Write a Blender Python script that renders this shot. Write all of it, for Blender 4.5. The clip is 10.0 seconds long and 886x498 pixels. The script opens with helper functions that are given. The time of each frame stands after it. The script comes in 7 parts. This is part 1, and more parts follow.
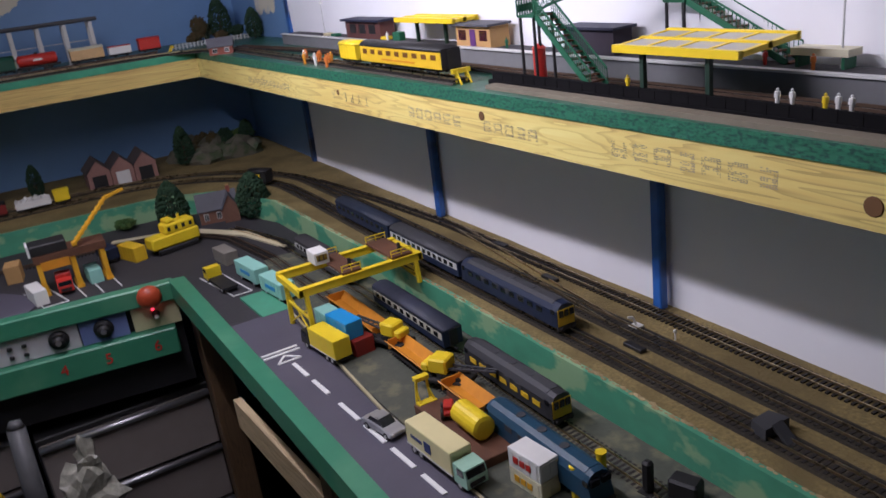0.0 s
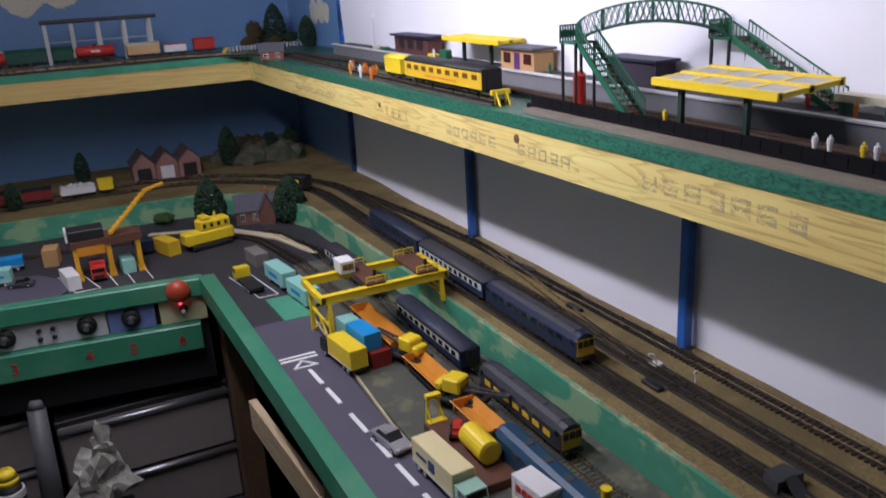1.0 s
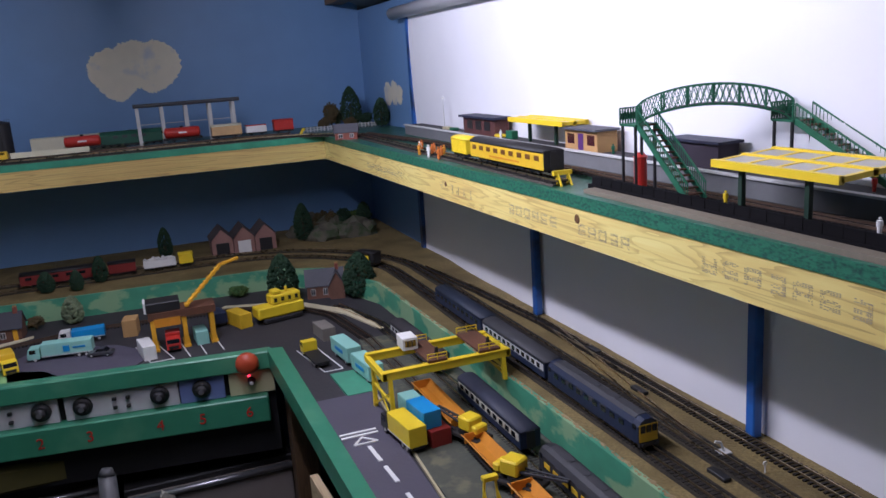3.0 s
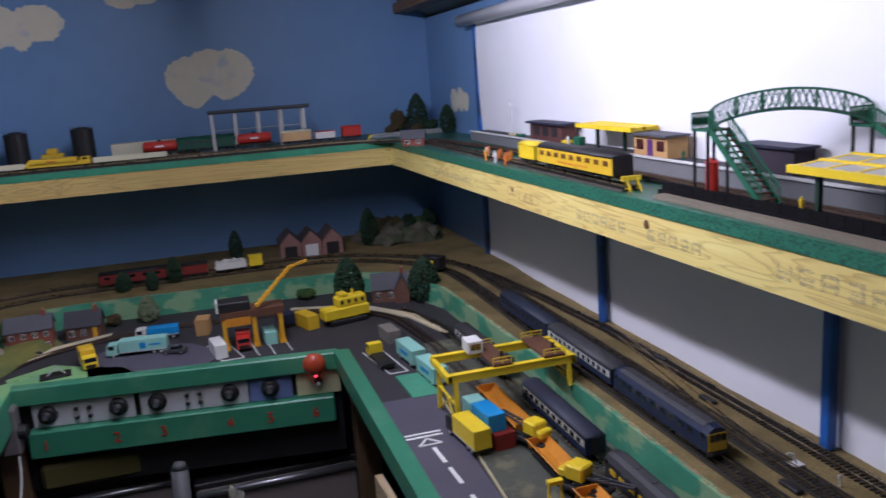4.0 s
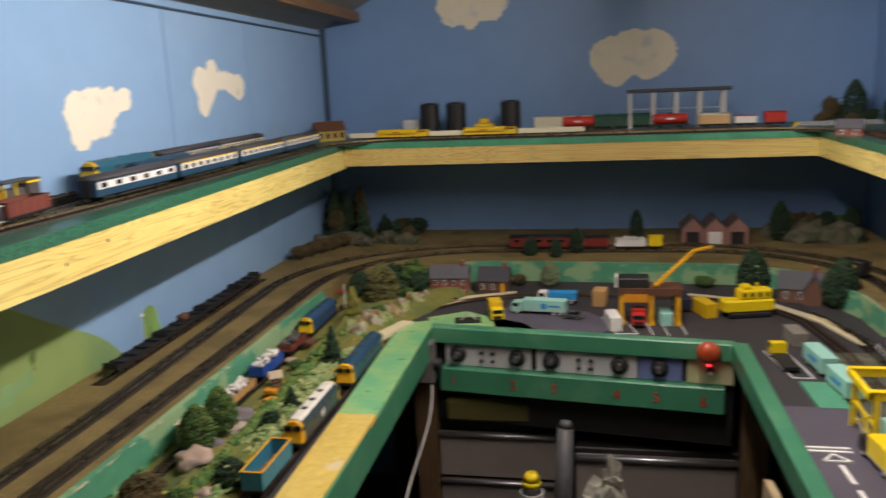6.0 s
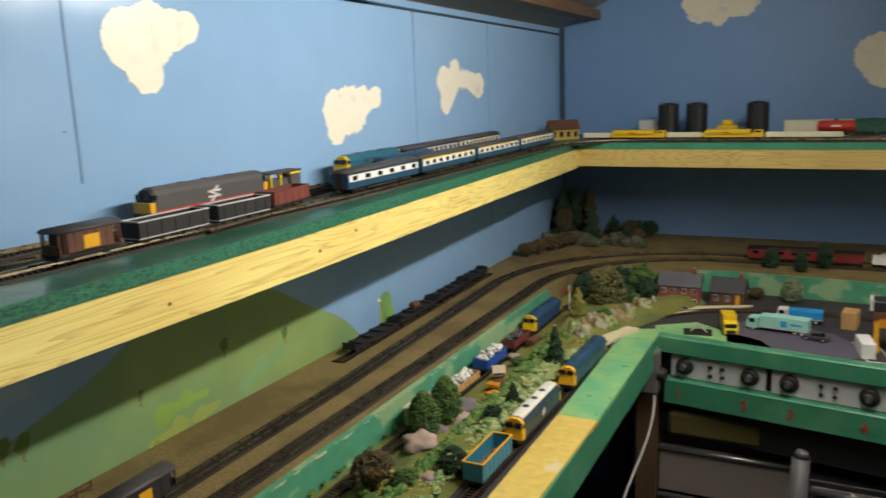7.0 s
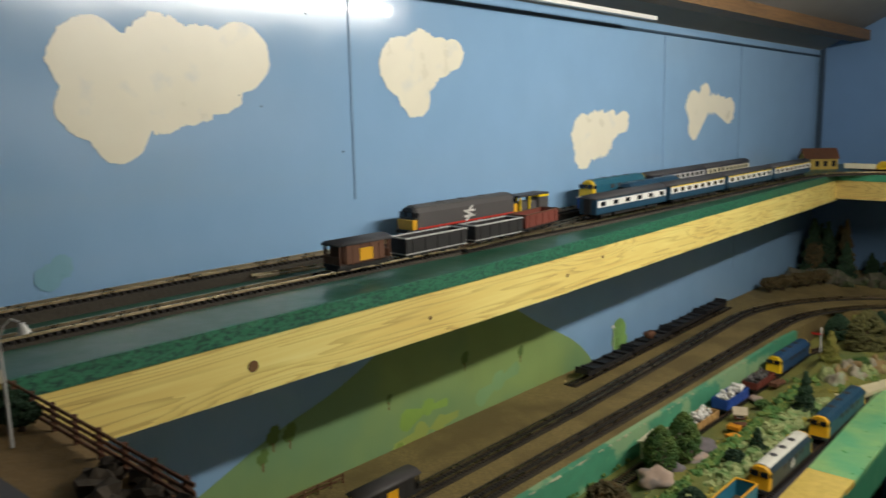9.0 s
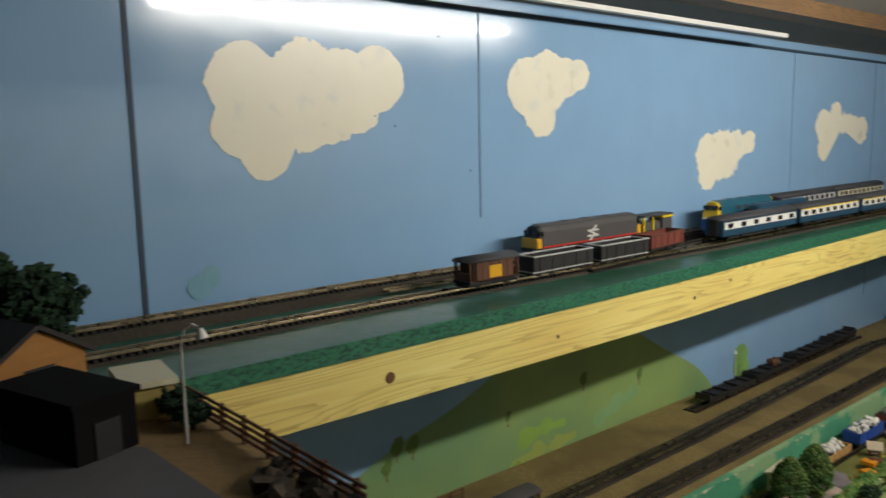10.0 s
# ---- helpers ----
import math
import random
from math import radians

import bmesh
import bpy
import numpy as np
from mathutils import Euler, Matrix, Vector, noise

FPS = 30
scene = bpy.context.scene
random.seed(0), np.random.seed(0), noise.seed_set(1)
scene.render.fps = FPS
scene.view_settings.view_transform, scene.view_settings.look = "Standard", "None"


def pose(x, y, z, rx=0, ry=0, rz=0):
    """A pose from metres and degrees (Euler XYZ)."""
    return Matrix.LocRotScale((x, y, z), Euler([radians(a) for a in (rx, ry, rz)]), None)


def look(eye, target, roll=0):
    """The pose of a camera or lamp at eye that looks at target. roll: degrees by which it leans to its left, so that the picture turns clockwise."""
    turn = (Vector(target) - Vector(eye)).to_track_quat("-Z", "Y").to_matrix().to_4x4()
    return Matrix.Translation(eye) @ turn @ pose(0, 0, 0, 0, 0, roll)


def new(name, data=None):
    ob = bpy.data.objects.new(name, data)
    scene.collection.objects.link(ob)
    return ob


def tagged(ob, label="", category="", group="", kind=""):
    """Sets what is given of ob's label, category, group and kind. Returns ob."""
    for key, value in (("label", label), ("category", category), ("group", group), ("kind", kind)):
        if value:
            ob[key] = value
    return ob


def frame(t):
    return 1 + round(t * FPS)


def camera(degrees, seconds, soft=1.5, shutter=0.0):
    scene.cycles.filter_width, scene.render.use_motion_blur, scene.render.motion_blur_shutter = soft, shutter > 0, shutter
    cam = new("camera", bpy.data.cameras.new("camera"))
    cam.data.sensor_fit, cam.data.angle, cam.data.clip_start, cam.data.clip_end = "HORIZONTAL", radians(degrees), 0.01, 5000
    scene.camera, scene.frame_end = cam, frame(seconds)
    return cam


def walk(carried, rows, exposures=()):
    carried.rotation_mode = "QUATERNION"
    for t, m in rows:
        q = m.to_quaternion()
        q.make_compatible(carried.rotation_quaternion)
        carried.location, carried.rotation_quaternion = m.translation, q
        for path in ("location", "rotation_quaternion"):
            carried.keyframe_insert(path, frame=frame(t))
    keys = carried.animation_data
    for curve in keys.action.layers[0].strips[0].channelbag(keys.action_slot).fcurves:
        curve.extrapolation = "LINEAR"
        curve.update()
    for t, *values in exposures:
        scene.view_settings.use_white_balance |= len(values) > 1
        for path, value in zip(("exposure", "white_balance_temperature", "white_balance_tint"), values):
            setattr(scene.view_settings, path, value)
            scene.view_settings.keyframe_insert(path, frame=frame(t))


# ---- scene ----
cam = camera(57.5, 10.0, soft=1.5, shutter=0.5)

PATH = [
    (0, (0.049, 0.054, 1.561), (0.934, 1.707, 0.863), -7.3),
    (0.5, (0.053, 0.052, 1.554), (0.905, 1.718, 0.849), -4.2),
    (1, (0.069, 0.048, 1.556), (0.881, 1.759, 0.912), -3.3),
    (1.5, (0.079, 0.042, 1.558), (0.822, 1.817, 1.013), -4.1),
    (2, (0.087, 0.034, 1.56), (0.806, 1.825, 1.035), -4.0),
    (2.5, (0.087, 0.036, 1.562), (0.78, 1.849, 1.077), -3.8),
    (4, (0.073, 0.025, 1.559), (0.606, 1.905, 1.133), -4.1),
    (4.5, (0.052, 0.027, 1.553), (0.398, 1.952, 1.134), -3.4),
    (5, (0.041, 0.022, 1.551), (0.222, 1.976, 1.164), -3.0),
    (5.5, (0.02, 0.015, 1.556), (-0.036, 1.975, 1.159), -2.8),
    (5.9, (0.024, 0.011, 1.553), (-0.304, 1.941, 1.142), -2.5),
    (6.2, (0.015, 0.012, 1.543), (-0.49, 1.905, 1.141), -2.6),
    (7.3, (0.005, 0.0, 1.565), (-0.977, 1.696, 1.167), -1.9),
    (7.5, (0.003, -0.004, 1.565), (-1.003, 1.679, 1.172), -1.8),
    (8, (-0.007, -0.008, 1.569), (-1.048, 1.658, 1.193), -1.8),
    (8.5, (-0.028, -0.017, 1.579), (-1.173, 1.579, 1.203), -0.6),
    (9, (-0.031, -0.031, 1.576), (-1.37, 1.415, 1.234), -1.3),
    (9.5, (-0.038, -0.044, 1.59), (-1.46, 1.321, 1.253), -0.9),
    (10, (-0.047, -0.068, 1.579), (-1.562, 1.205, 1.286), -1.2),
]
EXPOSURE = [(0, -0.48, 5650, 27), (1.5, -0.45, 5450, 27), (2.5, -0.48, 5350, 28), (4, -0.56, 5350, 28), (4.5, -0.6, 5450, 27), (5, -0.52, 5900, 26), (5.5, -0.2, 6400, 25), (6.2, -0.1, 6900, 18), (7.3, -0.08, 6700, 9), (8.5, -0.38, 6700, 8), (9.5, -0.56, 6700, 8), (10, -0.60, 6700, 8)]
walk(cam, [(t, look(e, g, r)) for t, e, g, r in PATH], EXPOSURE)

# ---- light: one fluorescent batten under the ridge, added side fills, and the dim room beyond it ----
world = bpy.data.worlds.new("world")
scene.world = world
world.use_nodes = True
world.node_tree.nodes["Background"].inputs[0].default_value = (0.55, 0.62, 0.75, 1)
world.node_tree.nodes["Background"].inputs[1].default_value = 0.05


LAMP_X, LAMP_Z, LAMP_Y0, LAMP_Y1 = 0.085, 1.902, 0.70, 1.90    # the tube, whose shadows off both shelves fall where they do
# Two unseen area lamps beside the tube, added to brighten the side walls.
for side in (-1, 1):
    fill_lamp = bpy.data.lights.new("wall_fill", "AREA")
    fill_lamp.shape, fill_lamp.size, fill_lamp.size_y, fill_lamp.energy = "RECTANGLE", 0.03, LAMP_Y1 - LAMP_Y0, 15.0
    fill_lamp.color = (1.0, 0.955, 0.89)
    new("wall_fill", fill_lamp).matrix_world = pose(LAMP_X + 0.02 * side, (LAMP_Y0 + LAMP_Y1) / 2, LAMP_Z, 0, -74 * side, 0)

# ---- materials ----
MATS = {}


def nodes_of(name):
    m = bpy.data.materials.new(name)
    m.use_nodes = True
    nt = m.node_tree
    return m, nt, nt.nodes["Principled BSDF"], nt.nodes.new, nt.links.new


def mat(name, col, rough=0.6, metal=0.0, vary=0.18, scale=60, bump=0.15, second=None, mix_scale=9, edge=(0.45, 0.6), stretch=(1, 1, 1), coat=0.0, rand=0.0):
    """A paint, plastic or mineral surface: grain and blotches on object coordinates; second: a colour that shows through in patches."""
    if name in MATS:
        return MATS[name]
    m, nt, bsdf, N, link = nodes_of(name)
    tc = N("ShaderNodeTexCoord")
    mp = N("ShaderNodeMapping")
    mp.inputs["Scale"].default_value = stretch
    link(tc.outputs["Object"], mp.inputs["Vector"])
    fine = N("ShaderNodeTexNoise")
    fine.inputs["Scale"].default_value, fine.inputs["Detail"].default_value = scale, 6
    big = N("ShaderNodeTexNoise")
    big.inputs["Scale"].default_value, big.inputs["Detail"].default_value = mix_scale, 4
    for n in (fine, big):
        link(mp.outputs["Vector"], n.inputs["Vector"])
    base = N("ShaderNodeMixRGB")
    base.inputs[1].default_value = (*[c * (1 - vary) for c in col], 1)
    base.inputs[2].default_value = (*[min(1, c * (1 + vary)) for c in col], 1)
    link(fine.outputs["Fac"], base.inputs[0])
    out = base.outputs[0]
    if second:
        ramp = N("ShaderNodeValToRGB")
        ramp.color_ramp.elements[0].position, ramp.color_ramp.elements[1].position = edge
        link(big.outputs["Fac"], ramp.inputs[0])
        two = N("ShaderNodeMixRGB")
        two.inputs[2].default_value = (*second, 1)
        link(ramp.outputs[0], two.inputs[0])
        link(out, two.inputs[1])
        out = two.outputs[0]
    else:
        two = N("ShaderNodeMixRGB")
        two.blend_type = "MULTIPLY"
        two.inputs[0].default_value = min(1, vary * 2.2)
        link(out, two.inputs[1])
        link(big.outputs["Fac"], two.inputs[2])
        bc = N("ShaderNodeBrightContrast")
        bc.inputs["Bright"].default_value = 0.0
        gain = N("ShaderNodeMixRGB")
        gain.blend_type = "MULTIPLY"
        gain.inputs[0].default_value = 1
        k = 1 + min(1, vary * 2.2) * 0.5
        gain.inputs[2].default_value = (k, k, k, 1)
        link(two.outputs[0], gain.inputs[1])
        out = gain.outputs[0]
    if rand:
        oi = N("ShaderNodeObjectInfo")
        hs = N("ShaderNodeHueSaturation")
        mr = N("ShaderNodeMapRange")
        mr.inputs[3].default_value, mr.inputs[4].default_value = 1 - rand, 1 + rand
        link(oi.outputs["Random"], mr.inputs[0])
        link(mr.outputs[0], hs.inputs["Value"])
        link(out, hs.inputs["Color"])
        out = hs.outputs[0]
    link(out, bsdf.inputs["Base Color"])
    rr = N("ShaderNodeMapRange")
    rr.inputs[3].default_value, rr.inputs[4].default_value = max(0.04, rough - 0.1), min(1, rough + 0.12)
    link(fine.outputs["Fac"], rr.inputs[0])
    link(rr.outputs[0], bsdf.inputs["Roughness"])
    bsdf.inputs["Metallic"].default_value = metal
    bsdf.inputs["Coat Weight"].default_value = coat
    if bump:
        b = N("ShaderNodeBump")
        b.inputs["Strength"].default_value, b.inputs["Distance"].default_value = bump, 0.002
        link(fine.outputs["Fac"], b.inputs["Height"])
        link(b.outputs[0], bsdf.inputs["Normal"])
    MATS[name] = m
    return m


def wood(name, light, dark, axis=1, scale=1.0, rough=0.6, knots=True):
    """Sawn softwood with drawn-out year rings along one axis."""
    if name in MATS:
        return MATS[name]
    m, nt, bsdf, N, link = nodes_of(name)
    tc, mp = N("ShaderNodeTexCoord"), N("ShaderNodeMapping")
    s = [22 * scale] * 3
    s[axis] = 0.8 * scale
    mp.inputs["Scale"].default_value = s
    link(tc.outputs["Object"], mp.inputs["Vector"])
    warp = N("ShaderNodeTexNoise")
    warp.inputs["Scale"].default_value, warp.inputs["Detail"].default_value = 1.2, 3
    link(mp.outputs[0], warp.inputs["Vector"])
    wav = N("ShaderNodeMath")
    wav.operation = "MULTIPLY"
    wav.inputs[1].default_value = 14
    link(warp.outputs["Fac"], wav.inputs[0])
    kmap = N("ShaderNodeMapping")
    ks = [9.0 * scale] * 3
    ks[axis] = 3.2 * scale
    kmap.inputs["Scale"].default_value = ks
    link(tc.outputs["Object"], kmap.inputs["Vector"])
    cell = N("ShaderNodeTexVoronoi")
    cell.inputs["Scale"].default_value = 1.0
    link(kmap.outputs[0], cell.inputs["Vector"])
    near = N("ShaderNodeMapRange")
    near.inputs[1].default_value, near.inputs[2].default_value, near.inputs[3].default_value, near.inputs[4].default_value = 0.0, 0.5, 5.0 if knots else 0.0, 0.0
    link(cell.outputs["Distance"], near.inputs[0])
    rings = N("ShaderNodeMath")
    rings.operation = "ADD"
    link(wav.outputs[0], rings.inputs[0])
    link(near.outputs[0], rings.inputs[1])
    fr = N("ShaderNodeMath")
    fr.operation = "FRACT"
    link(rings.outputs[0], fr.inputs[0])
    ramp = N("ShaderNodeValToRGB")
    e = ramp.color_ramp.elements
    e[0].position, e[0].color = 0.0, (*light, 1)
    e[1].position, e[1].color = 1.0, (*[a * 0.45 + b * 0.55 for a, b in zip(light, dark)], 1)
    mid = e.new(0.6)
    mid.color = (*light, 1)
    link(fr.outputs[0], ramp.inputs[0])
    fine = N("ShaderNodeTexNoise")
    fine.inputs["Scale"].default_value, fine.inputs["Detail"].default_value = 9, 8
    link(mp.outputs[0], fine.inputs["Vector"])
    blot = N("ShaderNodeTexNoise")
    blot.inputs["Scale"].default_value = 3.0
    link(tc.outputs["Object"], blot.inputs["Vector"])
    mx = N("ShaderNodeMixRGB")
    mx.blend_type, mx.inputs[0].default_value = "OVERLAY", 0.35
    link(ramp.outputs[0], mx.inputs[1])
    link(fine.outputs["Fac"], mx.inputs[2])
    mx2 = N("ShaderNodeMixRGB")
    mx2.blend_type, mx2.inputs[0].default_value = "OVERLAY", 0.4
    link(mx.outputs[0], mx2.inputs[1])
    link(blot.outputs["Fac"], mx2.inputs[2])
    link(mx2.outputs[0], bsdf.inputs["Base Color"])
    bsdf.inputs["Roughness"].default_value = rough
    b = N("ShaderNodeBump")
    b.inputs["Strength"].default_value, b.inputs["Distance"].default_value = 0.25, 0.001
    link(fine.outputs["Fac"], b.inputs["Height"])
    link(b.outputs[0], bsdf.inputs["Normal"])
    MATS[name] = m
    return m


def glow(name, col, strength):
    m, nt, bsdf, N, link = nodes_of(name)
    bsdf.inputs["Base Color"].default_value = (*col, 1)
    bsdf.inputs["Emission Color"].default_value = (*col, 1)
    bsdf.inputs["Emission Strength"].default_value = strength
    return m


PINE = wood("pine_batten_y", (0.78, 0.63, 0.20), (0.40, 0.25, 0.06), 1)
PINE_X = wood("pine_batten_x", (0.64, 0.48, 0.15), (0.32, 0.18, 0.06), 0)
DARKWOOD = wood("stained_post", (0.13, 0.075, 0.035), (0.05, 0.03, 0.015), 2)
BEAMWOOD = wood("old_roof_beam", (0.17, 0.095, 0.04), (0.06, 0.035, 0.02), 1)
PLANK = wood("raw_plank", (0.5, 0.38, 0.22), (0.25, 0.16, 0.08), 1)
# Wall lighting is partly in these blues: lighter west, darker back and east.
SKY_LIT = mat("sky_blue_wall_gloss", (0.245, 0.42, 0.64), 0.15, vary=0.05, scale=14, bump=0.10, coat=0.4, mix_scale=2.0)
SKY_DIM = mat("sky_blue_wall", (0.155, 0.285, 0.50), 0.42, vary=0.07, scale=14, bump=0.06, mix_scale=2.0)
CLOUD = mat("cloud_cream_paint", (0.80, 0.765, 0.62), 0.3, vary=0.05, scale=20, bump=0.15, second=(0.62, 0.65, 0.62), mix_scale=22, edge=(0.58, 0.85))
CLOUD_D = mat("cloud_beige_paint", (0.74, 0.68, 0.52), 0.6, vary=0.08, scale=30, bump=0.1, second=(0.46, 0.50, 0.56), mix_scale=18, edge=(0.55, 0.78))
SHEET = mat("white_sheet", (0.80, 0.80, 0.825), 0.7, vary=0.04, scale=8, bump=0.25, mix_scale=3)
# Ceiling white is darkened to grey to weaken the bounced light.
CEIL = mat("darkened_ceiling_board", (0.27, 0.26, 0.245), 0.7, vary=0.08, scale=40)
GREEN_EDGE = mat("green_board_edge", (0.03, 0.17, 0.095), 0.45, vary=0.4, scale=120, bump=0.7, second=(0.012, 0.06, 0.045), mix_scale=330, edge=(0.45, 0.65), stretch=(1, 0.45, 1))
GREEN_TOP = mat("green_shelf_paint", (0.016, 0.085, 0.05), 0.35, vary=0.25, scale=40, bump=0.25, second=(0.03, 0.11, 0.075), mix_scale=7)
MINT = mat("mint_green_gloss", (0.045, 0.225, 0.125), 0.36, vary=0.16, scale=25, bump=0.3, second=(0.10, 0.30, 0.17), mix_scale=9, edge=(0.52, 0.75))
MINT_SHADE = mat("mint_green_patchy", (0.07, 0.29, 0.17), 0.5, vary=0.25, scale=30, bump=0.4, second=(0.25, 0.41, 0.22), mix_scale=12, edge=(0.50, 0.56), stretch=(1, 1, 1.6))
MINT_PALE = mat("pale_mint_strip", (0.27, 0.50, 0.20), 0.3, vary=0.2, scale=45, bump=0.45, second=(0.13, 0.42, 0.21), mix_scale=11, edge=(0.45, 0.65))
GOLD = mat("worn_varnished_ply", (0.70, 0.52, 0.13), 0.2, vary=0.25, scale=60, bump=0.45, coat=0.5, second=(0.72, 0.62, 0.36), mix_scale=16, edge=(0.6, 0.68))
ASPHALT = mat("model_tarmac", (0.035, 0.032, 0.036), 0.75, vary=0.2, scale=120, bump=0.3)
ROADGREY = mat("model_road", (0.085, 0.077, 0.105), 0.65, vary=0.14, scale=120, bump=0.2)
YARD = mat("yard_grey_green", (0.075, 0.08, 0.06), 0.8, vary=0.3, scale=90, bump=0.5, second=(0.15, 0.14, 0.085), mix_scale=30, edge=(0.52, 0.66))
BALLAST = mat("brown_ballast", (0.19, 0.135, 0.065), 0.9, vary=0.4, scale=350, bump=0.9, second=(0.13, 0.10, 0.055), mix_scale=10)
BALLAST_O = mat("olive_ballast", (0.21, 0.155, 0.055), 0.9, vary=0.75, scale=230, bump=0.9, second=(0.145, 0.105, 0.036), mix_scale=8)
CORKEDGE = mat("crumbly_cork_edge", (0.40, 0.30, 0.15), 0.9, vary=0.4, scale=200, bump=1.0)
GRASS = mat("scatter_grass", (0.17, 0.165, 0.035), 0.95, vary=0.5, scale=320, bump=1.0, second=(0.10, 0.13, 0.035), mix_scale=12, edge=(0.42, 0.62))
SAND = mat("plaster_path", (0.62, 0.55, 0.36), 0.8, vary=0.15, scale=60, bump=0.5)
BROWNMAT = mat("brown_earth_mat", (0.26, 0.17, 0.07), 0.85, vary=0.2, scale=150, bump=0.5)
SLEEPER = mat("sleeper_plastic", (0.016, 0.012, 0.01), 0.8, vary=0.3, scale=200)
RAIL = mat("nickel_rail", (0.66, 0.53, 0.33), 0.28, 1.0, vary=0.3, scale=60)
RAIL_D = mat("rusty_rail", (0.14, 0.09, 0.06), 0.5, 0.6, vary=0.3, scale=60)
TARBLACK = mat("matt_black_card", (0.007, 0.0065, 0.0075), 0.9, vary=0.3, scale=80)
TARBLACK.node_tree.nodes["Principled BSDF"].inputs["Specular IOR Level"].default_value = 0.12
BLACK = mat("black_plastic", (0.016, 0.015, 0.016), 0.55, vary=0.3, scale=80)
UNDER = mat("underframe_black", (0.02, 0.018, 0.017), 0.7, vary=0.35, scale=90)
GLASS = mat("dark_window_glazing", (0.012, 0.013, 0.016), 0.12, vary=0.1, scale=30, bump=0)
WHITE = mat("white_model_paint", (0.74, 0.73, 0.70), 0.5, vary=0.06, scale=60)
CREAM = mat("cream_model_paint", (0.66, 0.62, 0.44), 0.5, vary=0.06, scale=60)
RAILBLUE = mat("rail_blue", (0.013, 0.056, 0.105), 0.42, vary=0.15, scale=60)
NAVY = mat("navy_blue", (0.009, 0.018, 0.05), 0.55, vary=0.18, scale=60)
ROOFGREY = mat("weathered_roof_grey", (0.05, 0.05, 0.056), 0.65, vary=0.2, scale=60)
MIDGREY = mat("railfreight_grey", (0.075, 0.07, 0.07), 0.55, vary=0.15, scale=60)
PALEGREY = mat("pale_coach_grey", (0.50, 0.50, 0.48), 0.5, vary=0.08, scale=60)
YELLOW = mat("warning_yellow", (0.72, 0.46, 0.012), 0.45, vary=0.1, scale=60)
LEMON = mat("lemon_yellow", (0.84, 0.61, 0.008), 0.42, vary=0.08, scale=60)
ORANGEY = mat("engineers_yellow", (0.72, 0.37, 0.012), 0.45, vary=0.1, scale=60)
ORANGE = mat("orange_wagon", (0.66, 0.26, 0.012), 0.5, vary=0.2, scale=60)
RED = mat("model_red", (0.50, 0.03, 0.018), 0.42, vary=0.12, scale=60)
DKRED = mat("bauxite_red", (0.17, 0.038, 0.025), 0.6, vary=0.2, scale=60)
RUST = mat("rust_brown", (0.13, 0.052, 0.025), 0.75, vary=0.35, scale=90)
AQUA = mat("pale_aqua_container", (0.30, 0.60, 0.52), 0.5, vary=0.07, scale=60)
SKYCONT = mat("bright_blue_container", (0.015, 0.27, 0.62), 0.45, vary=0.08, scale=60)
BLUEWAG = mat("wagon_blue", (0.02, 0.075, 0.34), 0.45, vary=0.12, scale=60)
BRIDGEGREEN = mat("bridge_green", (0.012, 0.115, 0.055), 0.5, vary=0.15, scale=60)
BRICK = mat("model_brick", (0.24, 0.07, 0.045), 0.8, vary=0.35, scale=240, bump=0.4)
PINKBRICK = mat("pink_brick", (0.32, 0.17, 0.14), 0.8, vary=0.2, scale=200, bump=0.3)
SLATE = mat("model_slate", (0.085, 0.085, 0.10), 0.75, vary=0.2, scale=120, bump=0.3)
TAN = mat("tan_card", (0.46, 0.27, 0.10), 0.7, vary=0.1, scale=60)
STONEGREY = mat("platform_grey", (0.16, 0.16, 0.165), 0.8, vary=0.15, scale=80)
KERB = mat("platform_edge_white", (0.55, 0.55, 0.53), 0.7, vary=0.15, scale=80)
METAL = mat("brushed_aluminium", (0.55, 0.55, 0.58), 0.35, 0.9, vary=0.1, scale=40, stretch=(1, 20, 20))
PANEL_A = mat("silver_panel", (0.62, 0.59, 0.62), 0.45, 0.1, vary=0.08, scale=50)
PANEL_B = mat("blue_panel", (0.16, 0.20, 0.42), 0.45, vary=0.08, scale=50)
PANEL_C = mat("cream_panel", (0.55, 0.52, 0.30), 0.55, vary=0.08, scale=50)
DRAWER = mat("grey_drawer_front", (0.27, 0.23, 0.21), 0.55, vary=0.1, scale=30)
BAG = mat("crumpled_polythene", (0.62, 0.60, 0.50), 0.25, vary=0.5, scale=60, bump=1.0)
OLIVE = mat("olive_cloth", (0.10, 0.085, 0.02), 0.8, vary=0.2, scale=60)
POSTBLUE = mat("blue_painted_post", (0.025, 0.12, 0.42), 0.4, vary=0.25, scale=25, second=(0.012, 0.03, 0.09), mix_scale=8, edge=(0.45, 0.6))
GREENBOX = mat("green_crate", (0.02, 0.22, 0.07), 0.5, vary=0.1)
HILL = mat("painted_hill_green", (0.24, 0.35, 0.12), 0.5, vary=0.2, scale=12, bump=0.08, second=(0.17, 0.30, 0.14), mix_scale=2.6)
HILL_Y = mat("painted_meadow", (0.30, 0.37, 0.09), 0.5, vary=0.15, scale=14, bump=0.08)
HILL_D = mat("painted_bush", (0.10, 0.18, 0.04), 0.55, vary=0.3, scale=40, bump=0.08)
STENCIL = mat("faded_stencil_ink", (0.42, 0.35, 0.22), 0.8, vary=0.3, scale=90)
KNOT = mat("wood_knot", (0.16, 0.075, 0.025), 0.6, vary=0.3, scale=60)
ROCK = mat("plaster_rock", (0.34, 0.29, 0.24), 0.9, vary=0.3, scale=40, bump=0.9, second=(0.45, 0.40, 0.30), mix_scale=20)
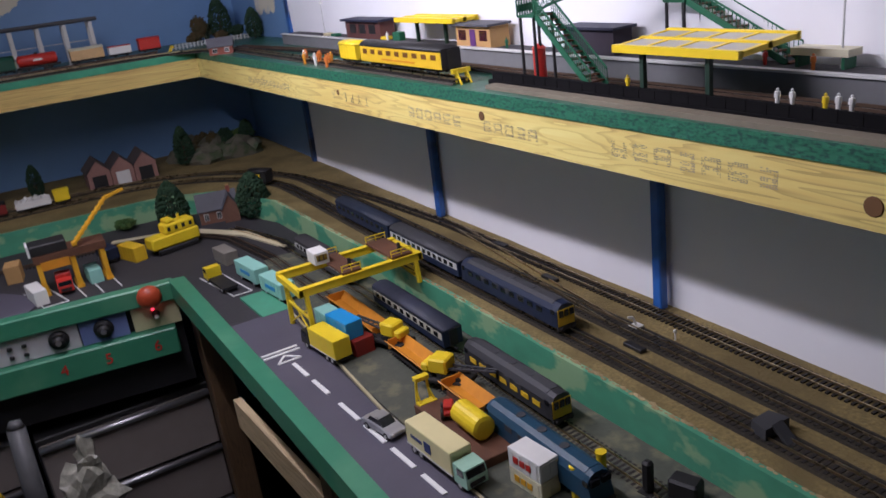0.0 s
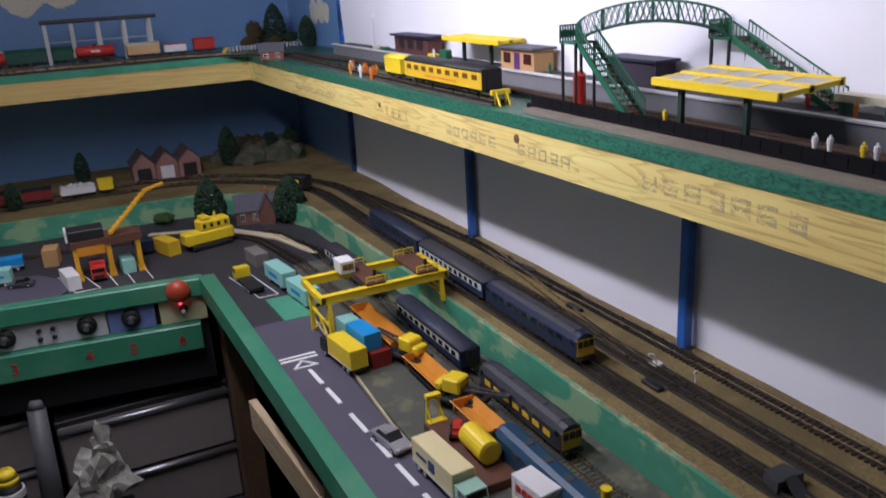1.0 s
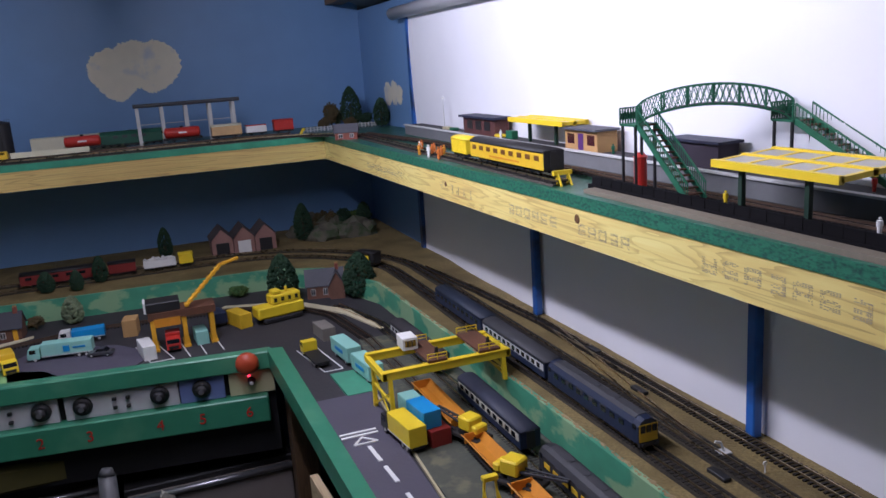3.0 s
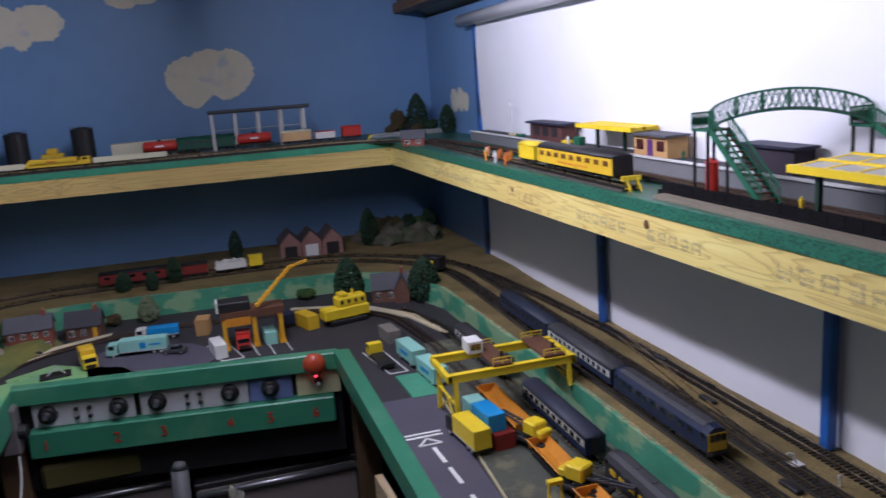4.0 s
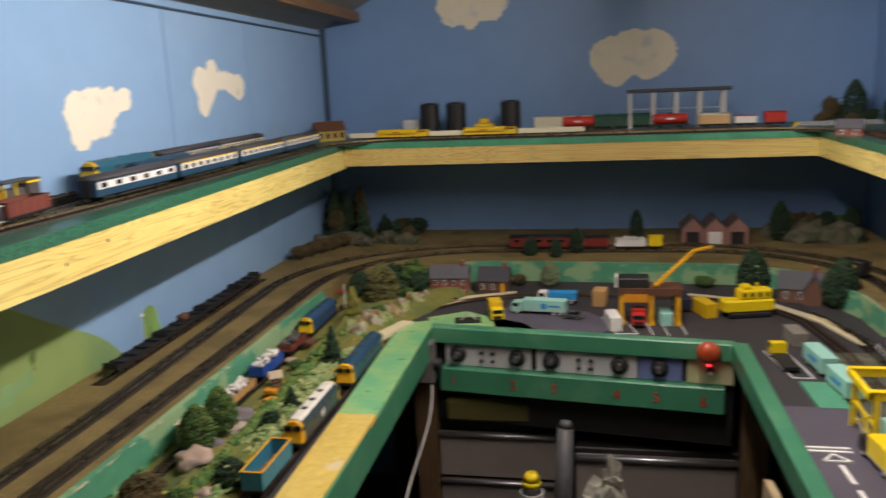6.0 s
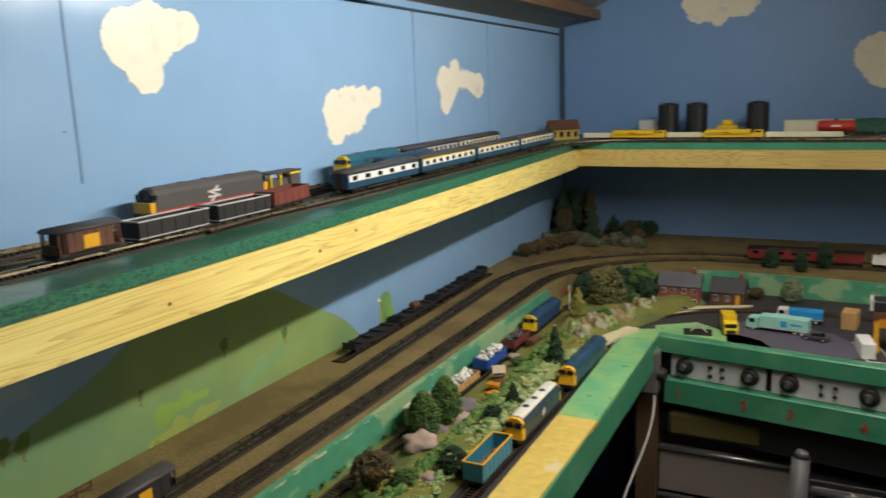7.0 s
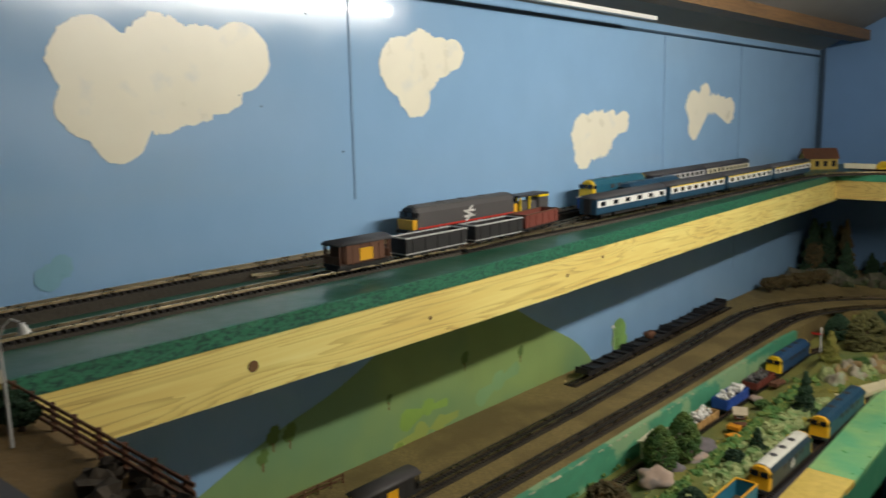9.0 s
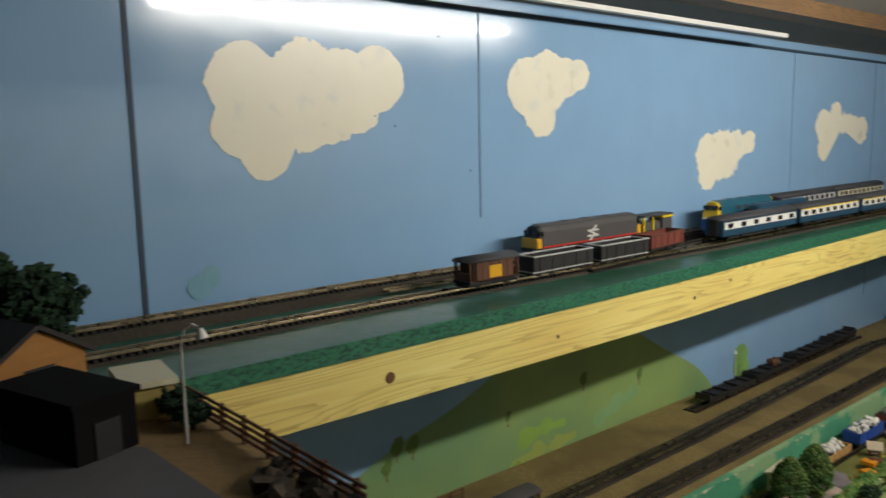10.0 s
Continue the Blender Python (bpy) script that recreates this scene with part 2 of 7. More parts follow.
COAL = mat("white_stone_load", (0.72, 0.70, 0.66), 0.9, vary=0.2, scale=90, bump=0.8)
SKIN = mat("figure_paint", (0.60, 0.42, 0.30), 0.6, vary=0.1)
HIVIS = mat("figure_orange", (0.65, 0.18, 0.02), 0.6, vary=0.1)
LINEWHITE = mat("road_marking", (0.80, 0.80, 0.78), 0.6, vary=0.06, scale=90)
BUFF = mat("yard_buff_line", (0.50, 0.44, 0.27), 0.8, vary=0.2, scale=90)
SEAM_L = mat("faint_panel_seam", (0.15, 0.28, 0.45), 0.5, vary=0.2)
SEAM = mat("dark_seam_and_shadow_line", (0.03, 0.06, 0.10), 0.6, vary=0.2)
REDGLOW = glow("red_indicator", (1.0, 0.03, 0.05), 6.0)
TUBE_GLOW = glow("fluorescent_tube", (1.0, 0.955, 0.89), 34.0)


def foliage(name, a, b):
    return mat(name, a, 0.85, vary=0.4, scale=120, bump=0.6, second=b, mix_scale=40, edge=(0.4, 0.7))


LEAF = foliage("foam_leaf_green", (0.035, 0.095, 0.02), (0.10, 0.15, 0.03))
LEAF_D = foliage("foam_leaf_dark", (0.008, 0.032, 0.013), (0.02, 0.055, 0.022))
LEAF_Y = foliage("foam_leaf_olive", (0.16, 0.17, 0.03), (0.26, 0.22, 0.05))
LEAF_B = foliage("foam_leaf_brown", (0.09, 0.06, 0.02), (0.05, 0.05, 0.02))
LEAF_O = foliage("foam_leaf_moss", (0.075, 0.075, 0.022), (0.14, 0.13, 0.04))
LEAF_P = foliage("foam_leaf_pale", (0.20, 0.24, 0.14), (0.12, 0.17, 0.08))
BARK = mat("tree_bark", (0.07, 0.045, 0.025), 0.9, vary=0.3, scale=90, bump=0.6)
# ---- helpers for meshes ----
def start():
    return bmesh.new()


def box(bm, x0, x1, y0, y1, z0, z1, bevel=0.0):
    vs = [bm.verts.new((x, y, z)) for x in (x0, x1) for y in (y0, y1) for z in (z0, z1)]
    fs = [(0, 1, 3, 2), (4, 6, 7, 5), (0, 4, 5, 1), (2, 3, 7, 6), (0, 2, 6, 4), (1, 5, 7, 3)]
    faces = [bm.faces.new([vs[i] for i in f]) for f in fs]
    if bevel:
        edges = {e for f in faces for e in f.edges}
        bmesh.ops.bevel(bm, geom=list(edges), offset=bevel, segments=1, affect="EDGES", profile=0.5)
    return bm


def cbox(bm, cx, cy, cz, sx, sy, sz, bevel=0.0):
    return box(bm, cx - sx / 2, cx + sx / 2, cy - sy / 2, cy + sy / 2, cz - sz / 2, cz + sz / 2, bevel)


def beam(bm, a, b, w, h=None):
    """A square bar from a to b."""
    a, b = Vector(a), Vector(b)
    h = h or w
    d = (b - a).normalized()
    up = Vector((0, 0, 1)) if abs(d.z) < 0.95 else Vector((1, 0, 0))
    s = d.cross(up).normalized() * (w / 2)
    u = s.cross(d).normalized() * (h / 2)
    r = [bm.verts.new(p + i * s + j * u) for p in (a, b) for i, j in ((-1, -1), (1, -1), (1, 1), (-1, 1))]
    for i in range(4):
        bm.faces.new((r[i], r[(i + 1) % 4], r[4 + (i + 1) % 4], r[4 + i]))
    bm.faces.new(r[3::-1])
    bm.faces.new(r[4:])
    return bm


def rod(bm, a, b, r0, r1=None, n=8):
    """A tapered round bar from a to b."""
    a, b = Vector(a), Vector(b)
    r1 = r0 if r1 is None else r1
    d = (b - a).normalized()
    up = Vector((0, 0, 1)) if abs(d.z) < 0.95 else Vector((1, 0, 0))
    s = d.cross(up).normalized()
    u = s.cross(d).normalized()
    rings = []
    for p, r in ((a, r0), (b, r1)):
        rings.append([bm.verts.new(p + r * (math.cos(6.28319 * i / n) * s + math.sin(6.28319 * i / n) * u)) for i in range(n)])
    for i in range(n):
        bm.faces.new((rings[0][i], rings[0][(i + 1) % n], rings[1][(i + 1) % n], rings[1][i]))
    bm.faces.new(rings[0][::-1])
    bm.faces.new(rings[1])
    return bm


def prism(bm, outline, z0, z1):
    """An outline in the xy plane drawn up from z0 to z1."""
    lo = [bm.verts.new((x, y, z0)) for x, y in outline]
    hi = [bm.verts.new((x, y, z1)) for x, y in outline]
    n = len(lo)
    for i in range(n):
        bm.faces.new((lo[i], lo[(i + 1) % n], hi[(i + 1) % n], hi[i]))
    bm.faces.new(hi)
    bm.faces.new(lo[::-1])
    return bm


def loft(bm, profile, x0, x1, caps=True):
    """A profile of (y, z) drawn along x."""
    a = [bm.verts.new((x0, y, z)) for y, z in profile]
    b = [bm.verts.new((x1, y, z)) for y, z in profile]
    n = len(a)
    for i in range(n):
        bm.faces.new((a[i], a[(i + 1) % n], b[(i + 1) % n], b[i]))
    if caps:
        bm.faces.new(a[::-1])
        bm.faces.new(b)
    return bm


def lump(bm, c, r, seed=0, squash=(1, 1, 1), rough=0.35, sub=1):
    """A rough stone or clump."""
    new_bm = bmesh.ops.create_icosphere(bm, subdivisions=sub, radius=1.0)
    for v in new_bm["verts"]:
        k = 1 + rough * noise.noise(v.co * 1.7 + Vector((seed * 3.1, seed * 1.7, seed)))
        v.co = Vector(c) + Vector((v.co.x * squash[0], v.co.y * squash[1], v.co.z * squash[2])) * r * k
    return bm


def part(name, bm, material, parent=None, label="", smooth=False):
    me = bpy.data.meshes.new(name)
    bmesh.ops.recalc_face_normals(bm, faces=bm.faces)
    bm.to_mesh(me)
    bm.free()
    me.materials.append(material)
    if smooth:
        me.polygons.foreach_set("use_smooth", [True] * len(me.polygons))
    ob = new(name, me)
    if parent:
        ob.parent = parent
    if label:
        ob["label"] = label
    return ob


def like(name, ob, m, parent):
    """Another part on the same mesh."""
    o = new(name, ob.data)
    o.parent = parent
    o.matrix_basis = m
    return o


def thing(name, label, category, m=None, group="", kind=""):
    ob = new(name)
    ob.empty_display_size = 0.02
    if m is not None:
        ob.matrix_basis = m
    return tagged(ob, label, category, group, kind)


def solo(name, bm, material, label, category, group="", kind="", m=None, smooth=False):
    ob = part(name, bm, material, None, "", smooth)
    if m is not None:
        ob.matrix_basis = m
    return tagged(ob, label, category, group, kind)


def at(x, y, z, rz=0.0):
    return pose(x, y, z, 0, 0, rz)
# ---- the room ----
T, Y, S = 1.003, 0.95, 1.362        # outer track level, yard level, top of the shelf
XL, XR, YB = -0.985, 0.885, 2.91   # inner faces of the walls


def structure(name, bm, material, label, category, m=None):
    return solo(name, bm, material, label, category, kind="structure", m=m)


structure("floor", box(start(), -1.2, 1.1, -2.1, 3.1, -0.05, 0), mat("floor_concrete", (0.05, 0.048, 0.046), 0.8), "dark grey concrete shed floor", "floor")
structure("wall_west", box(start(), XL - 0.06, XL, -2.0, YB + 0.06, 0, 1.83), SKY_LIT, "glossy sky-blue painted board wall", "wall")
structure("wall_north", box(start(), XL, XR, YB, YB + 0.06, 0, 2.3), SKY_DIM, "sky-blue painted back wall of the shed", "wall")
structure("wall_east", box(start(), XR, XR + 0.06, -2.0, YB + 0.06, 0, 1.752), SKY_DIM, "sky-blue painted side wall behind a white sheet", "wall")
# Unseen closing wall, its colour kept dark so it returns little light.
structure("wall_south", box(start(), XL, XR, -2.06, -2.0, 0, 2.3), mat("darkened_end_wall", (0.10, 0.09, 0.08), 0.8), "plain unseen wall closing the shed, darkened to cut bounce light", "wall")
bm = start()
RIDGE = -0.05
for x0, z0, z1 in ((XL - 0.06, 1.80, 1.712), (XR + 0.06, 1.742, 1.742)):
    a = [(x0, -2.06, z0), (RIDGE, -2.06, 2.2), (RIDGE, YB + 0.06, 2.2), (x0, YB + 0.06, z1)]
    lo = [bm.verts.new(p) for p in a]
    hi = [bm.verts.new((p[0], p[1], p[2] + 0.03)) for p in a]
    bm.faces.new(lo)
    bm.faces.new(hi)
    for i in range(4):
        bm.faces.new((lo[i], lo[(i + 1) % 4], hi[(i + 1) % 4], hi[i]))
structure("ceiling", bm, CEIL, "boarded pitched shed ceiling, its white darkened to cut bounce light", "ceiling")
for x, za, zb in ((-0.865, 1.853, 1.781), (0.80, 1.79, 1.79)):
    structure("roof_beam", beam(start(), (x, -1.99, za), (x, YB - 0.002, zb), 0.06, 0.032), BEAMWOOD, "old brown timber purlin under the ceiling", "beam")
# White strip laid in for the lit edge of the eaves board.
structure("trim", beam(start(), (-0.906, -0.8, 1.797), (-0.906, 1.6, 1.757), 0.012, 0.008), WHITE, "thin white strip beside the roof beam, painted in as a lit board edge", "trim")
# Dark strip stands in for the line of shade under the ceiling.
structure("trim", beam(start(), (XL + 0.002, -1.99, 1.808), (XL + 0.002, YB - 0.002, 1.722), 0.005, 0.006), SEAM, "dark strip painted in as the shadow line under the ceiling", "trim")
for y0, y1 in ((-1.95, 1.615), (1.635, YB - 0.004)):
    structure("ceiling", prism(start(), [(XL + 0.001, y0), (-0.894, y0), (-0.894, y1), (XL + 0.001, y1)], 0, 0.004), mat("white_eaves_board", (0.74, 0.72, 0.68), 0.6, vary=0.06, scale=40), "white eaves board between wall and purlin", "ceiling", Matrix(((1, 0, 0, 0), (0, 1, 0, 0), (0.3, -0.0175, 1, 1.7795 + 0.3 * 0.985), (0, 0, 0, 1))))
structure("trim", cbox(start(), XL + 0.008, YB - 0.008, 1.55, 0.014, 0.014, 0.4), SEAM, "dark corner joint of the wall boards", "trim")
for y, w, z0, m in ((0.262, 0.006, 1.362, SEAM), (0.80, 0.003, 1.44, SEAM_L), (1.80, 0.002, 1.36, SEAM_L), (2.25, 0.003, 1.1, SEAM_L)):
    structure("trim", cbox(start(), XL + 0.0004, y, (z0 + 1.775 - 0.0175 * y) / 2, 0.005 if w > 0.01 else 0.0022, w, 1.775 - 0.0175 * y - z0), m, "dark vertical seam between painted wall boards", "trim")


def painted(name, circles, on, material, label, n=220, rough=0.004):
    """A flat painted patch whose outline is the hull of overlapping dabs, seen from their middle."""
    cu = sum(c[0] for c in circles) / len(circles)
    cv = sum(c[1] for c in circles) / len(circles)
    bm = start()
    ring = []
    for i in range(n):
        th = 6.28319 * i / n
        dx, dy = math.cos(th), math.sin(th)
        best = 0.0008
        for u, v, r in circles:
            b = dx * (u - cu) + dy * (v - cv)
            q = (u - cu) ** 2 + (v - cv) ** 2 - r * r
            if b * b - q >= 0:
                best = max(best, b + math.sqrt(b * b - q))
        best += rough * (noise.noise(Vector((dx * 4 + cu * 9, dy * 4, cv * 7))) + 0.8 * noise.noise(Vector((dx * 13 + cu * 9, dy * 13, cv * 7))) + 0.6 * noise.noise(Vector((dx * 37, dy * 37, cv * 7))))
        ring.append((cu + best * dx, cv + best * dy))
    vs = []
    for u, v in ring:
        p = {"w": (XL + 0.0008, u, v), "n": (u, YB - 0.0008, v), "e": (XR - 0.001, u, v)}[on]
        vs.append(bm.verts.new(p))
    bm.faces.new(vs)
    return structure(name, bm, material, label, "painting")


painted("painted_cloud", [(0.402, 1.640, 0.051), (0.49, 1.648, 0.051), (0.55, 1.645, 0.045), (0.605, 1.650, 0.046), (0.402, 1.592, 0.045), (0.431, 1.556, 0.036), (0.485, 1.602, 0.05), (0.53, 1.605, 0.042), (0.57, 1.615, 0.040)], "w", CLOUD, "large cream cloud painted on the blue wall")
painted("painted_cloud", [(0.910, 1.645, 0.048), (0.958, 1.655, 0.051), (1.005, 1.662, 0.034), (1.034, 1.668, 0.027), (0.935, 1.61, 0.038), (0.942, 1.594, 0.033)], "w", CLOUD, "cream cloud with a hanging tail painted on the wall")
painted("painted_cloud", [(1.445, 1.515, 0.042), (1.50, 1.525, 0.042), (1.555, 1.53, 0.037), (1.610, 1.538, 0.026), (1.447, 1.476, 0.034), (1.49, 1.495, 0.034), (1.53, 1.502, 0.036)], "w", CLOUD, "small lumpy cream cloud painted on the wall", rough=0.008)
painted("painted_cloud", [(1.962, 1.565, 0.044), (2.025, 1.597, 0.031), (1.968, 1.515, 0.033), (2.07, 1.572, 0.026), (2.10, 1.572, 0.026), (2.13, 1.565, 0.029), (2.175, 1.553, 0.038)], "w", CLOUD, "small arched cream cloud painted on the wall", rough=0.008)
painted("painted_cloud", [(0.045, 1.60, 0.068), (0.12, 1.612, 0.078), (0.19, 1.612, 0.075), (0.06, 1.555, 0.055), (0.17, 1.575, 0.055)], "n", CLOUD_D, "beige cloud painted on the back wall", rough=0.010)
painted("painted_cloud", [(-0.49, 1.795, 0.062), (-0.40, 1.80, 0.056), (-0.362, 1.798, 0.056), (-0.44, 1.768, 0.046)], "n", CLOUD_D, "beige heart-shaped cloud painted high on the back wall", rough=0.008)
painted("painted_cloud", [(-0.12, 1.90, 0.07), (-0.05, 1.90, 0.06)], "n", CLOUD_D, "beige cloud at the top of the back wall")
painted("painted_cloud", [(2.62, 1.465, 0.040), (2.55, 1.472, 0.038), (2.50, 1.465, 0.030)], "e", CLOUD_D, "pale cloud painted near the corner", rough=0.008)

# green hill painted along the lower part of the west wall
bm = start()
low, top = [], []
for i in range(61):
    y = 0.2 + 1.32 * i / 60
    up_hill, down_hill = (y - 0.30) / 0.72, (1.50 - y) / 0.45
    z = 1.01 + 0.24 * max(0.0, min(1.0, up_hill)) ** 1.15 if y < 1.02 else 0.985 + 0.265 * max(0.0, min(1.0, down_hill)) ** 0.72
    z += 0.004 * math.sin(y * 23)
    low.append(bm.verts.new((XL + 0.0008, y, 0.95)))
    top.append(bm.verts.new((XL + 0.0008, y, z)))
for i in range(60):
    bm.faces.new((low[i], low[i + 1], top[i + 1], top[i]))
structure("painted_hill", bm, HILL, "rounded green hill painted on the blue wall", "painting")


dabs = []


def dab(circles, material, label):
    ob = painted("painted_bush", circles, "w", material, label, 40, 0.003)
    dabs.append(ob)
    ob.location.x += 0.0002 + 0.00001 * len(dabs)


LIME = mat("painted_lime", (0.235, 0.39, 0.075), 0.5, vary=0.2, scale=30, bump=0.1)
dab([(0.90, 1.045, 0.022), (0.95, 1.055, 0.016), (0.99, 1.05, 0.012)], LIME, "bright lime brush patch painted on the hill")
dab([(0.88, 1.00, 0.02), (0.93, 1.015, 0.018), (0.98, 1.015, 0.016), (1.02, 1.02, 0.012)], HILL_Y, "yellow-green meadow patch painted on the hill")
dab([(1.10, 1.03, 0.02), (1.15, 1.05, 0.02), (1.2, 1.06, 0.018)], mat("painted_pale_green", (0.21, 0.37, 0.17), 0.5, vary=0.15, scale=16, bump=0.08), "broad cool green brush strokes on the hill")
LEAFY = mat("painted_leafy", (0.20, 0.30, 0.05), 0.6, vary=0.5, scale=120, bump=0.1, second=(0.36, 0.46, 0.12), mix_scale=110, edge=(0.45, 0.6))
for y, z, r, name in ((0.845, 0.975, 0.021, "yellow-green leafy bush painted at the hill's foot"), (0.868, 0.985, 0.021, "leafy bush painted beside another")):
    dab([(y, z, r), (y + 0.008, z + 0.01, r * 0.8), (y - 0.008, z - 0.012, r * 0.8)], LEAFY, name)
dab([(1.605, 1.050, 0.030), (1.60, 1.030, 0.028), (1.62, 1.020, 0.022)], mat("painted_tree_green", (0.26, 0.48, 0.14), 0.55, vary=0.4, scale=140, bump=0.1), "pale green leafy tree painted on the blue wall")
dab([(1.598, 1.012, 0.003), (1.598, 1.02, 0.003), (1.598, 1.03, 0.003), (1.598, 1.004, 0.003)], HILL_D, "thin trunk of the painted tree")
for y, z, r in ((1.22, 1.09, 0.009), (1.05, 1.118, 0.010), (0.62, 1.105, 0.012), (0.65, 1.10, 0.012), (0.60, 1.078, 0.010), (0.855, 1.095, 0.007)):
    dab([(y, z, r), (y + r * 0.3, z + r * 0.7, r * 0.8)], HILL_D, "small dark round tree painted on the hill")
    dab([(y, z - r - 0.004, 0.002), (y, z - r - 0.010, 0.002), (y, z - r + 0.002, 0.002)], KNOT, "tiny painted tree trunk")
dab([(0.33, 1.395, 0.016), (0.345, 1.405, 0.014)], mat("faint_green_dab", (0.19, 0.39, 0.50), 0.3, vary=0.1), "faint green tree painted above the shelf")
for y, z in ((0.60, 1.60), (0.635, 1.585), (0.78, 1.515), (0.62, 1.725), (0.72, 1.715), (0.80, 1.455)):
    structure("nail_head", rod(start(), (XL, y, z), (XL + 0.0012, y, z), 0.0014, 0.001, 8), SEAM, "dark nail head in the painted wall", "nail")

# ---- white sheet hung on the east wall ----
sheet = thing("white_sheet", "white sheet hung along the wall from a rolled top", "sheet", kind="structure")
bm = start()
cols, rows = 46, 10
grid = [[bm.verts.new((XR - 0.010 - 0.009 * noise.noise(Vector((i * 0.35, j * 0.18, 0))) - 0.003 * noise.noise(Vector((i * 0.9 - j * 0.5, j * 0.6, 3))), -1.9 + 4.23 * i / cols, 0.96 + 0.74 * j / rows)) for j in range(rows + 1)] for i in range(cols + 1)]
for i in range(cols):
    for j in range(rows):
        bm.faces.new((grid[i][j], grid[i + 1][j], grid[i + 1][j + 1], grid[i][j + 1]))
part("cloth", bm, SHEET, sheet, smooth=True)
part("rolled_top", rod(start(), (XR - 0.03, -1.9, 1.72), (XR - 0.03, 2.42, 1.705), 0.018, n=14), SHEET, sheet, smooth=True)
part("edge_batten", cbox(start(), XR - 0.012, 2.335, 1.34, 0.012, 0.02, 0.76), POSTBLUE, sheet, "dark blue batten at the edge of the sheet")

# ---- the shelf that runs round three walls ----
def front(side, y):
    """x of the shelf's front edge on either side."""
    if side == "w":
        return -0.733 - 0.055 * max(0.0, (y - 0.9) / 1.59)
    return 0.676 - 0.048 * (y - 0.3) / 2.19


def slab(side, y0, y1, z0, z1, back, out=0.0, n=12):
    bm = start()
    sgn = 1 if side == "w" else -1
    ys = [y0 + (y1 - y0) * i / n for i in range(n + 1)]
    outline = [(front(side, y) + sgn * out, y) for y in ys] + [(back if abs(back) > 0.8 else front(side, y) - sgn * back, y) for y in ys[::-1]]
    return prism(bm, outline, z0, z1)


CY = 2.49
shelf_w = thing("shelf_west", "green-topped upper shelf on a pine batten along the blue wall", "shelf", kind="structure")
part("board", slab("w", -1.9, CY, 1.346, S, XL), GREEN_TOP, shelf_w)
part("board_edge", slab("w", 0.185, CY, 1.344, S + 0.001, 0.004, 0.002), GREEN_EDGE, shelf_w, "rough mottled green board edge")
part("batten", slab("w", 0.2, CY + 0.02, 1.284, 1.344, 0.04), PINE, shelf_w, "knotty yellow pine batten")
shelf_e = thing("shelf_east", "green-topped upper shelf on a stencilled pine batten", "shelf", kind="structure")
part("board", slab("e", -1.9, CY, 1.346, S, XR), GREEN_TOP, shelf_e)
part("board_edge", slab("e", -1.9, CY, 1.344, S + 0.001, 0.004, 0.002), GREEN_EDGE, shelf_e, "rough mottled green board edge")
part("batten", slab("e", -1.9, CY + 0.02, 1.290, 1.344, 0.04), PINE, shelf_e, "knotty yellow pine batten")
shelf_n = thing("shelf_north", "green-topped upper shelf along the back wall", "shelf", kind="structure")
part("board", box(start(), XL, XR, CY + 0.001, YB, 1.346, S), GREEN_TOP, shelf_n)
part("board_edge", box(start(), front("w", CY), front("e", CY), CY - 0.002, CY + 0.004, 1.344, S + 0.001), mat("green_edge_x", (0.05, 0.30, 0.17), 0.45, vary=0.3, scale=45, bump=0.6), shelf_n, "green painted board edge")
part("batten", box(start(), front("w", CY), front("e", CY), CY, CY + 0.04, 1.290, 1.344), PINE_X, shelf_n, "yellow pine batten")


def on_batten(side, y, z, sy, sz, material, name, label=""):
    """A mark lying on the face of a side batten."""
    sgn = 1 if side == "w" else -1
    bm = cbox(start(), front(side, y) + sgn * 0.0006, y, z, 0.0012, sy, sz)
    return part(name, bm, material, shelf_w if side == "w" else shelf_e, label)


# faded unreadable stencil on the pine, as bars
rng = random.Random(4)


def stroke(bm, y0, z0, y1, z1, w):
    x = front("e", (y0 + y1) / 2) + 0.0001
    beam(bm, (x, y0, z0), (x, y1, z1), 0.0008, w)


for y0, y1, z, big in ((0.535, 0.755, 1.319, 0.019), (0.90, 1.02, 1.314, 0.015), (1.085, 1.25, 1.313, 0.016), (1.78, 2.05, 1.312, 0.012)):
    y = y0
    w = big * 1.35
    while y < y1:
        bm = start()
        sides = [(0, 0.08), (1, 0.85), (2, 0.5), (3, -0.5), (4, 0.0)]
        skip = rng.randrange(5)
        for code, f in sides:
            if code == skip:
                continue
            for lane in (0.0, 0.09, 0.18):
                if code < 2:
                    yy = y + w * (f + lane * 0.8)
                    for k in range(7):
                        zz = z - big * 0.5 + big * k / 7
                        if rng.random() < 0.8:
                            stroke(bm, yy, zz, yy + w * 0.01, zz + big * 0.085, big * 0.045)
                else:
                    zz = z + big * (f - lane * (1 if f >= 0 else -1) * 0.9)
                    for k in range(6):
                        yy = y + w * (0.1 + 0.13 * k)
                        if rng.random() < 0.8:
                            stroke(bm, yy, zz, yy + w * 0.09, zz, big * 0.045)
        part("stencil_mark", bm, STENCIL, shelf_e)
        y += w * 1.3
words = bpy.data.curves.new("stencil_words", "FONT")
words.body, words.size, words.extrude = "TYPE A", 0.026, 0.0003
words.space_character, words.offset = 2.3, -0.0008
words.materials.append(STENCIL)
inked = new("stencil_words", words)
inked.parent = shelf_e
inked.matrix_basis = Matrix(((0, 0, -1, front("e", 1.5) - 0.0008), (1, 0, 0, 1.385), (0, -1, 0, 1.325), (0, 0, 0, 1)))
inked["label"] = "faded grey stencilled words, upside down"
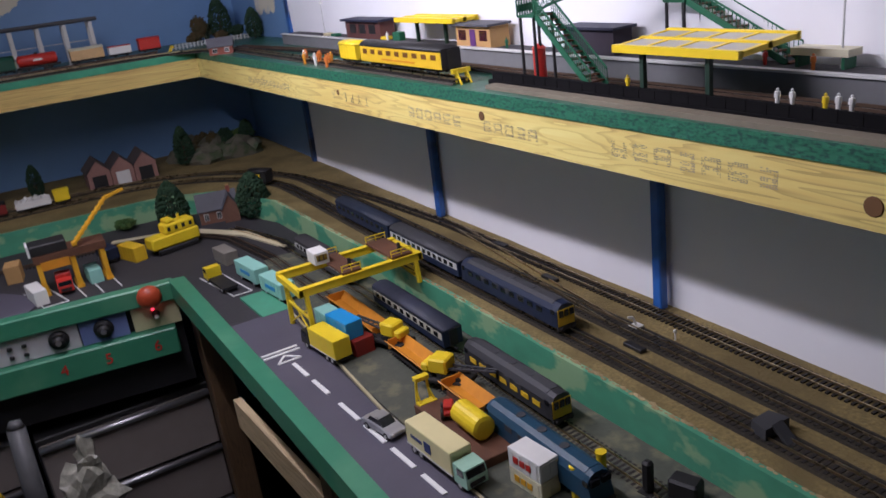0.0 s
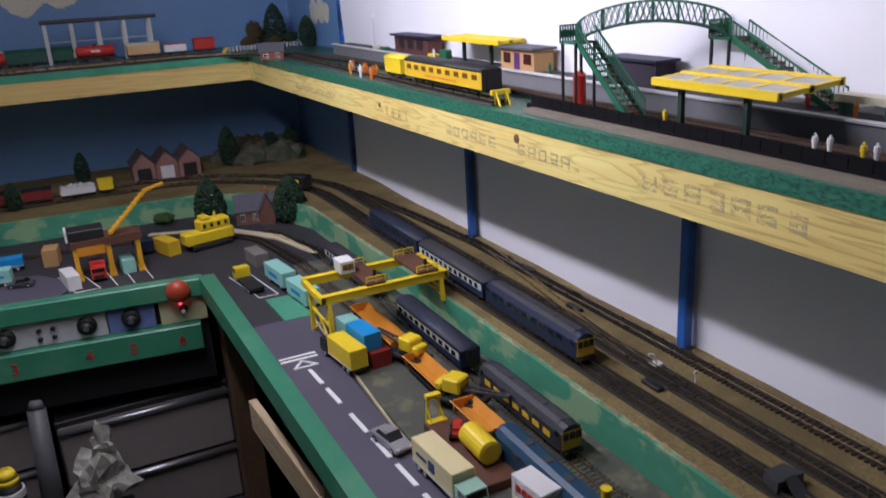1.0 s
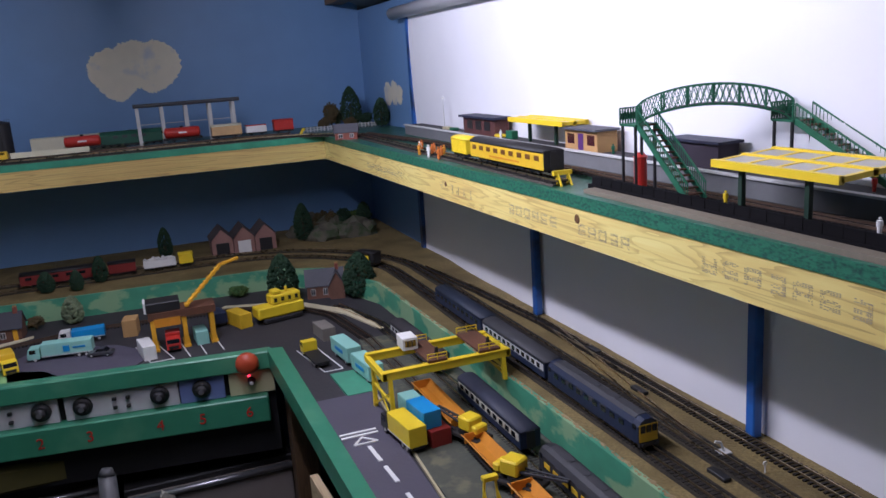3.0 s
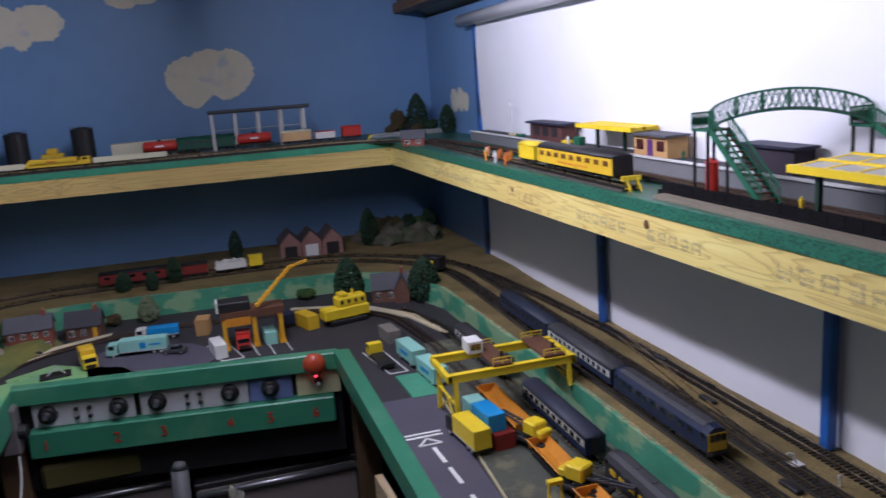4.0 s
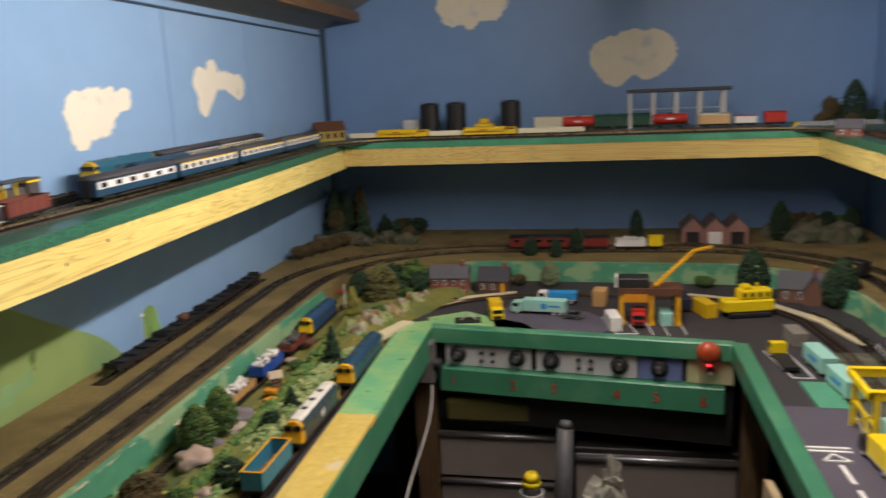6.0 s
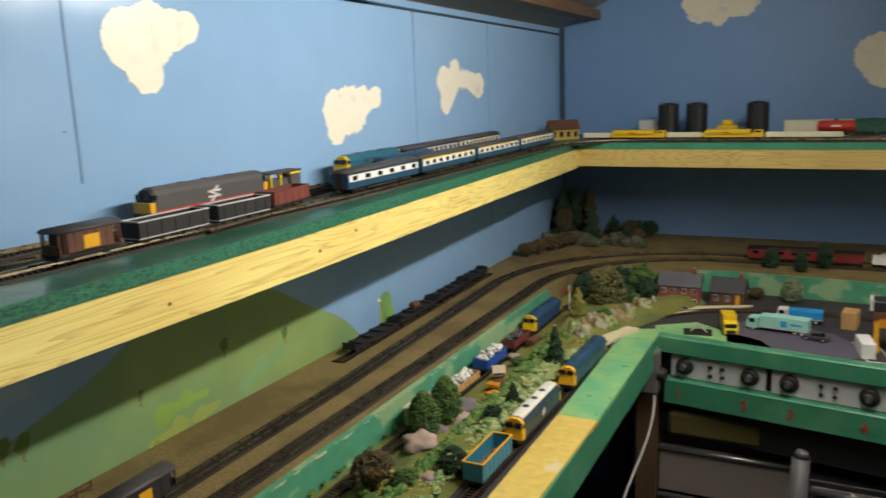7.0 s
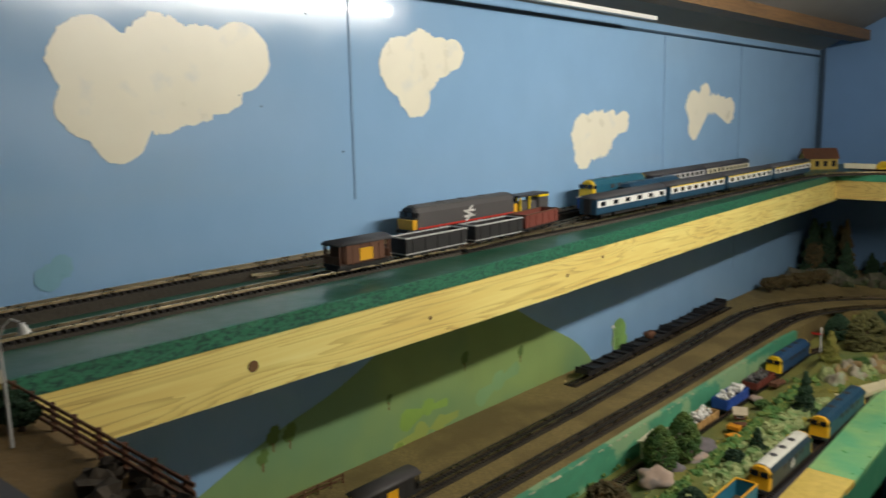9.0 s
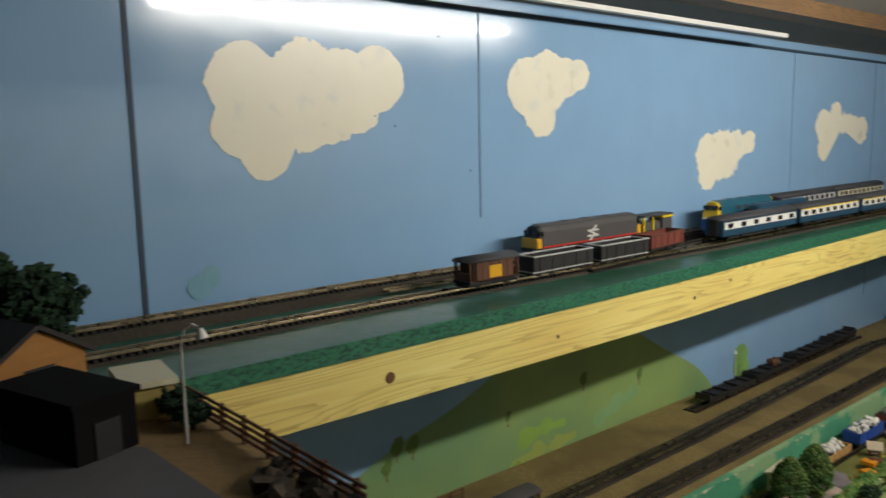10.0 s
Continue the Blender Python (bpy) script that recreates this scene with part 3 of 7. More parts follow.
for side, y, z, r in (("w", 0.43, 1.314, 0.0075), ("w", 0.70, 1.31, 0.003), ("w", 1.02, 1.312, 0.0035), ("w", 1.13, 1.325, 0.003), ("e", 0.443, 1.312, 0.011), ("e", 1.028, 1.328, 0.008), ("e", 1.52, 1.322, 0.006)):
    sgn = 1 if side == "w" else -1
    x = front(side, y)
    bm = rod(start(), (x - sgn * 0.002, y, z), (x + sgn * 0.0009, y, z), r, r * 0.8, 14)
    part("knot", bm, KNOT, shelf_w if side == "w" else shelf_e, "dark knot in the pine")

for y in (0.888, 1.555):
    solo("shelf_post", box(start(), XR - 0.034, XR - 0.018, y - 0.009, y + 0.009, T + 0.001, 1.345, 0.002), POSTBLUE, "blue painted shelf post in front of the white sheet", "post", group="shelf posts")

# ---- the layout's boards ----
WLY = lambda x: 1.893 - 0.137 * (x + 0.41)     # far edge of the operating well
bm = start()
prism(bm, [(XL, -0.6), (-0.70, -0.6), (-0.725, 1.9), (-0.72, 2.3), (-0.30, 2.37), (0.42, 2.33), (0.55, 2.25), (0.635, 2.0), (0.655, 1.2), (0.665, -1.9), (XR, -1.9), (XR, YB), (XL, YB)], 0.93, T)
structure("track_board", bm, BALLAST_O, "raised board covered in brown-olive ballast", "baseboard")
bm = start()
prism(bm, [(0.655, -1.9), (0.645, 1.2), (0.625, 2.0), (0.545, 2.24), (0.415, 2.32), (0.42, 2.33), (0.55, 2.25), (0.635, 2.0), (0.655, 1.2), (0.665, -1.9)], Y - 0.01, T + 0.004)
structure("retaining_wall", bm, MINT_SHADE, "mint green retaining wall with pale patches", "wall")
bm = start()
prism(bm, [(-0.69, -0.6), (-0.715, 1.9), (-0.71, 2.0), (-0.72, 2.0), (-0.725, 1.9), (-0.70, -0.6)], Y - 0.01, T + 0.006)
structure("retaining_wall", bm, MINT_SHADE, "low green retaining wall beside the tracks", "wall")
bm = start()
prism(bm, [(-0.40, 2.348), (-0.30, 2.36), (0.415, 2.32), (0.42, 2.33), (-0.30, 2.37), (-0.40, 2.356)], Y - 0.01, T + 0.006)
structure("retaining_wall", bm, MINT_SHADE, "green retaining wall behind the goods yard", "wall")
bm = start()
prism(bm, [(-0.405, -0.6), (-0.40, 1.0), (-0.41, 1.893), (0.302, 1.795), (0.33, 1.0), (0.355, -1.9), (0.665, -1.9), (0.655, 1.2), (0.63, 2.0), (0.545, 2.24), (0.42, 2.325), (-0.30, 2.365), (-0.71, 2.2), (-0.715, 1.9), (-0.69, -0.6)], 0.925, Y)
structure("yard_board", bm, ASPHALT, "dark grey yard baseboard round the operating well", "baseboard")
# crumbly edge along the retaining walls
for pts, name in (([(0.66, -0.2), (0.65, 1.2), (0.63, 2.0)], 0), ([(-0.694, -0.2), (-0.72, 1.95)], 1)):
    bm = start()
    rr = random.Random(name + 3)
    for a, b in zip(pts, pts[1:]):
        n = int((Vector(b) - Vector(a)).length / 0.0085)
        for i in range(n):
            f = i / n
            lump(bm, (a[0] + (b[0] - a[0]) * f + rr.uniform(-0.002, 0.003), a[1] + (b[1] - a[1]) * f, T + 0.004), rr.uniform(0.0012, 0.0042), rr.random() * 50, (1, 1.8, 0.5), 0.6)
    solo("wall_rim", bm, CORKEDGE if name == 0 else mat("flaky_plaster_rim", (0.55, 0.52, 0.36), 0.9, vary=0.3, scale=150, bump=0.9), "crumbly brown cork rim along the retaining wall", "rim", kind="stuff")

# lane surfaces
def sheet_on(name, outline, z, material, label, category="ground", h=0.003):
    return structure(name, prism(start(), outline, z - 0.004, z + h), material, label, category)


sheet_on("yard_ground", [(0.44, 0.2), (0.43, 1.0), (0.435, 1.25), (0.46, 1.45), (0.50, 1.75), (0.62, 1.75), (0.64, 1.2), (0.652, 0.2)], Y, YARD, "grey-green gritty goods yard ground")
sheet_on("road", [(0.335, 0.1), (0.325, 1.0), (0.315, 1.45), (0.45, 1.45), (0.425, 1.25), (0.42, 1.0), (0.43, 0.1)], Y, ROADGREY, "violet-grey model road along the board edge", "road", 0.004)
sheet_on("yard_patch", [(0.395, 1.445), (0.45, 1.445), (0.444, 1.57), (0.39, 1.572)], Y, mat("flat_green_patch", (0.07, 0.30, 0.18), 0.6), "flat green painted rectangle on the tarmac", "ground", 0.005)
sheet_on("road", [(-0.24, 1.885), (0.02, 1.855), (0.06, 1.92), (-0.02, 2.03), (-0.2, 2.10), (-0.26, 2.02)], Y, ROADGREY, "violet-grey model road in the far yard", "road")
sheet_on("lawn", [(-0.40, 1.893), (-0.13, 1.856), (-0.17, 1.925), (-0.25, 1.965), (-0.33, 2.02), (-0.42, 1.96)], Y, MINT_PALE, "pale green painted lawn beside the curve", "ground")
# white marks
marks = thing("road_markings", "white painted lane dashes, arrow and stop line", "marking")
for y0, y1 in ((1.167, 1.225), (1.093, 1.148), (0.995, 1.055), (0.92, 0.977), (0.845, 0.901), (0.775, 0.825), (0.70, 0.75), (0.62, 0.67)):
    x = 0.376 + 0.05 * (1.2 - (y0 + y1) / 2)
    part("dash", prism(start(), [(x - 0.0035, y0), (x + 0.0035, y0), (x + 0.0005, y1), (x - 0.006, y1)], Y, Y + 0.0055), LINEWHITE, marks)
for y in (1.268, 1.281):
    part("stop_line", box(start(), 0.338, 0.402, y, y + 0.006, Y, Y + 0.0055), LINEWHITE, marks)
bm = start()
for a, b in (((0.371, 1.262), (0.352, 1.238)), ((0.371, 1.262), (0.392, 1.238)), ((0.352, 1.238), (0.392, 1.238))):
    beam(bm, (*a, Y + 0.0045), (*b, Y + 0.0045), 0.004, 0.0025)
part("arrow_head", bm, LINEWHITE, marks)
bays = thing("parking_bays", "thin white parking bay lines on dark tarmac", "marking")
for a, b in (((0.358, 1.76), (0.385, 1.60)), ((0.40, 1.77), (0.424, 1.60)), ((0.385, 1.60), (0.424, 1.60)), ((0.05, 1.86), (0.02, 1.99)), ((0.10, 1.86), (0.07, 1.98)), ((0.135, 1.855), (0.12, 1.97)), ((0.17, 1.85), (0.16, 1.95)), ((0.21, 1.86), (0.20, 1.96)), ((0.05, 1.86), (0.10, 1.86))):
    part("bay_line", beam(start(), (*a, Y + 0.0005), (*b, Y + 0.0005), 0.0022, 0.002), LINEWHITE, bays)
solo("road_edge_line", beam(beam(start(), (0.432, 0.2, Y + 0.002), (0.424, 1.0, Y + 0.002), 0.004, 0.005), (0.424, 1.0, Y + 0.002), (0.447, 1.45, Y + 0.002), 0.004, 0.005), BUFF, "chipped buff edge line of the model road", "marking")

# fascia of the operating well
structure("fascia", prism(start(), [(0.331, 1.790), (0.338, 1.0), (0.36, -1.9), (0.332, -1.9), (0.308, 1.0), (0.297, 1.797)], 0.912, Y + 0.006), MINT, "rounded mint green edge board of the well", "fascia")
structure("fascia", prism(start(), [(-0.41, 1.893), (-0.40, 1.0), (-0.405, -0.6), (-0.385, -0.6), (-0.38, 1.0), (-0.395, 1.89)], 0.88, Y + 0.001), MINT, "mint green edge board of the well", "fascia")
sheet_on("edge_strip", [(-0.385, 1.34), (-0.396, 1.888), (-0.40, 1.93), (-0.48, 1.90), (-0.46, 1.34)], Y, MINT_PALE, "pale green gloss strip along the board edge", "ground", 0.005)
sheet_on("edge_strip", [(-0.385, -0.6), (-0.385, 1.34), (-0.46, 1.34), (-0.455, 1.0), (-0.46, -0.6)], Y, GOLD, "bare varnished plywood strip with worn gold sheen", "ground", 0.006)

# ---- the fluorescent batten under the ridge ----
lamp = thing("fluorescent_lamp", "white fluorescent batten lamp hung under the ridge", "lamp")
part("fitting", box(start(), LAMP_X - 0.03, LAMP_X + 0.03, LAMP_Y0 - 0.03, LAMP_Y1 + 0.03, LAMP_Z + 0.03, LAMP_Z + 0.07, 0.003), WHITE, lamp)
part("tube", rod(start(), (LAMP_X, LAMP_Y0, LAMP_Z), (LAMP_X, LAMP_Y1, LAMP_Z), 0.0135, n=12), TUBE_GLOW, lamp, "glowing white tube", True)
for y in (LAMP_Y0 - 0.02, LAMP_Y1 + 0.02):
    part("lamp_holder", box(start(), LAMP_X - 0.012, LAMP_X + 0.012, y - 0.008, y + 0.008, LAMP_Z - 0.016, LAMP_Z + 0.03, 0.002), WHITE, lamp)
for y in (0.9, 1.7):
    part("hanger", rod(start(), (LAMP_X, y, LAMP_Z + 0.07), (LAMP_X, y, 2.16), 0.003, n=6), METAL, lamp)
# ---- track ----
def arc(cx, cy, r, a0, a1, n=14):
    return [(cx + r * math.cos(radians(a0 + (a1 - a0) * i / n)), cy + r * math.sin(radians(a0 + (a1 - a0) * i / n))) for i in range(n + 1)]


def sampled(pts, step):
    out, rest = [], 0.0
    for a, b in zip(pts, pts[1:]):
        a, b = Vector(a), Vector(b)
        d = (b - a).length
        s = rest
        while s < d:
            out.append((a + (b - a) * (s / d), (b - a).normalized()))
            s += step
        rest = s - d
    return out


def track(pts, z, label, rail=RAIL, sleepers=True):
    t = thing("railway_track", label, "track", kind="structure")
    dirs = []
    for i, p in enumerate(pts):
        a, b = Vector(pts[max(0, i - 1)]), Vector(pts[min(len(pts) - 1, i + 1)])
        d = (b - a).normalized()
        dirs.append(Vector((-d.y, d.x)))
    for s in (-0.0083, 0.0083):
        bm = start()
        rings = []
        for p, nrm in zip(pts, dirs):
            c = Vector(p) + nrm * s
            rings.append([bm.verts.new((c.x + nrm.x * w, c.y + nrm.y * w, z + h)) for w, h in ((-0.0008, 0.002), (0.0008, 0.002), (0.0008, 0.0052), (-0.0008, 0.0052))])
        for a, b in zip(rings, rings[1:]):
            for i in range(4):
                bm.faces.new((a[i], a[(i + 1) % 4], b[(i + 1) % 4], b[i]))
        part("rail", bm, rail, t)
    if sleepers:
        verts, faces = [], []
        for p, d in sampled(pts, 0.0085):
            nrm = Vector((-d.y, d.x))
            k = len(verts)
            for i, j, h in ((-1, -1, 0), (1, -1, 0), (1, 1, 0), (-1, 1, 0), (-1, -1, 1), (1, -1, 1), (1, 1, 1), (-1, 1, 1)):
                q = p + nrm * (i * 0.0155) + d * (j * 0.0019)
                verts.append((q.x, q.y, z - 0.001 + 0.0033 * h))
            faces += [(k + 4, k + 5, k + 6, k + 7), (k, k + 1, k + 5, k + 4), (k + 1, k + 2, k + 6, k + 5), (k + 2, k + 3, k + 7, k + 6), (k + 3, k, k + 4, k + 7)]
        me = bpy.data.meshes.new("sleepers")
        me.from_pydata(verts, [], faces)
        me.materials.append(SLEEPER)
        ob = new("sleepers", me)
        ob.parent = t
        ob["kind"] = "stuff"
    return t


inner = [(0.708, -1.9), (0.708, 0.6), (0.70, 1.3), (0.708, 1.95)] + arc(0.258, 2.08, 0.45, 0, 90)[1:] + [(-0.25, 2.53)] + arc(-0.31, 2.07, 0.46, 90, 180)[1:] + [(-0.765, 1.5), (-0.755, -0.6)]
outer = [(0.775, -1.9), (0.775, 1.9)] + arc(0.235, 2.08, 0.54, 0, 90)[1:] + [(-0.30, 2.62)] + arc(-0.33, 2.06, 0.56, 90, 180)[1:] + [(-0.85, 1.2), (-0.825, -0.6)]
track(inner, T, "dark double loop inner track on brown ballast")
track(outer, T, "dark double loop outer track on brown ballast")
track([(0.842, -1.9), (0.842, 1.5), (0.82, 1.8), (0.785, 2.1)], T, "siding track along the white sheet")
track([(0.775, 0.9), (0.79, 1.05), (0.825, 1.3), (0.842, 1.45)], T, "crossover between two tracks", sleepers=False)
track([(-0.93, 1.32), (-0.955, 2.15)], T, "siding track along the blue wall")
yard_loop = [(-0.49, -0.5), (-0.485, 1.3), (-0.48, 1.80)] + arc(-0.18, 1.87, 0.30, 175, 100)[1:] + [(-0.10, 2.205), (0.20, 2.17)] + arc(0.20, 1.86, 0.31, 88, 20)[1:] + [(0.52, 1.75), (0.527, 1.4), (0.52, -1.5)]
track(yard_loop, Y + 0.001, "dark single track round the goods yard", RAIL_D)
track([(0.592, -1.5), (0.59, 1.4), (0.575, 1.85), (0.52, 2.05)], Y + 0.001, "yard siding track beside the retaining wall")
track([(-0.675, -0.3), (-0.68, 1.5), (-0.69, 2.0), (-0.62, 2.25)], Y + 0.001, "grassy siding below the low wall", RAIL_D)
sheet_on("path", [(-0.56, 1.70), (-0.515, 1.78), (-0.50, 1.90), (-0.43, 2.03), (-0.33, 2.15), (-0.22, 2.215), (-0.22, 2.225), (-0.35, 2.17), (-0.46, 2.06), (-0.53, 1.90)], Y, SAND, "pale plaster path along the curved track", "ground", 0.004)
sheet_on("path", [(0.24, 2.20), (0.42, 2.12), (0.52, 1.97), (0.565, 1.80), (0.575, 1.80), (0.54, 1.99), (0.43, 2.15), (0.25, 2.215)], Y, SAND, "pale plaster verge along the curved track", "ground", 0.004)

# upper shelf tracks, on a thin cork bed
U = S + 0.004
UR = S + 0.012
upper = [(-0.86, -1.9), (-0.845, 0.5), (-0.818, 1.2), (-0.818, 2.3)] + arc(-0.578, 2.30, 0.24, 180, 92, 8)[1:] + [(-0.2, 2.537), (0.45, 2.545)] + arc(0.42, 2.27, 0.275, 85, 0, 8)[1:] + [(0.692, 1.9), (0.69, 1.12)]
track(upper, U, "shiny track round the upper shelf")
track([(-0.93, -1.9), (-0.935, 0.5), (-0.922, 0.9), (-0.922, 2.4), (-0.91, 2.5)], UR, "second track against the blue wall")
track([(-0.90, 0.55), (-0.87, 0.75), (-0.83, 0.95)], U, "pointwork between the upper tracks", sleepers=False)
track([(-0.75, 2.62), (0.55, 2.62)], U, "storage track along the back shelf", RAIL_D)
track([(0.72, 2.35), (0.765, 1.9), (0.77, 1.2), (0.775, -1.9)], U, "platform line between dark platforms", RAIL_D)
rear_line = [(-0.93, -1.9), (-0.935, 0.5), (-0.922, 0.9), (-0.922, 2.4), (-0.91, 2.5)]
CORK_BED = mat("dark_cork_bed", (0.05, 0.042, 0.03), 0.9, vary=0.4, scale=200, bump=0.7)
OILY_BED = mat("oily_ballast_bed", (0.038, 0.030, 0.017), 0.9, vary=0.5, scale=260, bump=0.9)
for pts, foot, h, wd, material, words in ((upper, S, U, 0.019, CORK_BED, "dark ballasted cork bed under the upper track"), (rear_line, S, UR, 0.022, CORK_BED, "dark ballasted cork bed by the wall"),
                                          (inner, T, T + 0.0022, 0.022, OILY_BED, "oil-dark ballast under the inner loop"), (outer, T, T + 0.0022, 0.022, OILY_BED, "oil-dark ballast under the outer loop")):
    bm = start()
    rings = []
    for k, p in enumerate(pts):
        a, b = Vector(pts[max(0, k - 1)]), Vector(pts[min(len(pts) - 1, k + 1)])
        d = (b - a).normalized()
        nrm = Vector((-d.y, d.x))
        c = Vector(p)
        rings.append([bm.verts.new((c.x + nrm.x * o, c.y + nrm.y * o, z)) for o, z in ((-wd, foot), (-wd + 0.003, h - 0.0008), (wd - 0.003, h - 0.0008), (wd, foot))])
    for a, b in zip(rings, rings[1:]):
        for k in range(3):
            bm.faces.new((a[k], a[k + 1], b[k + 1], b[k]))
    structure("track_bed", bm, material, words, "track bed")

# ---- far end of the well: control panel ----
W = at(-0.41, 1.893, 0, -7.8)
panel = thing("control_panel", "mint green control panel with silver and blue plates", "control panel", W, kind="structure")
part("top_rail", box(start(), 0.0, 0.722, -0.012, 0.02, 0.912, Y + 0.004, 0.003), MINT, panel)
part("lower_rail", box(start(), 0.035, 0.705, -0.02, 0.02, 0.79, 0.852, 0.003), MINT, panel)
part("backing", box(start(), 0.0, 0.722, 0.021, 0.03, 0.70, 0.92), BLACK, panel)
for x0, x1, m in ((0.045, 0.262, PANEL_A), (0.275, 0.512, PANEL_A), (0.515, 0.612, PANEL_B), (0.622, 0.722, PANEL_C)):
    part("plate", box(start(), x0, x1, 0.004, 0.012, 0.853, 0.911, 0.001), m, panel)
for x in (0.078, 0.228, 0.312, 0.472, 0.562):
    k = part("knob", rod(rod(start(), (x, 0.004, 0.882), (x, -0.003, 0.882), 0.021, 0.0195, 20), (x, -0.003, 0.882), (x, -0.017, 0.882), 0.0135, 0.012, 16), BLACK, panel, "round black control knob", True)
    part("cap", rod(start(), (x, -0.017, 0.882), (x, -0.0185, 0.882), 0.006, 0.006, 12), METAL, k, "brushed metal knob cap")
for g in (0.153, 0.392):
    for dx in (-0.014, 0.014):
        for dz in (-0.010, 0.010):
            part("switch", box(start(), g + dx - 0.0045, g + dx + 0.0045, -0.004, 0.004, 0.880 + dz - 0.004, 0.880 + dz + 0.003, 0.001), BLACK, panel)
part("switch", rod(start(), (0.672, 0.004, 0.885), (0.672, -0.016, 0.885), 0.009, 0.006, 12), BLACK, panel, "black push switch with a pale cap")
part("switch_cap", rod(start(), (0.672, -0.0161, 0.885), (0.672, -0.019, 0.885), 0.005, 0.004, 12), WHITE, panel)
part("indicator", rod(start(), (0.668, -0.012, 0.904), (0.668, -0.016, 0.904), 0.0035, 0.003, 10), REDGLOW, panel, "glowing red indicator lamp")
part("signal_ball", lump(start(), (0.668, -0.024, 0.936), 0.026, 1, (1, 0.75, 1), 0.0, 3), mat("orange_red_dome", (0.42, 0.06, 0.02), 0.35, vary=0.15), panel, "dull red domed lamp cover", True)
for i, x in enumerate((0.072, 0.222, 0.322, 0.468, 0.558, 0.66)):
    cu = bpy.data.curves.new("digit", "FONT")
    cu.body, cu.size, cu.extrude, cu.align_x = str(i + 1), 0.034, 0.0008, "CENTER"
    cu.materials.append(RED)
    ob = new("digit", cu)
    ob.parent = panel
    ob.matrix_basis = pose(x, -0.0212, 0.809, 90, 0, 0)
    ob["label"] = "hand-painted red number on green wood"
solo("socket_box", box(start(), -0.425, -0.385, 1.835, 1.875, 0.82, 0.925, 0.004), mat("grey_plastic_box", (0.13, 0.12, 0.115), 0.5), "grey plastic controller box fixed beside the panel", "box")
solo("round_plug", rod(start(), (-0.385, 1.85, 0.868), (-0.368, 1.848, 0.868), 0.017, 0.014, 14), BLACK, "black round plug on a grey box", "plug")
cable = bpy.data.curves.new("cable", "CURVE")
cable.dimensions, cable.bevel_depth = "3D", 0.0022
sp = cable.splines.new("NURBS")
pts = [(-0.39, 1.83, 0.82), (-0.388, 1.82, 0.77), (-0.40, 1.78, 0.70), (-0.43, 1.70, 0.62), (-0.45, 1.62, 0.50)]
sp.points.add(len(pts) - 1)
for q, p in zip(sp.points, pts):
    q.co = (*p, 1)
sp.use_endpoint_u = True
cable.materials.append(WHITE)
tagged(new("cable", cable), "pale cable hanging from a grey box", "cable")

# ---- under the boards ----
for x, y in ((0.355, 1.80), (-0.425, 1.93)):
    solo("table_leg", box(start(), x - 0.028, x + 0.028, y - 0.028, y + 0.028, 0, 0.92, 0.003), DARKWOOD, "dark stained timber leg under the layout", "leg", group="layout legs")
solo("table_leg", box(start(), 0.322, 0.372, 0.98, 1.03, 0, 0.912, 0.003), DARKWOOD, "dark stained timber leg behind a raw plank", "leg", group="layout legs")
for x in (-0.62, 0.60):
    for y in (0.2, 2.4):
        solo("table_leg", box(start(), x - 0.028, x + 0.028, y - 0.028, y + 0.028, 0, 0.92, 0.003), DARKWOOD, "dark stained timber leg under the layout", "leg", group="layout legs")
cab = thing("drawer_cabinet", "grey drawer cabinet with aluminium lips under the layout", "cabinet")
part("carcass", box(start(), -0.05, 0.334, 1.86, 2.3, 0.02, 0.66, 0.003), BLACK, cab)
for i in range(4):
    z = 0.647 - 0.152 * i
    d = part("drawer", box(start(), -0.045, 0.328, 1.84, 1.859, z - 0.142, z, 0.003), DRAWER, cab)
    part("lip", rod(start(), (-0.045, 1.835, z - 0.002), (0.328, 1.835, z - 0.002), 0.008, n=10), METAL, d, "bright aluminium drawer lip", True)
cab2 = thing("drawer_cabinet", "dark grey drawer cabinet with a silver lip", "cabinet")
part("carcass", box(start(), -0.40, -0.07, 1.93, 2.3, 0.02, 0.70, 0.003), BLACK, cab2)
for i in range(4):
    z = 0.66 - 0.13 * i
    d = part("drawer", box(start(), -0.395, -0.075, 1.91, 1.929, z - 0.12, z, 0.003), DRAWER, cab2)
    part("lip", rod(start(), (-0.395, 1.905, z - 0.002), (-0.075, 1.905, z - 0.002), 0.006, n=10), METAL, d, "aluminium drawer lip", True)
solo("folded_cloth", box(start(), -0.37, -0.09, 1.88, 1.98, 0.702, 0.765, 0.01), OLIVE, "folded olive cloth on the drawer cabinet", "cloth")
solo("rail_plank", prism(start(), [(0.302, 1.42), (0.317, 1.42), (0.372, 0.5), (0.357, 0.5)], 0.765, 0.825), PLANK, "raw pine plank running below the layout", "plank")
structure("shelf_floor", box(start(), 0.40, XR, -1.9, 2.3, 0.675, 0.699), BLACK, "dark lower storage shelf", "shelf")
solo("green_crate", box(start(), 0.42, 0.56, 0.85, 1.02, 0.70, 0.80, 0.006), GREENBOX, "bright green plastic crate on the storage shelf", "crate")


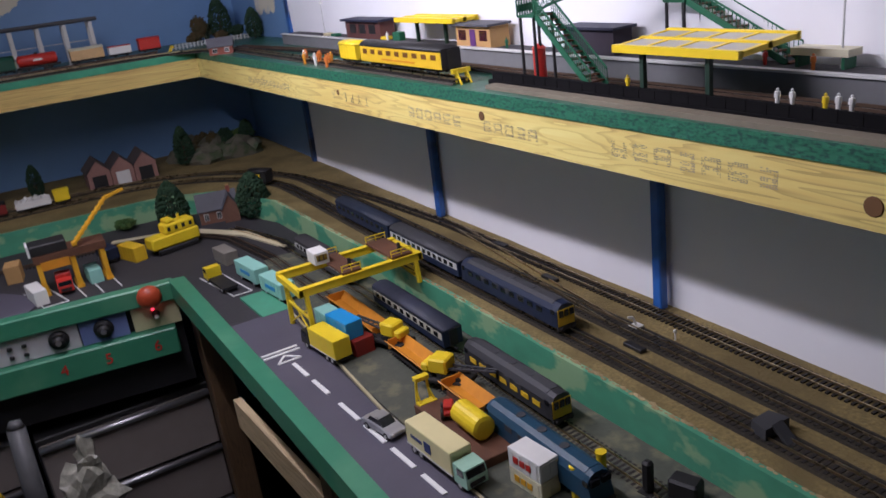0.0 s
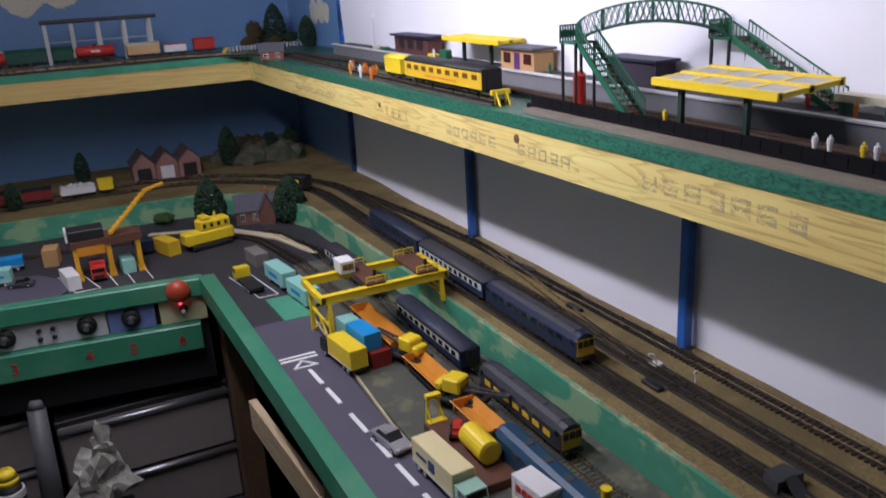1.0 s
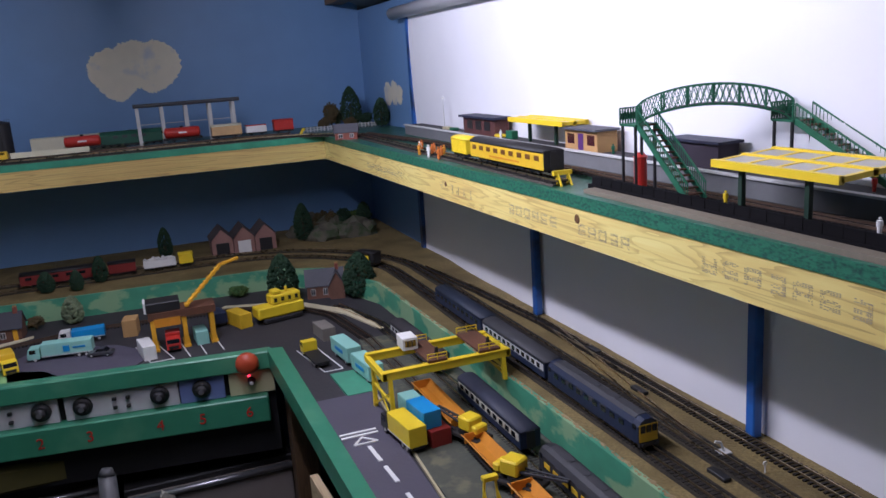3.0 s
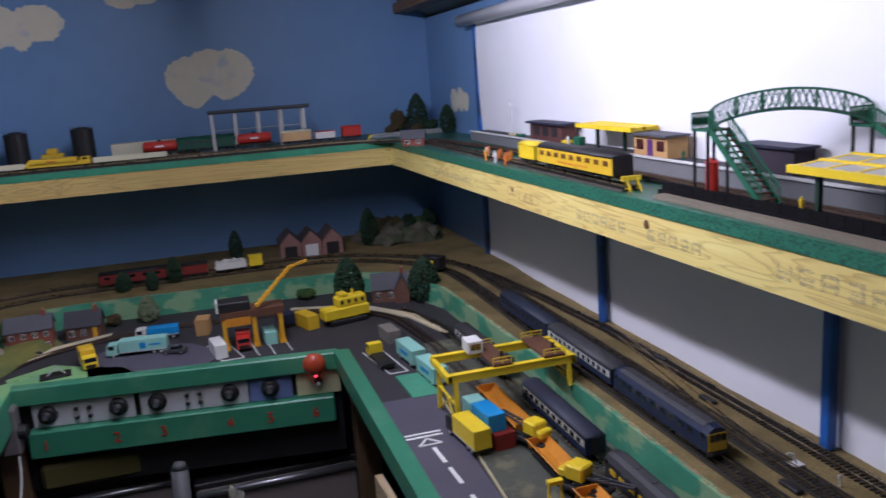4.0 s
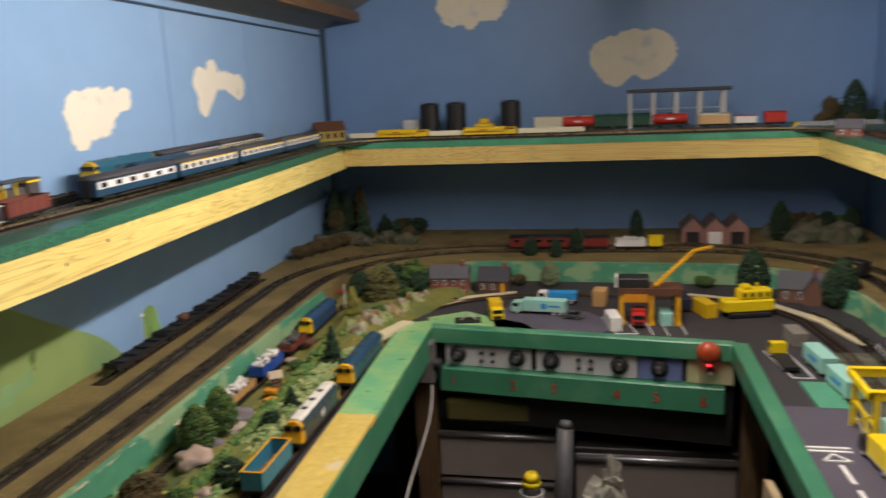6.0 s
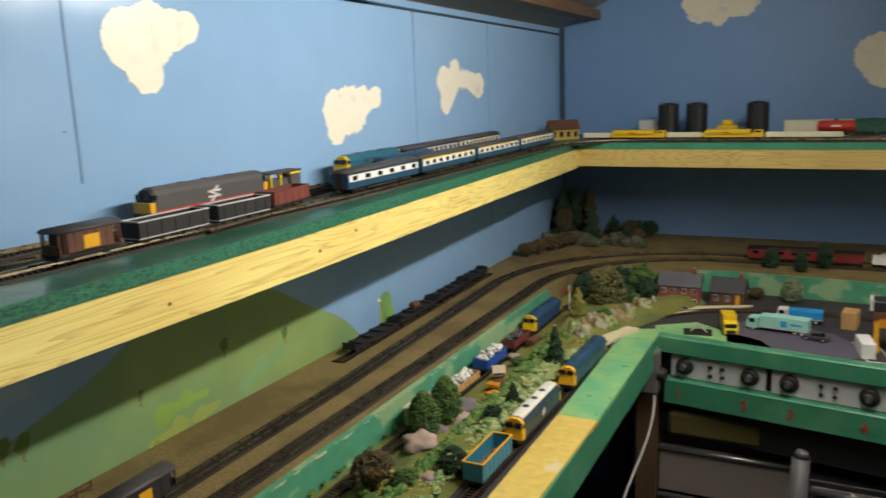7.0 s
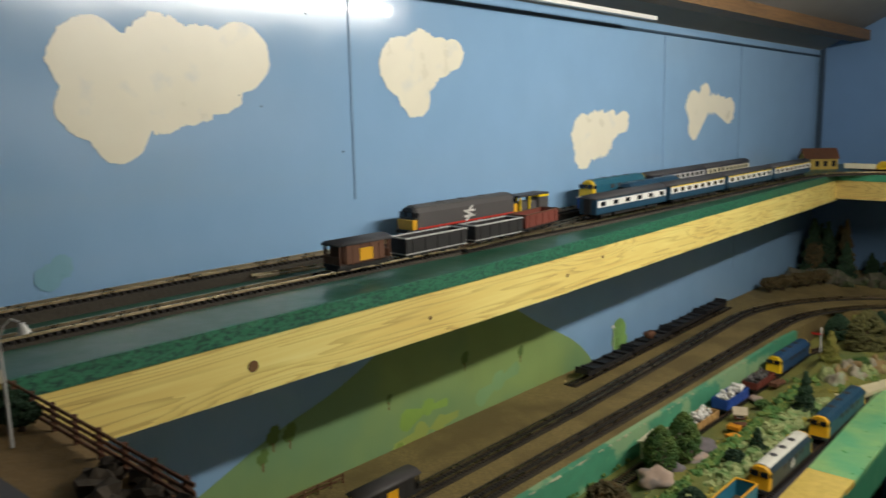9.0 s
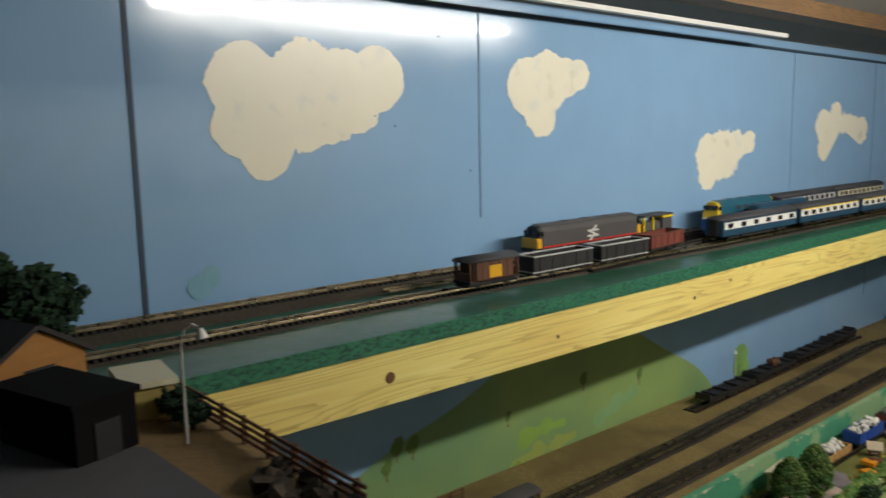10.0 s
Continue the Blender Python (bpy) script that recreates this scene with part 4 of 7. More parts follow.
def can(x, y, z, r, h, label):
    c = thing("spray_can", label, "can", at(x, y, z))
    part("body", rod(rod(start(), (0, 0, 0), (0, 0, h * 0.8), r, r, 18), (0, 0, h * 0.8), (0, 0, h), r, r * 0.75, 18), BLACK, c, smooth=True)
    part("cap", rod(rod(start(), (0, 0, h), (0, 0, h + r * 0.5), r * 0.78, r * 0.74, 18), (0, 0, h + r * 0.5), (0, 0, h + r * 1.1), r * 0.74, r * 0.5, 18), LEMON, c, "yellow plastic cap", True)
    part("band", rod(start(), (0, 0, h * 0.84), (0, 0, h * 0.92), r * 1.02, r * 1.0, 18), PALEGREY, c)


stool = thing("work_trolley", "black trolley standing in the operating well", "trolley")
part("top", box(start(), -0.24, 0.08, 1.38, 1.72, 0.50, 0.52, 0.004), BLACK, stool)
for x in (-0.22, 0.06):
    for y in (1.40, 1.70):
        part("leg", box(start(), x - 0.01, x + 0.01, y - 0.01, y + 0.01, 0, 0.50), BLACK, stool)
can(0.035, 1.44, 0.521, 0.024, 0.10, "black can with a yellow cap on the trolley")
can(-0.13, 1.60, 0.521, 0.026, 0.17, "tall black can with a yellow cap")
solo("vacuum_tube", rod(rod(start(), (-0.07, 1.62, 0.52), (-0.06, 1.66, 0.80), 0.022, 0.017, 16), (-0.06, 1.66, 0.80), (-0.058, 1.665, 0.815), 0.017, 0.010, 16), mat("grey_hose", (0.085, 0.085, 0.09), 0.5), "dark grey upright vacuum tube on the trolley", "tube", smooth=True)
bm = start()
bagt = thing("plastic_bag", "crumpled dull polythene bag hanging over the trolley", "bag", at(0.02, 1.70, 0.521))
part("bag_body", lump(start(), (0, 0, 0.055), 0.056, 7, (1.0, 0.5, 1.0), 1.1, 3), BAG, bagt)
part("bag_neck", lump(start(), (0.022, 0.0, 0.128), 0.030, 9, (0.7, 0.4, 1.5), 1.2, 3), BAG, bagt)
# ---- rolling stock (local x along the track, z = 0 on the sleepers) ----
def bogie(parent, x, wheels=2, base=0.026):
    b = part("bogie", box(start(), x - base / 2 - 0.006, x + base / 2 + 0.006, -0.0125, 0.0125, 0.008, 0.0125, 0.001), UNDER, parent)
    for i in range(wheels):
        wx = x - base / 2 + base * i / max(1, wheels - 1)
        bm = start()
        for s in (-1, 1):
            rod(bm, (wx, s * 0.0075, 0.0115), (wx, s * 0.0105, 0.0115), 0.0063, 0.0063, 12)
        part("wheelset", bm, UNDER, b)


def roof_profile(w, z0, rise, n=8):
    return [(w / 2 * math.cos(math.pi * i / n), z0 + rise * math.sin(math.pi * i / n)) for i in range(n + 1)]


def windows(parent, L, w, z0, h, xs, ww, name="window", glass=None):
    """Panes, a little proud, on both sides."""
    first = None
    for x in xs:
        for s in (-1, 1):
            if first is None:
                first = part(name, box(start(), -ww / 2, ww / 2, -0.0004, 0.0004, 0, h), glass or GLASS, parent)
                first.matrix_basis = at(x, s * (w / 2 + 0.0002), z0)
            else:
                like(name, first, at(x, s * (w / 2 + 0.0002), z0), parent)


def coach(m, L, label, lower, band, roof, cant=None, end=None, gaps=9, stripe=None, group="", glass=None, cat="coach"):
    c = thing("passenger_coach", label, cat, m, group)
    w = 0.036
    part("body", box(start(), -L / 2, L / 2, -w / 2, w / 2, 0.014, 0.041, 0.0008), lower, c)
    part("window_band", box(start(), -L / 2 + 0.004, L / 2 - 0.004, -w / 2 - 0.0004, w / 2 + 0.0004, 0.0265, 0.0385), band, c, "painted window band")
    part("roof", loft(start(), roof_profile(w + 0.001, 0.041, 0.009), -L / 2, L / 2), roof, c, "rounded coach roof", True)
    n = gaps
    xs = [-L / 2 + 0.022 + (L - 0.044) * i / (n - 1) for i in range(n)]
    windows(c, L, w + 0.0008, 0.0285, 0.008, xs, min(0.016, (L - 0.05) / n * 0.62), glass=glass)
    if cant:
        part("cantrail_stripe", box(start(), -L / 2 + 0.004, L / 2 - 0.004, -w / 2 - 0.0008, w / 2 + 0.0008, 0.0388, 0.0406), cant, c, "thin yellow stripe")
    for x in (-L / 2 + 0.045, L / 2 - 0.045):
        bogie(c, x)
    part("underframe", box(start(), -L * 0.22, L * 0.22, -0.012, 0.012, 0.007, 0.014, 0.001), UNDER, c)
    for s in (-1, 1):
        part("gangway", box(start(), s * L / 2 - 0.003, s * L / 2 + 0.003, -0.007, 0.007, 0.015, 0.043), end or BLACK, c)
        part("coupling", box(start(), s * (L / 2 + 0.006) - 0.004, s * (L / 2 + 0.006) + 0.004, -0.002, 0.002, 0.009, 0.012), UNDER, c)
    return c


def diesel(m, L, label, body, nose, roof, stripe=None, marks=None, flat_nose=False, group="", w=0.035, cabs=2, big_mark=1.0):
    """A boxy diesel with sloped cab fronts; cabs=1 leaves one end plain."""
    c = thing("diesel_locomotive", label, "locomotive", m, group)
    prof = [(-w / 2, 0.014), (w / 2, 0.014), (w / 2, 0.040), (w / 2 - 0.005, 0.047), (0.006, 0.0505), (-0.006, 0.0505), (-w / 2 + 0.005, 0.047), (-w / 2, 0.040)]
    ins = 0.012
    part("body", loft(start(), prof, -L / 2 + ins, L / 2 - ins), body, c)
    part("roof", loft(start(), [(y * 1.0, z + 0.0008) for y, z in prof[3:7]] + [(-w / 2 * 0.6, 0.044), (w / 2 * 0.6, 0.044)], -L / 2 + ins + 0.002, L / 2 - ins - 0.002), roof, c, "roof with fan grilles")
    for k in range(3):
        part("roof_fan", rod(start(), (-L * 0.2 + k * L * 0.2, 0, 0.050), (-L * 0.2 + k * L * 0.2, 0, 0.0522), 0.007, 0.006, 12), ROOFGREY, c)
    for s in (-1, 1):
        bm = start()
        x0, x1 = s * (L / 2 - ins), s * L / 2
        a = [bm.verts.new((x0, y, z)) for y, z in prof]
        k = 0.92
        b = [bm.verts.new((x1 - (s * 0.006 if z > 0.036 and not flat_nose else 0), y * k, 0.014 + (z - 0.014) * 0.96)) for y, z in prof]
        for i in range(8):
            bm.faces.new((a[i], a[(i + 1) % 8], b[(i + 1) % 8], b[i]))
        bm.faces.new(b)
        bm.faces.new(a)
        plain = flat_nose or (s == -1 and cabs == 1)
        cab = part("cab", bm, body if plain else nose, c, "driving cab in body colour" if plain else "yellow-ended driving cab")
        if flat_nose and s == 1:
            part("front_panel", cbox(start(), x1 + 0.0004, 0, 0.0285, 0.0012, w * 0.86, 0.026), nose, cab, "yellow front panel")
        for y in ((-0.0095, 0, 0.0095) if flat_nose else (-0.008, 0.008)):
            part("windscreen", box(start(), x1 - (0 if flat_nose else s * 0.004) - 0.0026, x1 - (0 if flat_nose else s * 0.004) + 0.0026, y - (0.0035 if flat_nose else 0.006), y + (0.0035 if flat_nose else 0.006), 0.030 if flat_nose else 0.0345, 0.040 if flat_nose else 0.0425), GLASS, cab)
        for y in (-w / 2, w / 2):
            part("cab_window", box(start(), x0 + s * 0.003 - 0.004, x0 + s * 0.003 + 0.004, y * 0.985 - 0.0005, y * 0.985 + 0.0005, 0.034, 0.041), GLASS, cab)
        part("buffer_beam", box(start(), x1 - 0.003, x1 + 0.003, -0.016, 0.016, 0.009, 0.0145), BLACK, c)
        for y in (-0.011, 0.011):
            part("buffer", rod(start(), (x1, y, 0.012), (x1 + s * 0.006, y, 0.012), 0.0024, 0.0028, 8), UNDER, c)
    if stripe:
        part("side_stripe", box(start(), -L / 2 + ins, L / 2 - ins, -w / 2 - 0.0005, w / 2 + 0.0005, 0.0142, 0.0172), stripe, c, "thin red sole stripe")
    for k in range(0 if big_mark > 1 else 4):
        for s in (-1, 1):
            part("grille", box(start(), -L * 0.26 + k * L * 0.13, -L * 0.26 + k * L * 0.13 + L * 0.07, s * w / 2 - 0.0006, s * w / 2 + 0.0006, 0.031, 0.039), ROOFGREY, c)
    if marks:
        for s in (-1, 1):
            g = big_mark
            yy = s * (w / 2 + 0.0009)
            bm = start()
            for (xa, za), (xb, zb) in (((-0.008, 0.003), (0.008, 0.003)), ((-0.008, -0.003), (0.008, -0.003)), ((0.001, 0.003), (-0.005, 0.008)), ((0.006, 0.003), (-0.006, -0.003)), ((-0.001, -0.003), (0.005, -0.008))):
                beam(bm, (xa * g * s, yy, 0.028 + za * g * 0.85), (xb * g * s, yy, 0.028 + zb * g * 0.85), 0.0006, 0.002 * g)
            part("emblem", bm, marks, c, "white double-stroke emblem")
    for x in (-L / 2 + 0.04, L / 2 - 0.04):
        bogie(c, x, 3, 0.042)
    part("fuel_tank", box(start(), -L * 0.12, L * 0.12, -0.014, 0.014, 0.006, 0.014, 0.002), UNDER, c)
    return c


def open_wagon(m, L, label, col, rim=None, load=None, h=0.02, group="", ribs=5, inside=None):
    c = thing("open_wagon", label, "wagon", m, group)
    w = 0.033
    z0, z1 = 0.014, 0.014 + h
    part("floor", box(start(), -L / 2, L / 2, -w / 2, w / 2, z0 - 0.002, z0 + 0.0015), inside or UNDER, c)
    for s in (-1, 1):
        sd = part("side", box(start(), -L / 2, L / 2, s * w / 2 - 0.0009, s * w / 2 + 0.0009, z0, z1), col, c)
        for k in range(ribs):
            x = -L / 2 + L * (k + 0.5) / ribs
            part("rib", box(start(), x - 0.0011, x + 0.0011, s * (w / 2 + 0.001) - 0.0008, s * (w / 2 + 0.001) + 0.0008, z0, z1 - 0.001), col, sd)
        part("end", box(start(), s * L / 2 - 0.0009, s * L / 2 + 0.0009, -w / 2, w / 2, z0, z1), col, c)
        if rim:
            part("rim", box(start(), -L / 2 - 0.001, L / 2 + 0.001, s * w / 2 - 0.0014, s * w / 2 + 0.0014, z1, z1 + 0.0016), rim, c, "painted top rim")
            part("rim", box(start(), s * L / 2 - 0.0014, s * L / 2 + 0.0014, -w / 2, w / 2, z1 + 0.0001, z1 + 0.0017), rim, c)
    if load:
        bm = start()
        rr = random.Random(int(L * 1e4))
        for k in range(46):
            lump(bm, (rr.uniform(-L / 2 + 0.005, L / 2 - 0.005), rr.uniform(-0.012, 0.012), z1 - 0.003 + rr.uniform(0, 0.007)), rr.uniform(0.003, 0.006), rr.random() * 60, rough=0.7)
        part("load", bm, load, c, "heap of pale broken stone")["kind"] = "stuff"
    if L < 0.1:
        for x in (-L * 0.27, L * 0.27):
            bogie(c, x, 1, 0.0)
    else:
        for x in (-L / 2 + 0.03, L / 2 - 0.03):
            bogie(c, x)
    part("sole_bar", box(start(), -L / 2, L / 2, -0.012, 0.012, 0.009, 0.012), UNDER, c)
    return c


def tank_wagon(m, L, label, col, group="", r=0.0155, logo=None):
    c = thing("tank_wagon", label, "wagon", m, group)
    bm = start()
    n = 20
    secs = [(-L / 2, 0.2), (-L / 2 + 0.002, 0.8), (-L / 2 + 0.006, 1.0), (L / 2 - 0.006, 1.0), (L / 2 - 0.002, 0.8), (L / 2, 0.2)]
    rings = [[bm.verts.new((x, r * k * math.cos(6.28319 * i / n), 0.033 + r * k * math.sin(6.28319 * i / n))) for i in range(n)] for x, k in secs]
    for a, b in zip(rings, rings[1:]):
        for i in range(n):
            bm.faces.new((a[i], a[(i + 1) % n], b[(i + 1) % n], b[i]))
    bm.faces.new(rings[0])
    bm.faces.new(rings[-1])
    part("barrel", bm, col, c, smooth=True)
    part("filler", rod(start(), (0, 0, 0.033 + r - 0.001), (0, 0, 0.033 + r + 0.004), 0.005, 0.005, 12), UNDER, c)
    part("frame", box(start(), -L / 2 - 0.004, L / 2 + 0.004, -0.014, 0.014, 0.012, 0.0175), UNDER, c)
    if logo:
        for s in (-1, 1):
            part("emblem", box(start(), -0.012, 0.012, s * r - 0.0006, s * r + 0.0006, 0.031, 0.036), logo, c, "pale oval emblem")
    for x in (-L * 0.28, L * 0.28):
        bogie(c, x, 1, 0.0)
    return c


def van(m, L, label, col, roof, group="", veranda=False, band=None):
    c = thing("goods_van", label, "wagon", m, group)
    w = 0.033
    part("body", box(start(), -L / 2 + (0.012 if veranda else 0), L / 2 - (0.012 if veranda else 0), -w / 2, w / 2, 0.014, 0.04), col, c)
    if veranda:
        part("platform", box(start(), -L / 2, L / 2, -w / 2, w / 2, 0.012, 0.016), UNDER, c)
        for sx in (-1, 1):
            for s in (-1, 1):
                part("post", beam(start(), (sx * (L / 2 - 0.002), s * (w / 2 - 0.002), 0.016), (sx * (L / 2 - 0.002), s * (w / 2 - 0.002), 0.04), 0.0022), col, c)
            part("end_rail", box(start(), sx * (L / 2 - 0.002) - 0.0008, sx * (L / 2 - 0.002) + 0.0008, -w / 2, w / 2, 0.016, 0.026), col, c)
    part("roof", loft(start(), roof_profile(w + 0.003, 0.04, 0.007), -L / 2 - 0.001, L / 2 + 0.001), roof, c, "curved van roof", True)
    for k in range(6):
        for s in (-1, 1):
            x = -L / 2 + L * (k + 0.5) / 6
            part("plank_rib", box(start(), x - 0.0006, x + 0.0006, s * w / 2 - 0.0007, s * w / 2 + 0.0007, 0.0145, 0.0395), col, c)
    if band:
        part("side_panel", box(start(), -0.011, 0.011, -w / 2 - 0.0009, w / 2 + 0.0009, 0.018, 0.034), band, c, "ochre side panel")
    part("underframe", box(start(), -L / 2, L / 2, -0.012, 0.012, 0.008, 0.0138), UNDER, c)
    for x in (-L * 0.28, L * 0.28):
        bogie(c, x, 1, 0.0)
    return c


def flat_wagon(m, L, label, col, deck=None, ends=True, group=""):
    c = thing("flat_wagon", label, "wagon", m, group)
    part("deck", box(start(), -L / 2, L / 2, -0.0165, 0.0165, 0.0125, 0.016), deck or col, c)
    for s in (-1, 1):
        part("sole_bar", box(start(), -L / 2, L / 2, s * 0.0165 - 0.001, s * 0.0165 + 0.001, 0.009, 0.019), col, c)
        if ends:
            part("end_board", box(start(), s * L / 2 - 0.001, s * L / 2 + 0.001, -0.016, 0.016, 0.013, 0.026), col, c)
        bogie(c, s * (L / 2 - 0.03))
    return c


def chute_wagon(m, L, label, col):
    """A wagon with sloping side troughs, used by the track gang."""
    c = thing("engineers_wagon", label, "wagon", m)
    w = 0.03
    part("frame", box(start(), -L / 2, L / 2, -0.014, 0.014, 0.009, 0.014), UNDER, c)
    bm = start()
    for s in (-1, 1):
        vs = [bm.verts.new(p) for p in ((-L / 2 + 0.008, s * 0.006, 0.016), (L / 2 - 0.008, s * 0.006, 0.016), (L / 2, s * 0.018, 0.029), (-L / 2, s * 0.018, 0.029), (-L / 2 + 0.008, s * 0.008, 0.0145), (L / 2 - 0.008, s * 0.008, 0.0145), (L / 2, s * 0.0195, 0.028), (-L / 2, s * 0.0195, 0.028))]
        for f in ((0, 1, 2, 3), (4, 5, 6, 7), (0, 1, 5, 4), (2, 3, 7, 6), (0, 3, 7, 4), (1, 2, 6, 5)):
            bm.faces.new([vs[i] for i in f])
    part("trough", bm, col, c)
    part("floor", box(start(), -L / 2 + 0.008, L / 2 - 0.008, -0.0075, 0.0075, 0.0142, 0.0165), col, c)
    for s in (-1, 1):
        part("end_plate", box(start(), s * (L / 2 - 0.006) - 0.001, s * (L / 2 - 0.006) + 0.001, -0.016, 0.016, 0.0142, 0.031), col, c)
        bogie(c, s * (L / 2 - 0.026))
    return c


def container(m, L, label, col, h=0.032, w=0.032, group="", marks=None):
    c = thing("shipping_container", label, "container", m, group)
    part("body", box(start(), -L / 2, L / 2, -w / 2, w / 2, 0, h, 0.0008), col, c)
    n = max(3, int(L / 0.012))
    for i in range(n):
        x = -L / 2 + L * (i + 0.5) / n
        for s in (-1, 1):
            part("side_rib", box(start(), x - 0.0018, x + 0.0018, s * w / 2 - 0.0006, s * w / 2 + 0.0006, 0.003, h - 0.003), col, c)
    part("door", box(start(), L / 2 - 0.0004, L / 2 + 0.0006, -w / 2 + 0.002, -0.0006, 0.003, h - 0.003), col, c)
    part("door", box(start(), L / 2 - 0.0004, L / 2 + 0.0006, 0.0006, w / 2 - 0.002, 0.003, h - 0.003), col, c)
    if marks:
        for s in (-1, 1):
            part("emblem", box(start(), -L * 0.22, L * 0.22, s * (w / 2 + 0.0004) - 0.0006, s * (w / 2 + 0.0004) + 0.0006, h * 0.38, h * 0.62), marks, c, "plain coloured emblem block")
    return c


def wheels(parent, xs, w, r):
    for x in xs:
        for s in (-1, 1):
            t = part("wheel", rod(start(), (x, s * (w / 2 - 0.004), r), (x, s * w / 2, r), r, r, 14), BLACK, parent)
            part("hub", rod(start(), (x, s * (w / 2), r), (x, s * (w / 2 + 0.0006), r), r * 0.5, r * 0.5, 10), PALEGREY, t)


def lorry(m, label, cab_col, box_col=None, L=0.10, h=0.036, marks=None, group=""):
    """Front at +x; the body stands on a chassis."""
    c = thing("model_lorry", label, "lorry", m, group)
    w = 0.032
    part("chassis", box(start(), -L / 2, L / 2 + 0.03, -0.009, 0.009, 0.007, 0.0105), BLACK, c)
    bm = start()
    prof = [(L / 2 + 0.003, 0.0085), (L / 2 + 0.030, 0.0085), (L / 2 + 0.030, 0.021), (L / 2 + 0.026, 0.033), (L / 2 + 0.003, 0.034)]
    a = [bm.verts.new((x, -0.0155, z)) for x, z in prof]
    b = [bm.verts.new((x, 0.0155, z)) for x, z in prof]
    for i in range(5):
        bm.faces.new((a[i], a[(i + 1) % 5], b[(i + 1) % 5], b[i]))
    bm.faces.new(a)
    bm.faces.new(b)
    cab = part("cab", bm, cab_col, c)
    part("windscreen", beam(start(), (L / 2 + 0.0292, 0, 0.0225), (L / 2 + 0.0266, 0, 0.0315), 0.027, 0.0012), GLASS, cab)
    for s in (-1, 1):
        part("cab_window", box(start(), L / 2 + 0.011, L / 2 + 0.024, s * 0.0156 - 0.0005, s * 0.0156 + 0.0005, 0.022, 0.031), GLASS, cab)
    part("grille", box(start(), L / 2 + 0.0298, L / 2 + 0.0308, -0.011, 0.011, 0.011, 0.017), BLACK, cab)
    if box_col:
        bd = part("box_body", box(start(), -L / 2, L / 2, -w / 2, w / 2, 0.011, 0.011 + h, 0.001), box_col, c)
        for s in (-1, 1):
            part("trim_rail", box(start(), -L / 2, L / 2, s * w / 2 - 0.0006, s * w / 2 + 0.0006, 0.012, 0.014), PALEGREY, bd)
        if marks:
            for s in (-1, 1):
                bm = start()
                cbox(bm, 0.0, s * (w / 2 + 0.0003), 0.011 + h * 0.5, 0.014, 0.0012, 0.014)
                part("emblem", bm, marks, bd, "plain dark emblem block")
                part("lettering_bar", cbox(start(), -L * 0.25, s * (w / 2 + 0.0003), 0.011 + h * 0.52, L * 0.25, 0.0012, 0.004), marks, bd, "unreadable dark lettering")
    else:
        part("flat_bed", box(start(), -L / 2, L / 2, -w / 2, w / 2, 0.0105, 0.014), BLACK, c)
    wheels(c, (-L / 2 + 0.014, -L / 2 + 0.030, L / 2 + 0.014), 0.03, 0.0068)
    return c


def car(m, label, col, group=""):
    c = thing("model_car", label, "car", m, group)
    w = 0.023
    prof = [(-0.028, 0.004), (0.028, 0.004), (0.0285, 0.009), (0.026, 0.0105), (0.010, 0.012), (-0.026, 0.0125), (-0.0285, 0.010)]
    bm = start()
    a = [bm.verts.new((x, -w / 2, z)) for x, z in prof]
    b = [bm.verts.new((x, w / 2, z)) for x, z in prof]
    for i in range(7):
        bm.faces.new((a[i], a[(i + 1) % 7], b[(i + 1) % 7], b[i]))
    bm.faces.new(a)
    bm.faces.new(b)
    bmesh.ops.bevel(bm, geom=bm.edges[:], offset=0.0012, segments=1, affect="EDGES")
    body = part("body", bm, col, c, smooth=False)
    bm = start()
    prof2 = [(0.012, 0.0118), (0.004, 0.0185), (-0.012, 0.0185), (-0.019, 0.0122)]
    a = [bm.verts.new((x, -w / 2 + 0.0025, z)) for x, z in prof2]
    b = [bm.verts.new((x, w / 2 - 0.0025, z)) for x, z in prof2]
    for i in range(4):
        bm.faces.new((a[i], a[(i + 1) % 4], b[(i + 1) % 4], b[i]))
    bm.faces.new(a)
    bm.faces.new(b)
    part("cabin", bm, GLASS, c, "dark glazed cabin")
    part("roof", cbox(start(), -0.004, 0, 0.0188, 0.014, w - 0.006, 0.001), col, c)
    wheels(c, (-0.018, 0.018), 0.0236, 0.0045)
    for s in (-1, 1):
        part("headlight", rod(start(), (0.027, s * 0.008, 0.0085), (0.029, s * 0.008, 0.0085), 0.0017, 0.0017, 8), WHITE, body)
    return c
# ---- upper shelf, west ----
def on_w(y, rear=False, z=S):
    return at(-0.922 if rear else -0.818, y, (UR if rear else U) + 0.0025, 90)


middle = [(-0.819, 0.86), (-0.826, 1.0), (-0.852, 1.18), (-0.868, 1.32), (-0.869, 2.3)]
track(middle, U, "middle track between the coaches")
GR = "blue and grey coaches on the upper shelf"
for i, y in enumerate((1.335, 1.613, 1.892, 2.17)):
    coach(on_w(y), 0.262, "blue and white passenger coach with yellow cantrail stripe" if i else "blue and white brake coach at the train's end", RAILBLUE, WHITE, ROOFGREY, LEMON if i else None, gaps=8 if i else 6, group=GR)
freight = diesel(on_w(0.978, True) @ pose(0, 0, 0, 0, 0, 180), 0.265, "dark grey freight diesel with yellow noses and white emblem", MIDGREY, BLACK, mat("mid_roof_grey", (0.085, 0.082, 0.08), 0.6), RED, WHITE, big_mark=1.7)
for s in (-1, 1):
    part("nose_panel", cbox(start(), s * 0.1275, 0, 0.0225, 0.0112, 0.0348, 0.016, 0.001), ORANGEY, freight, "yellow lower nose panel")
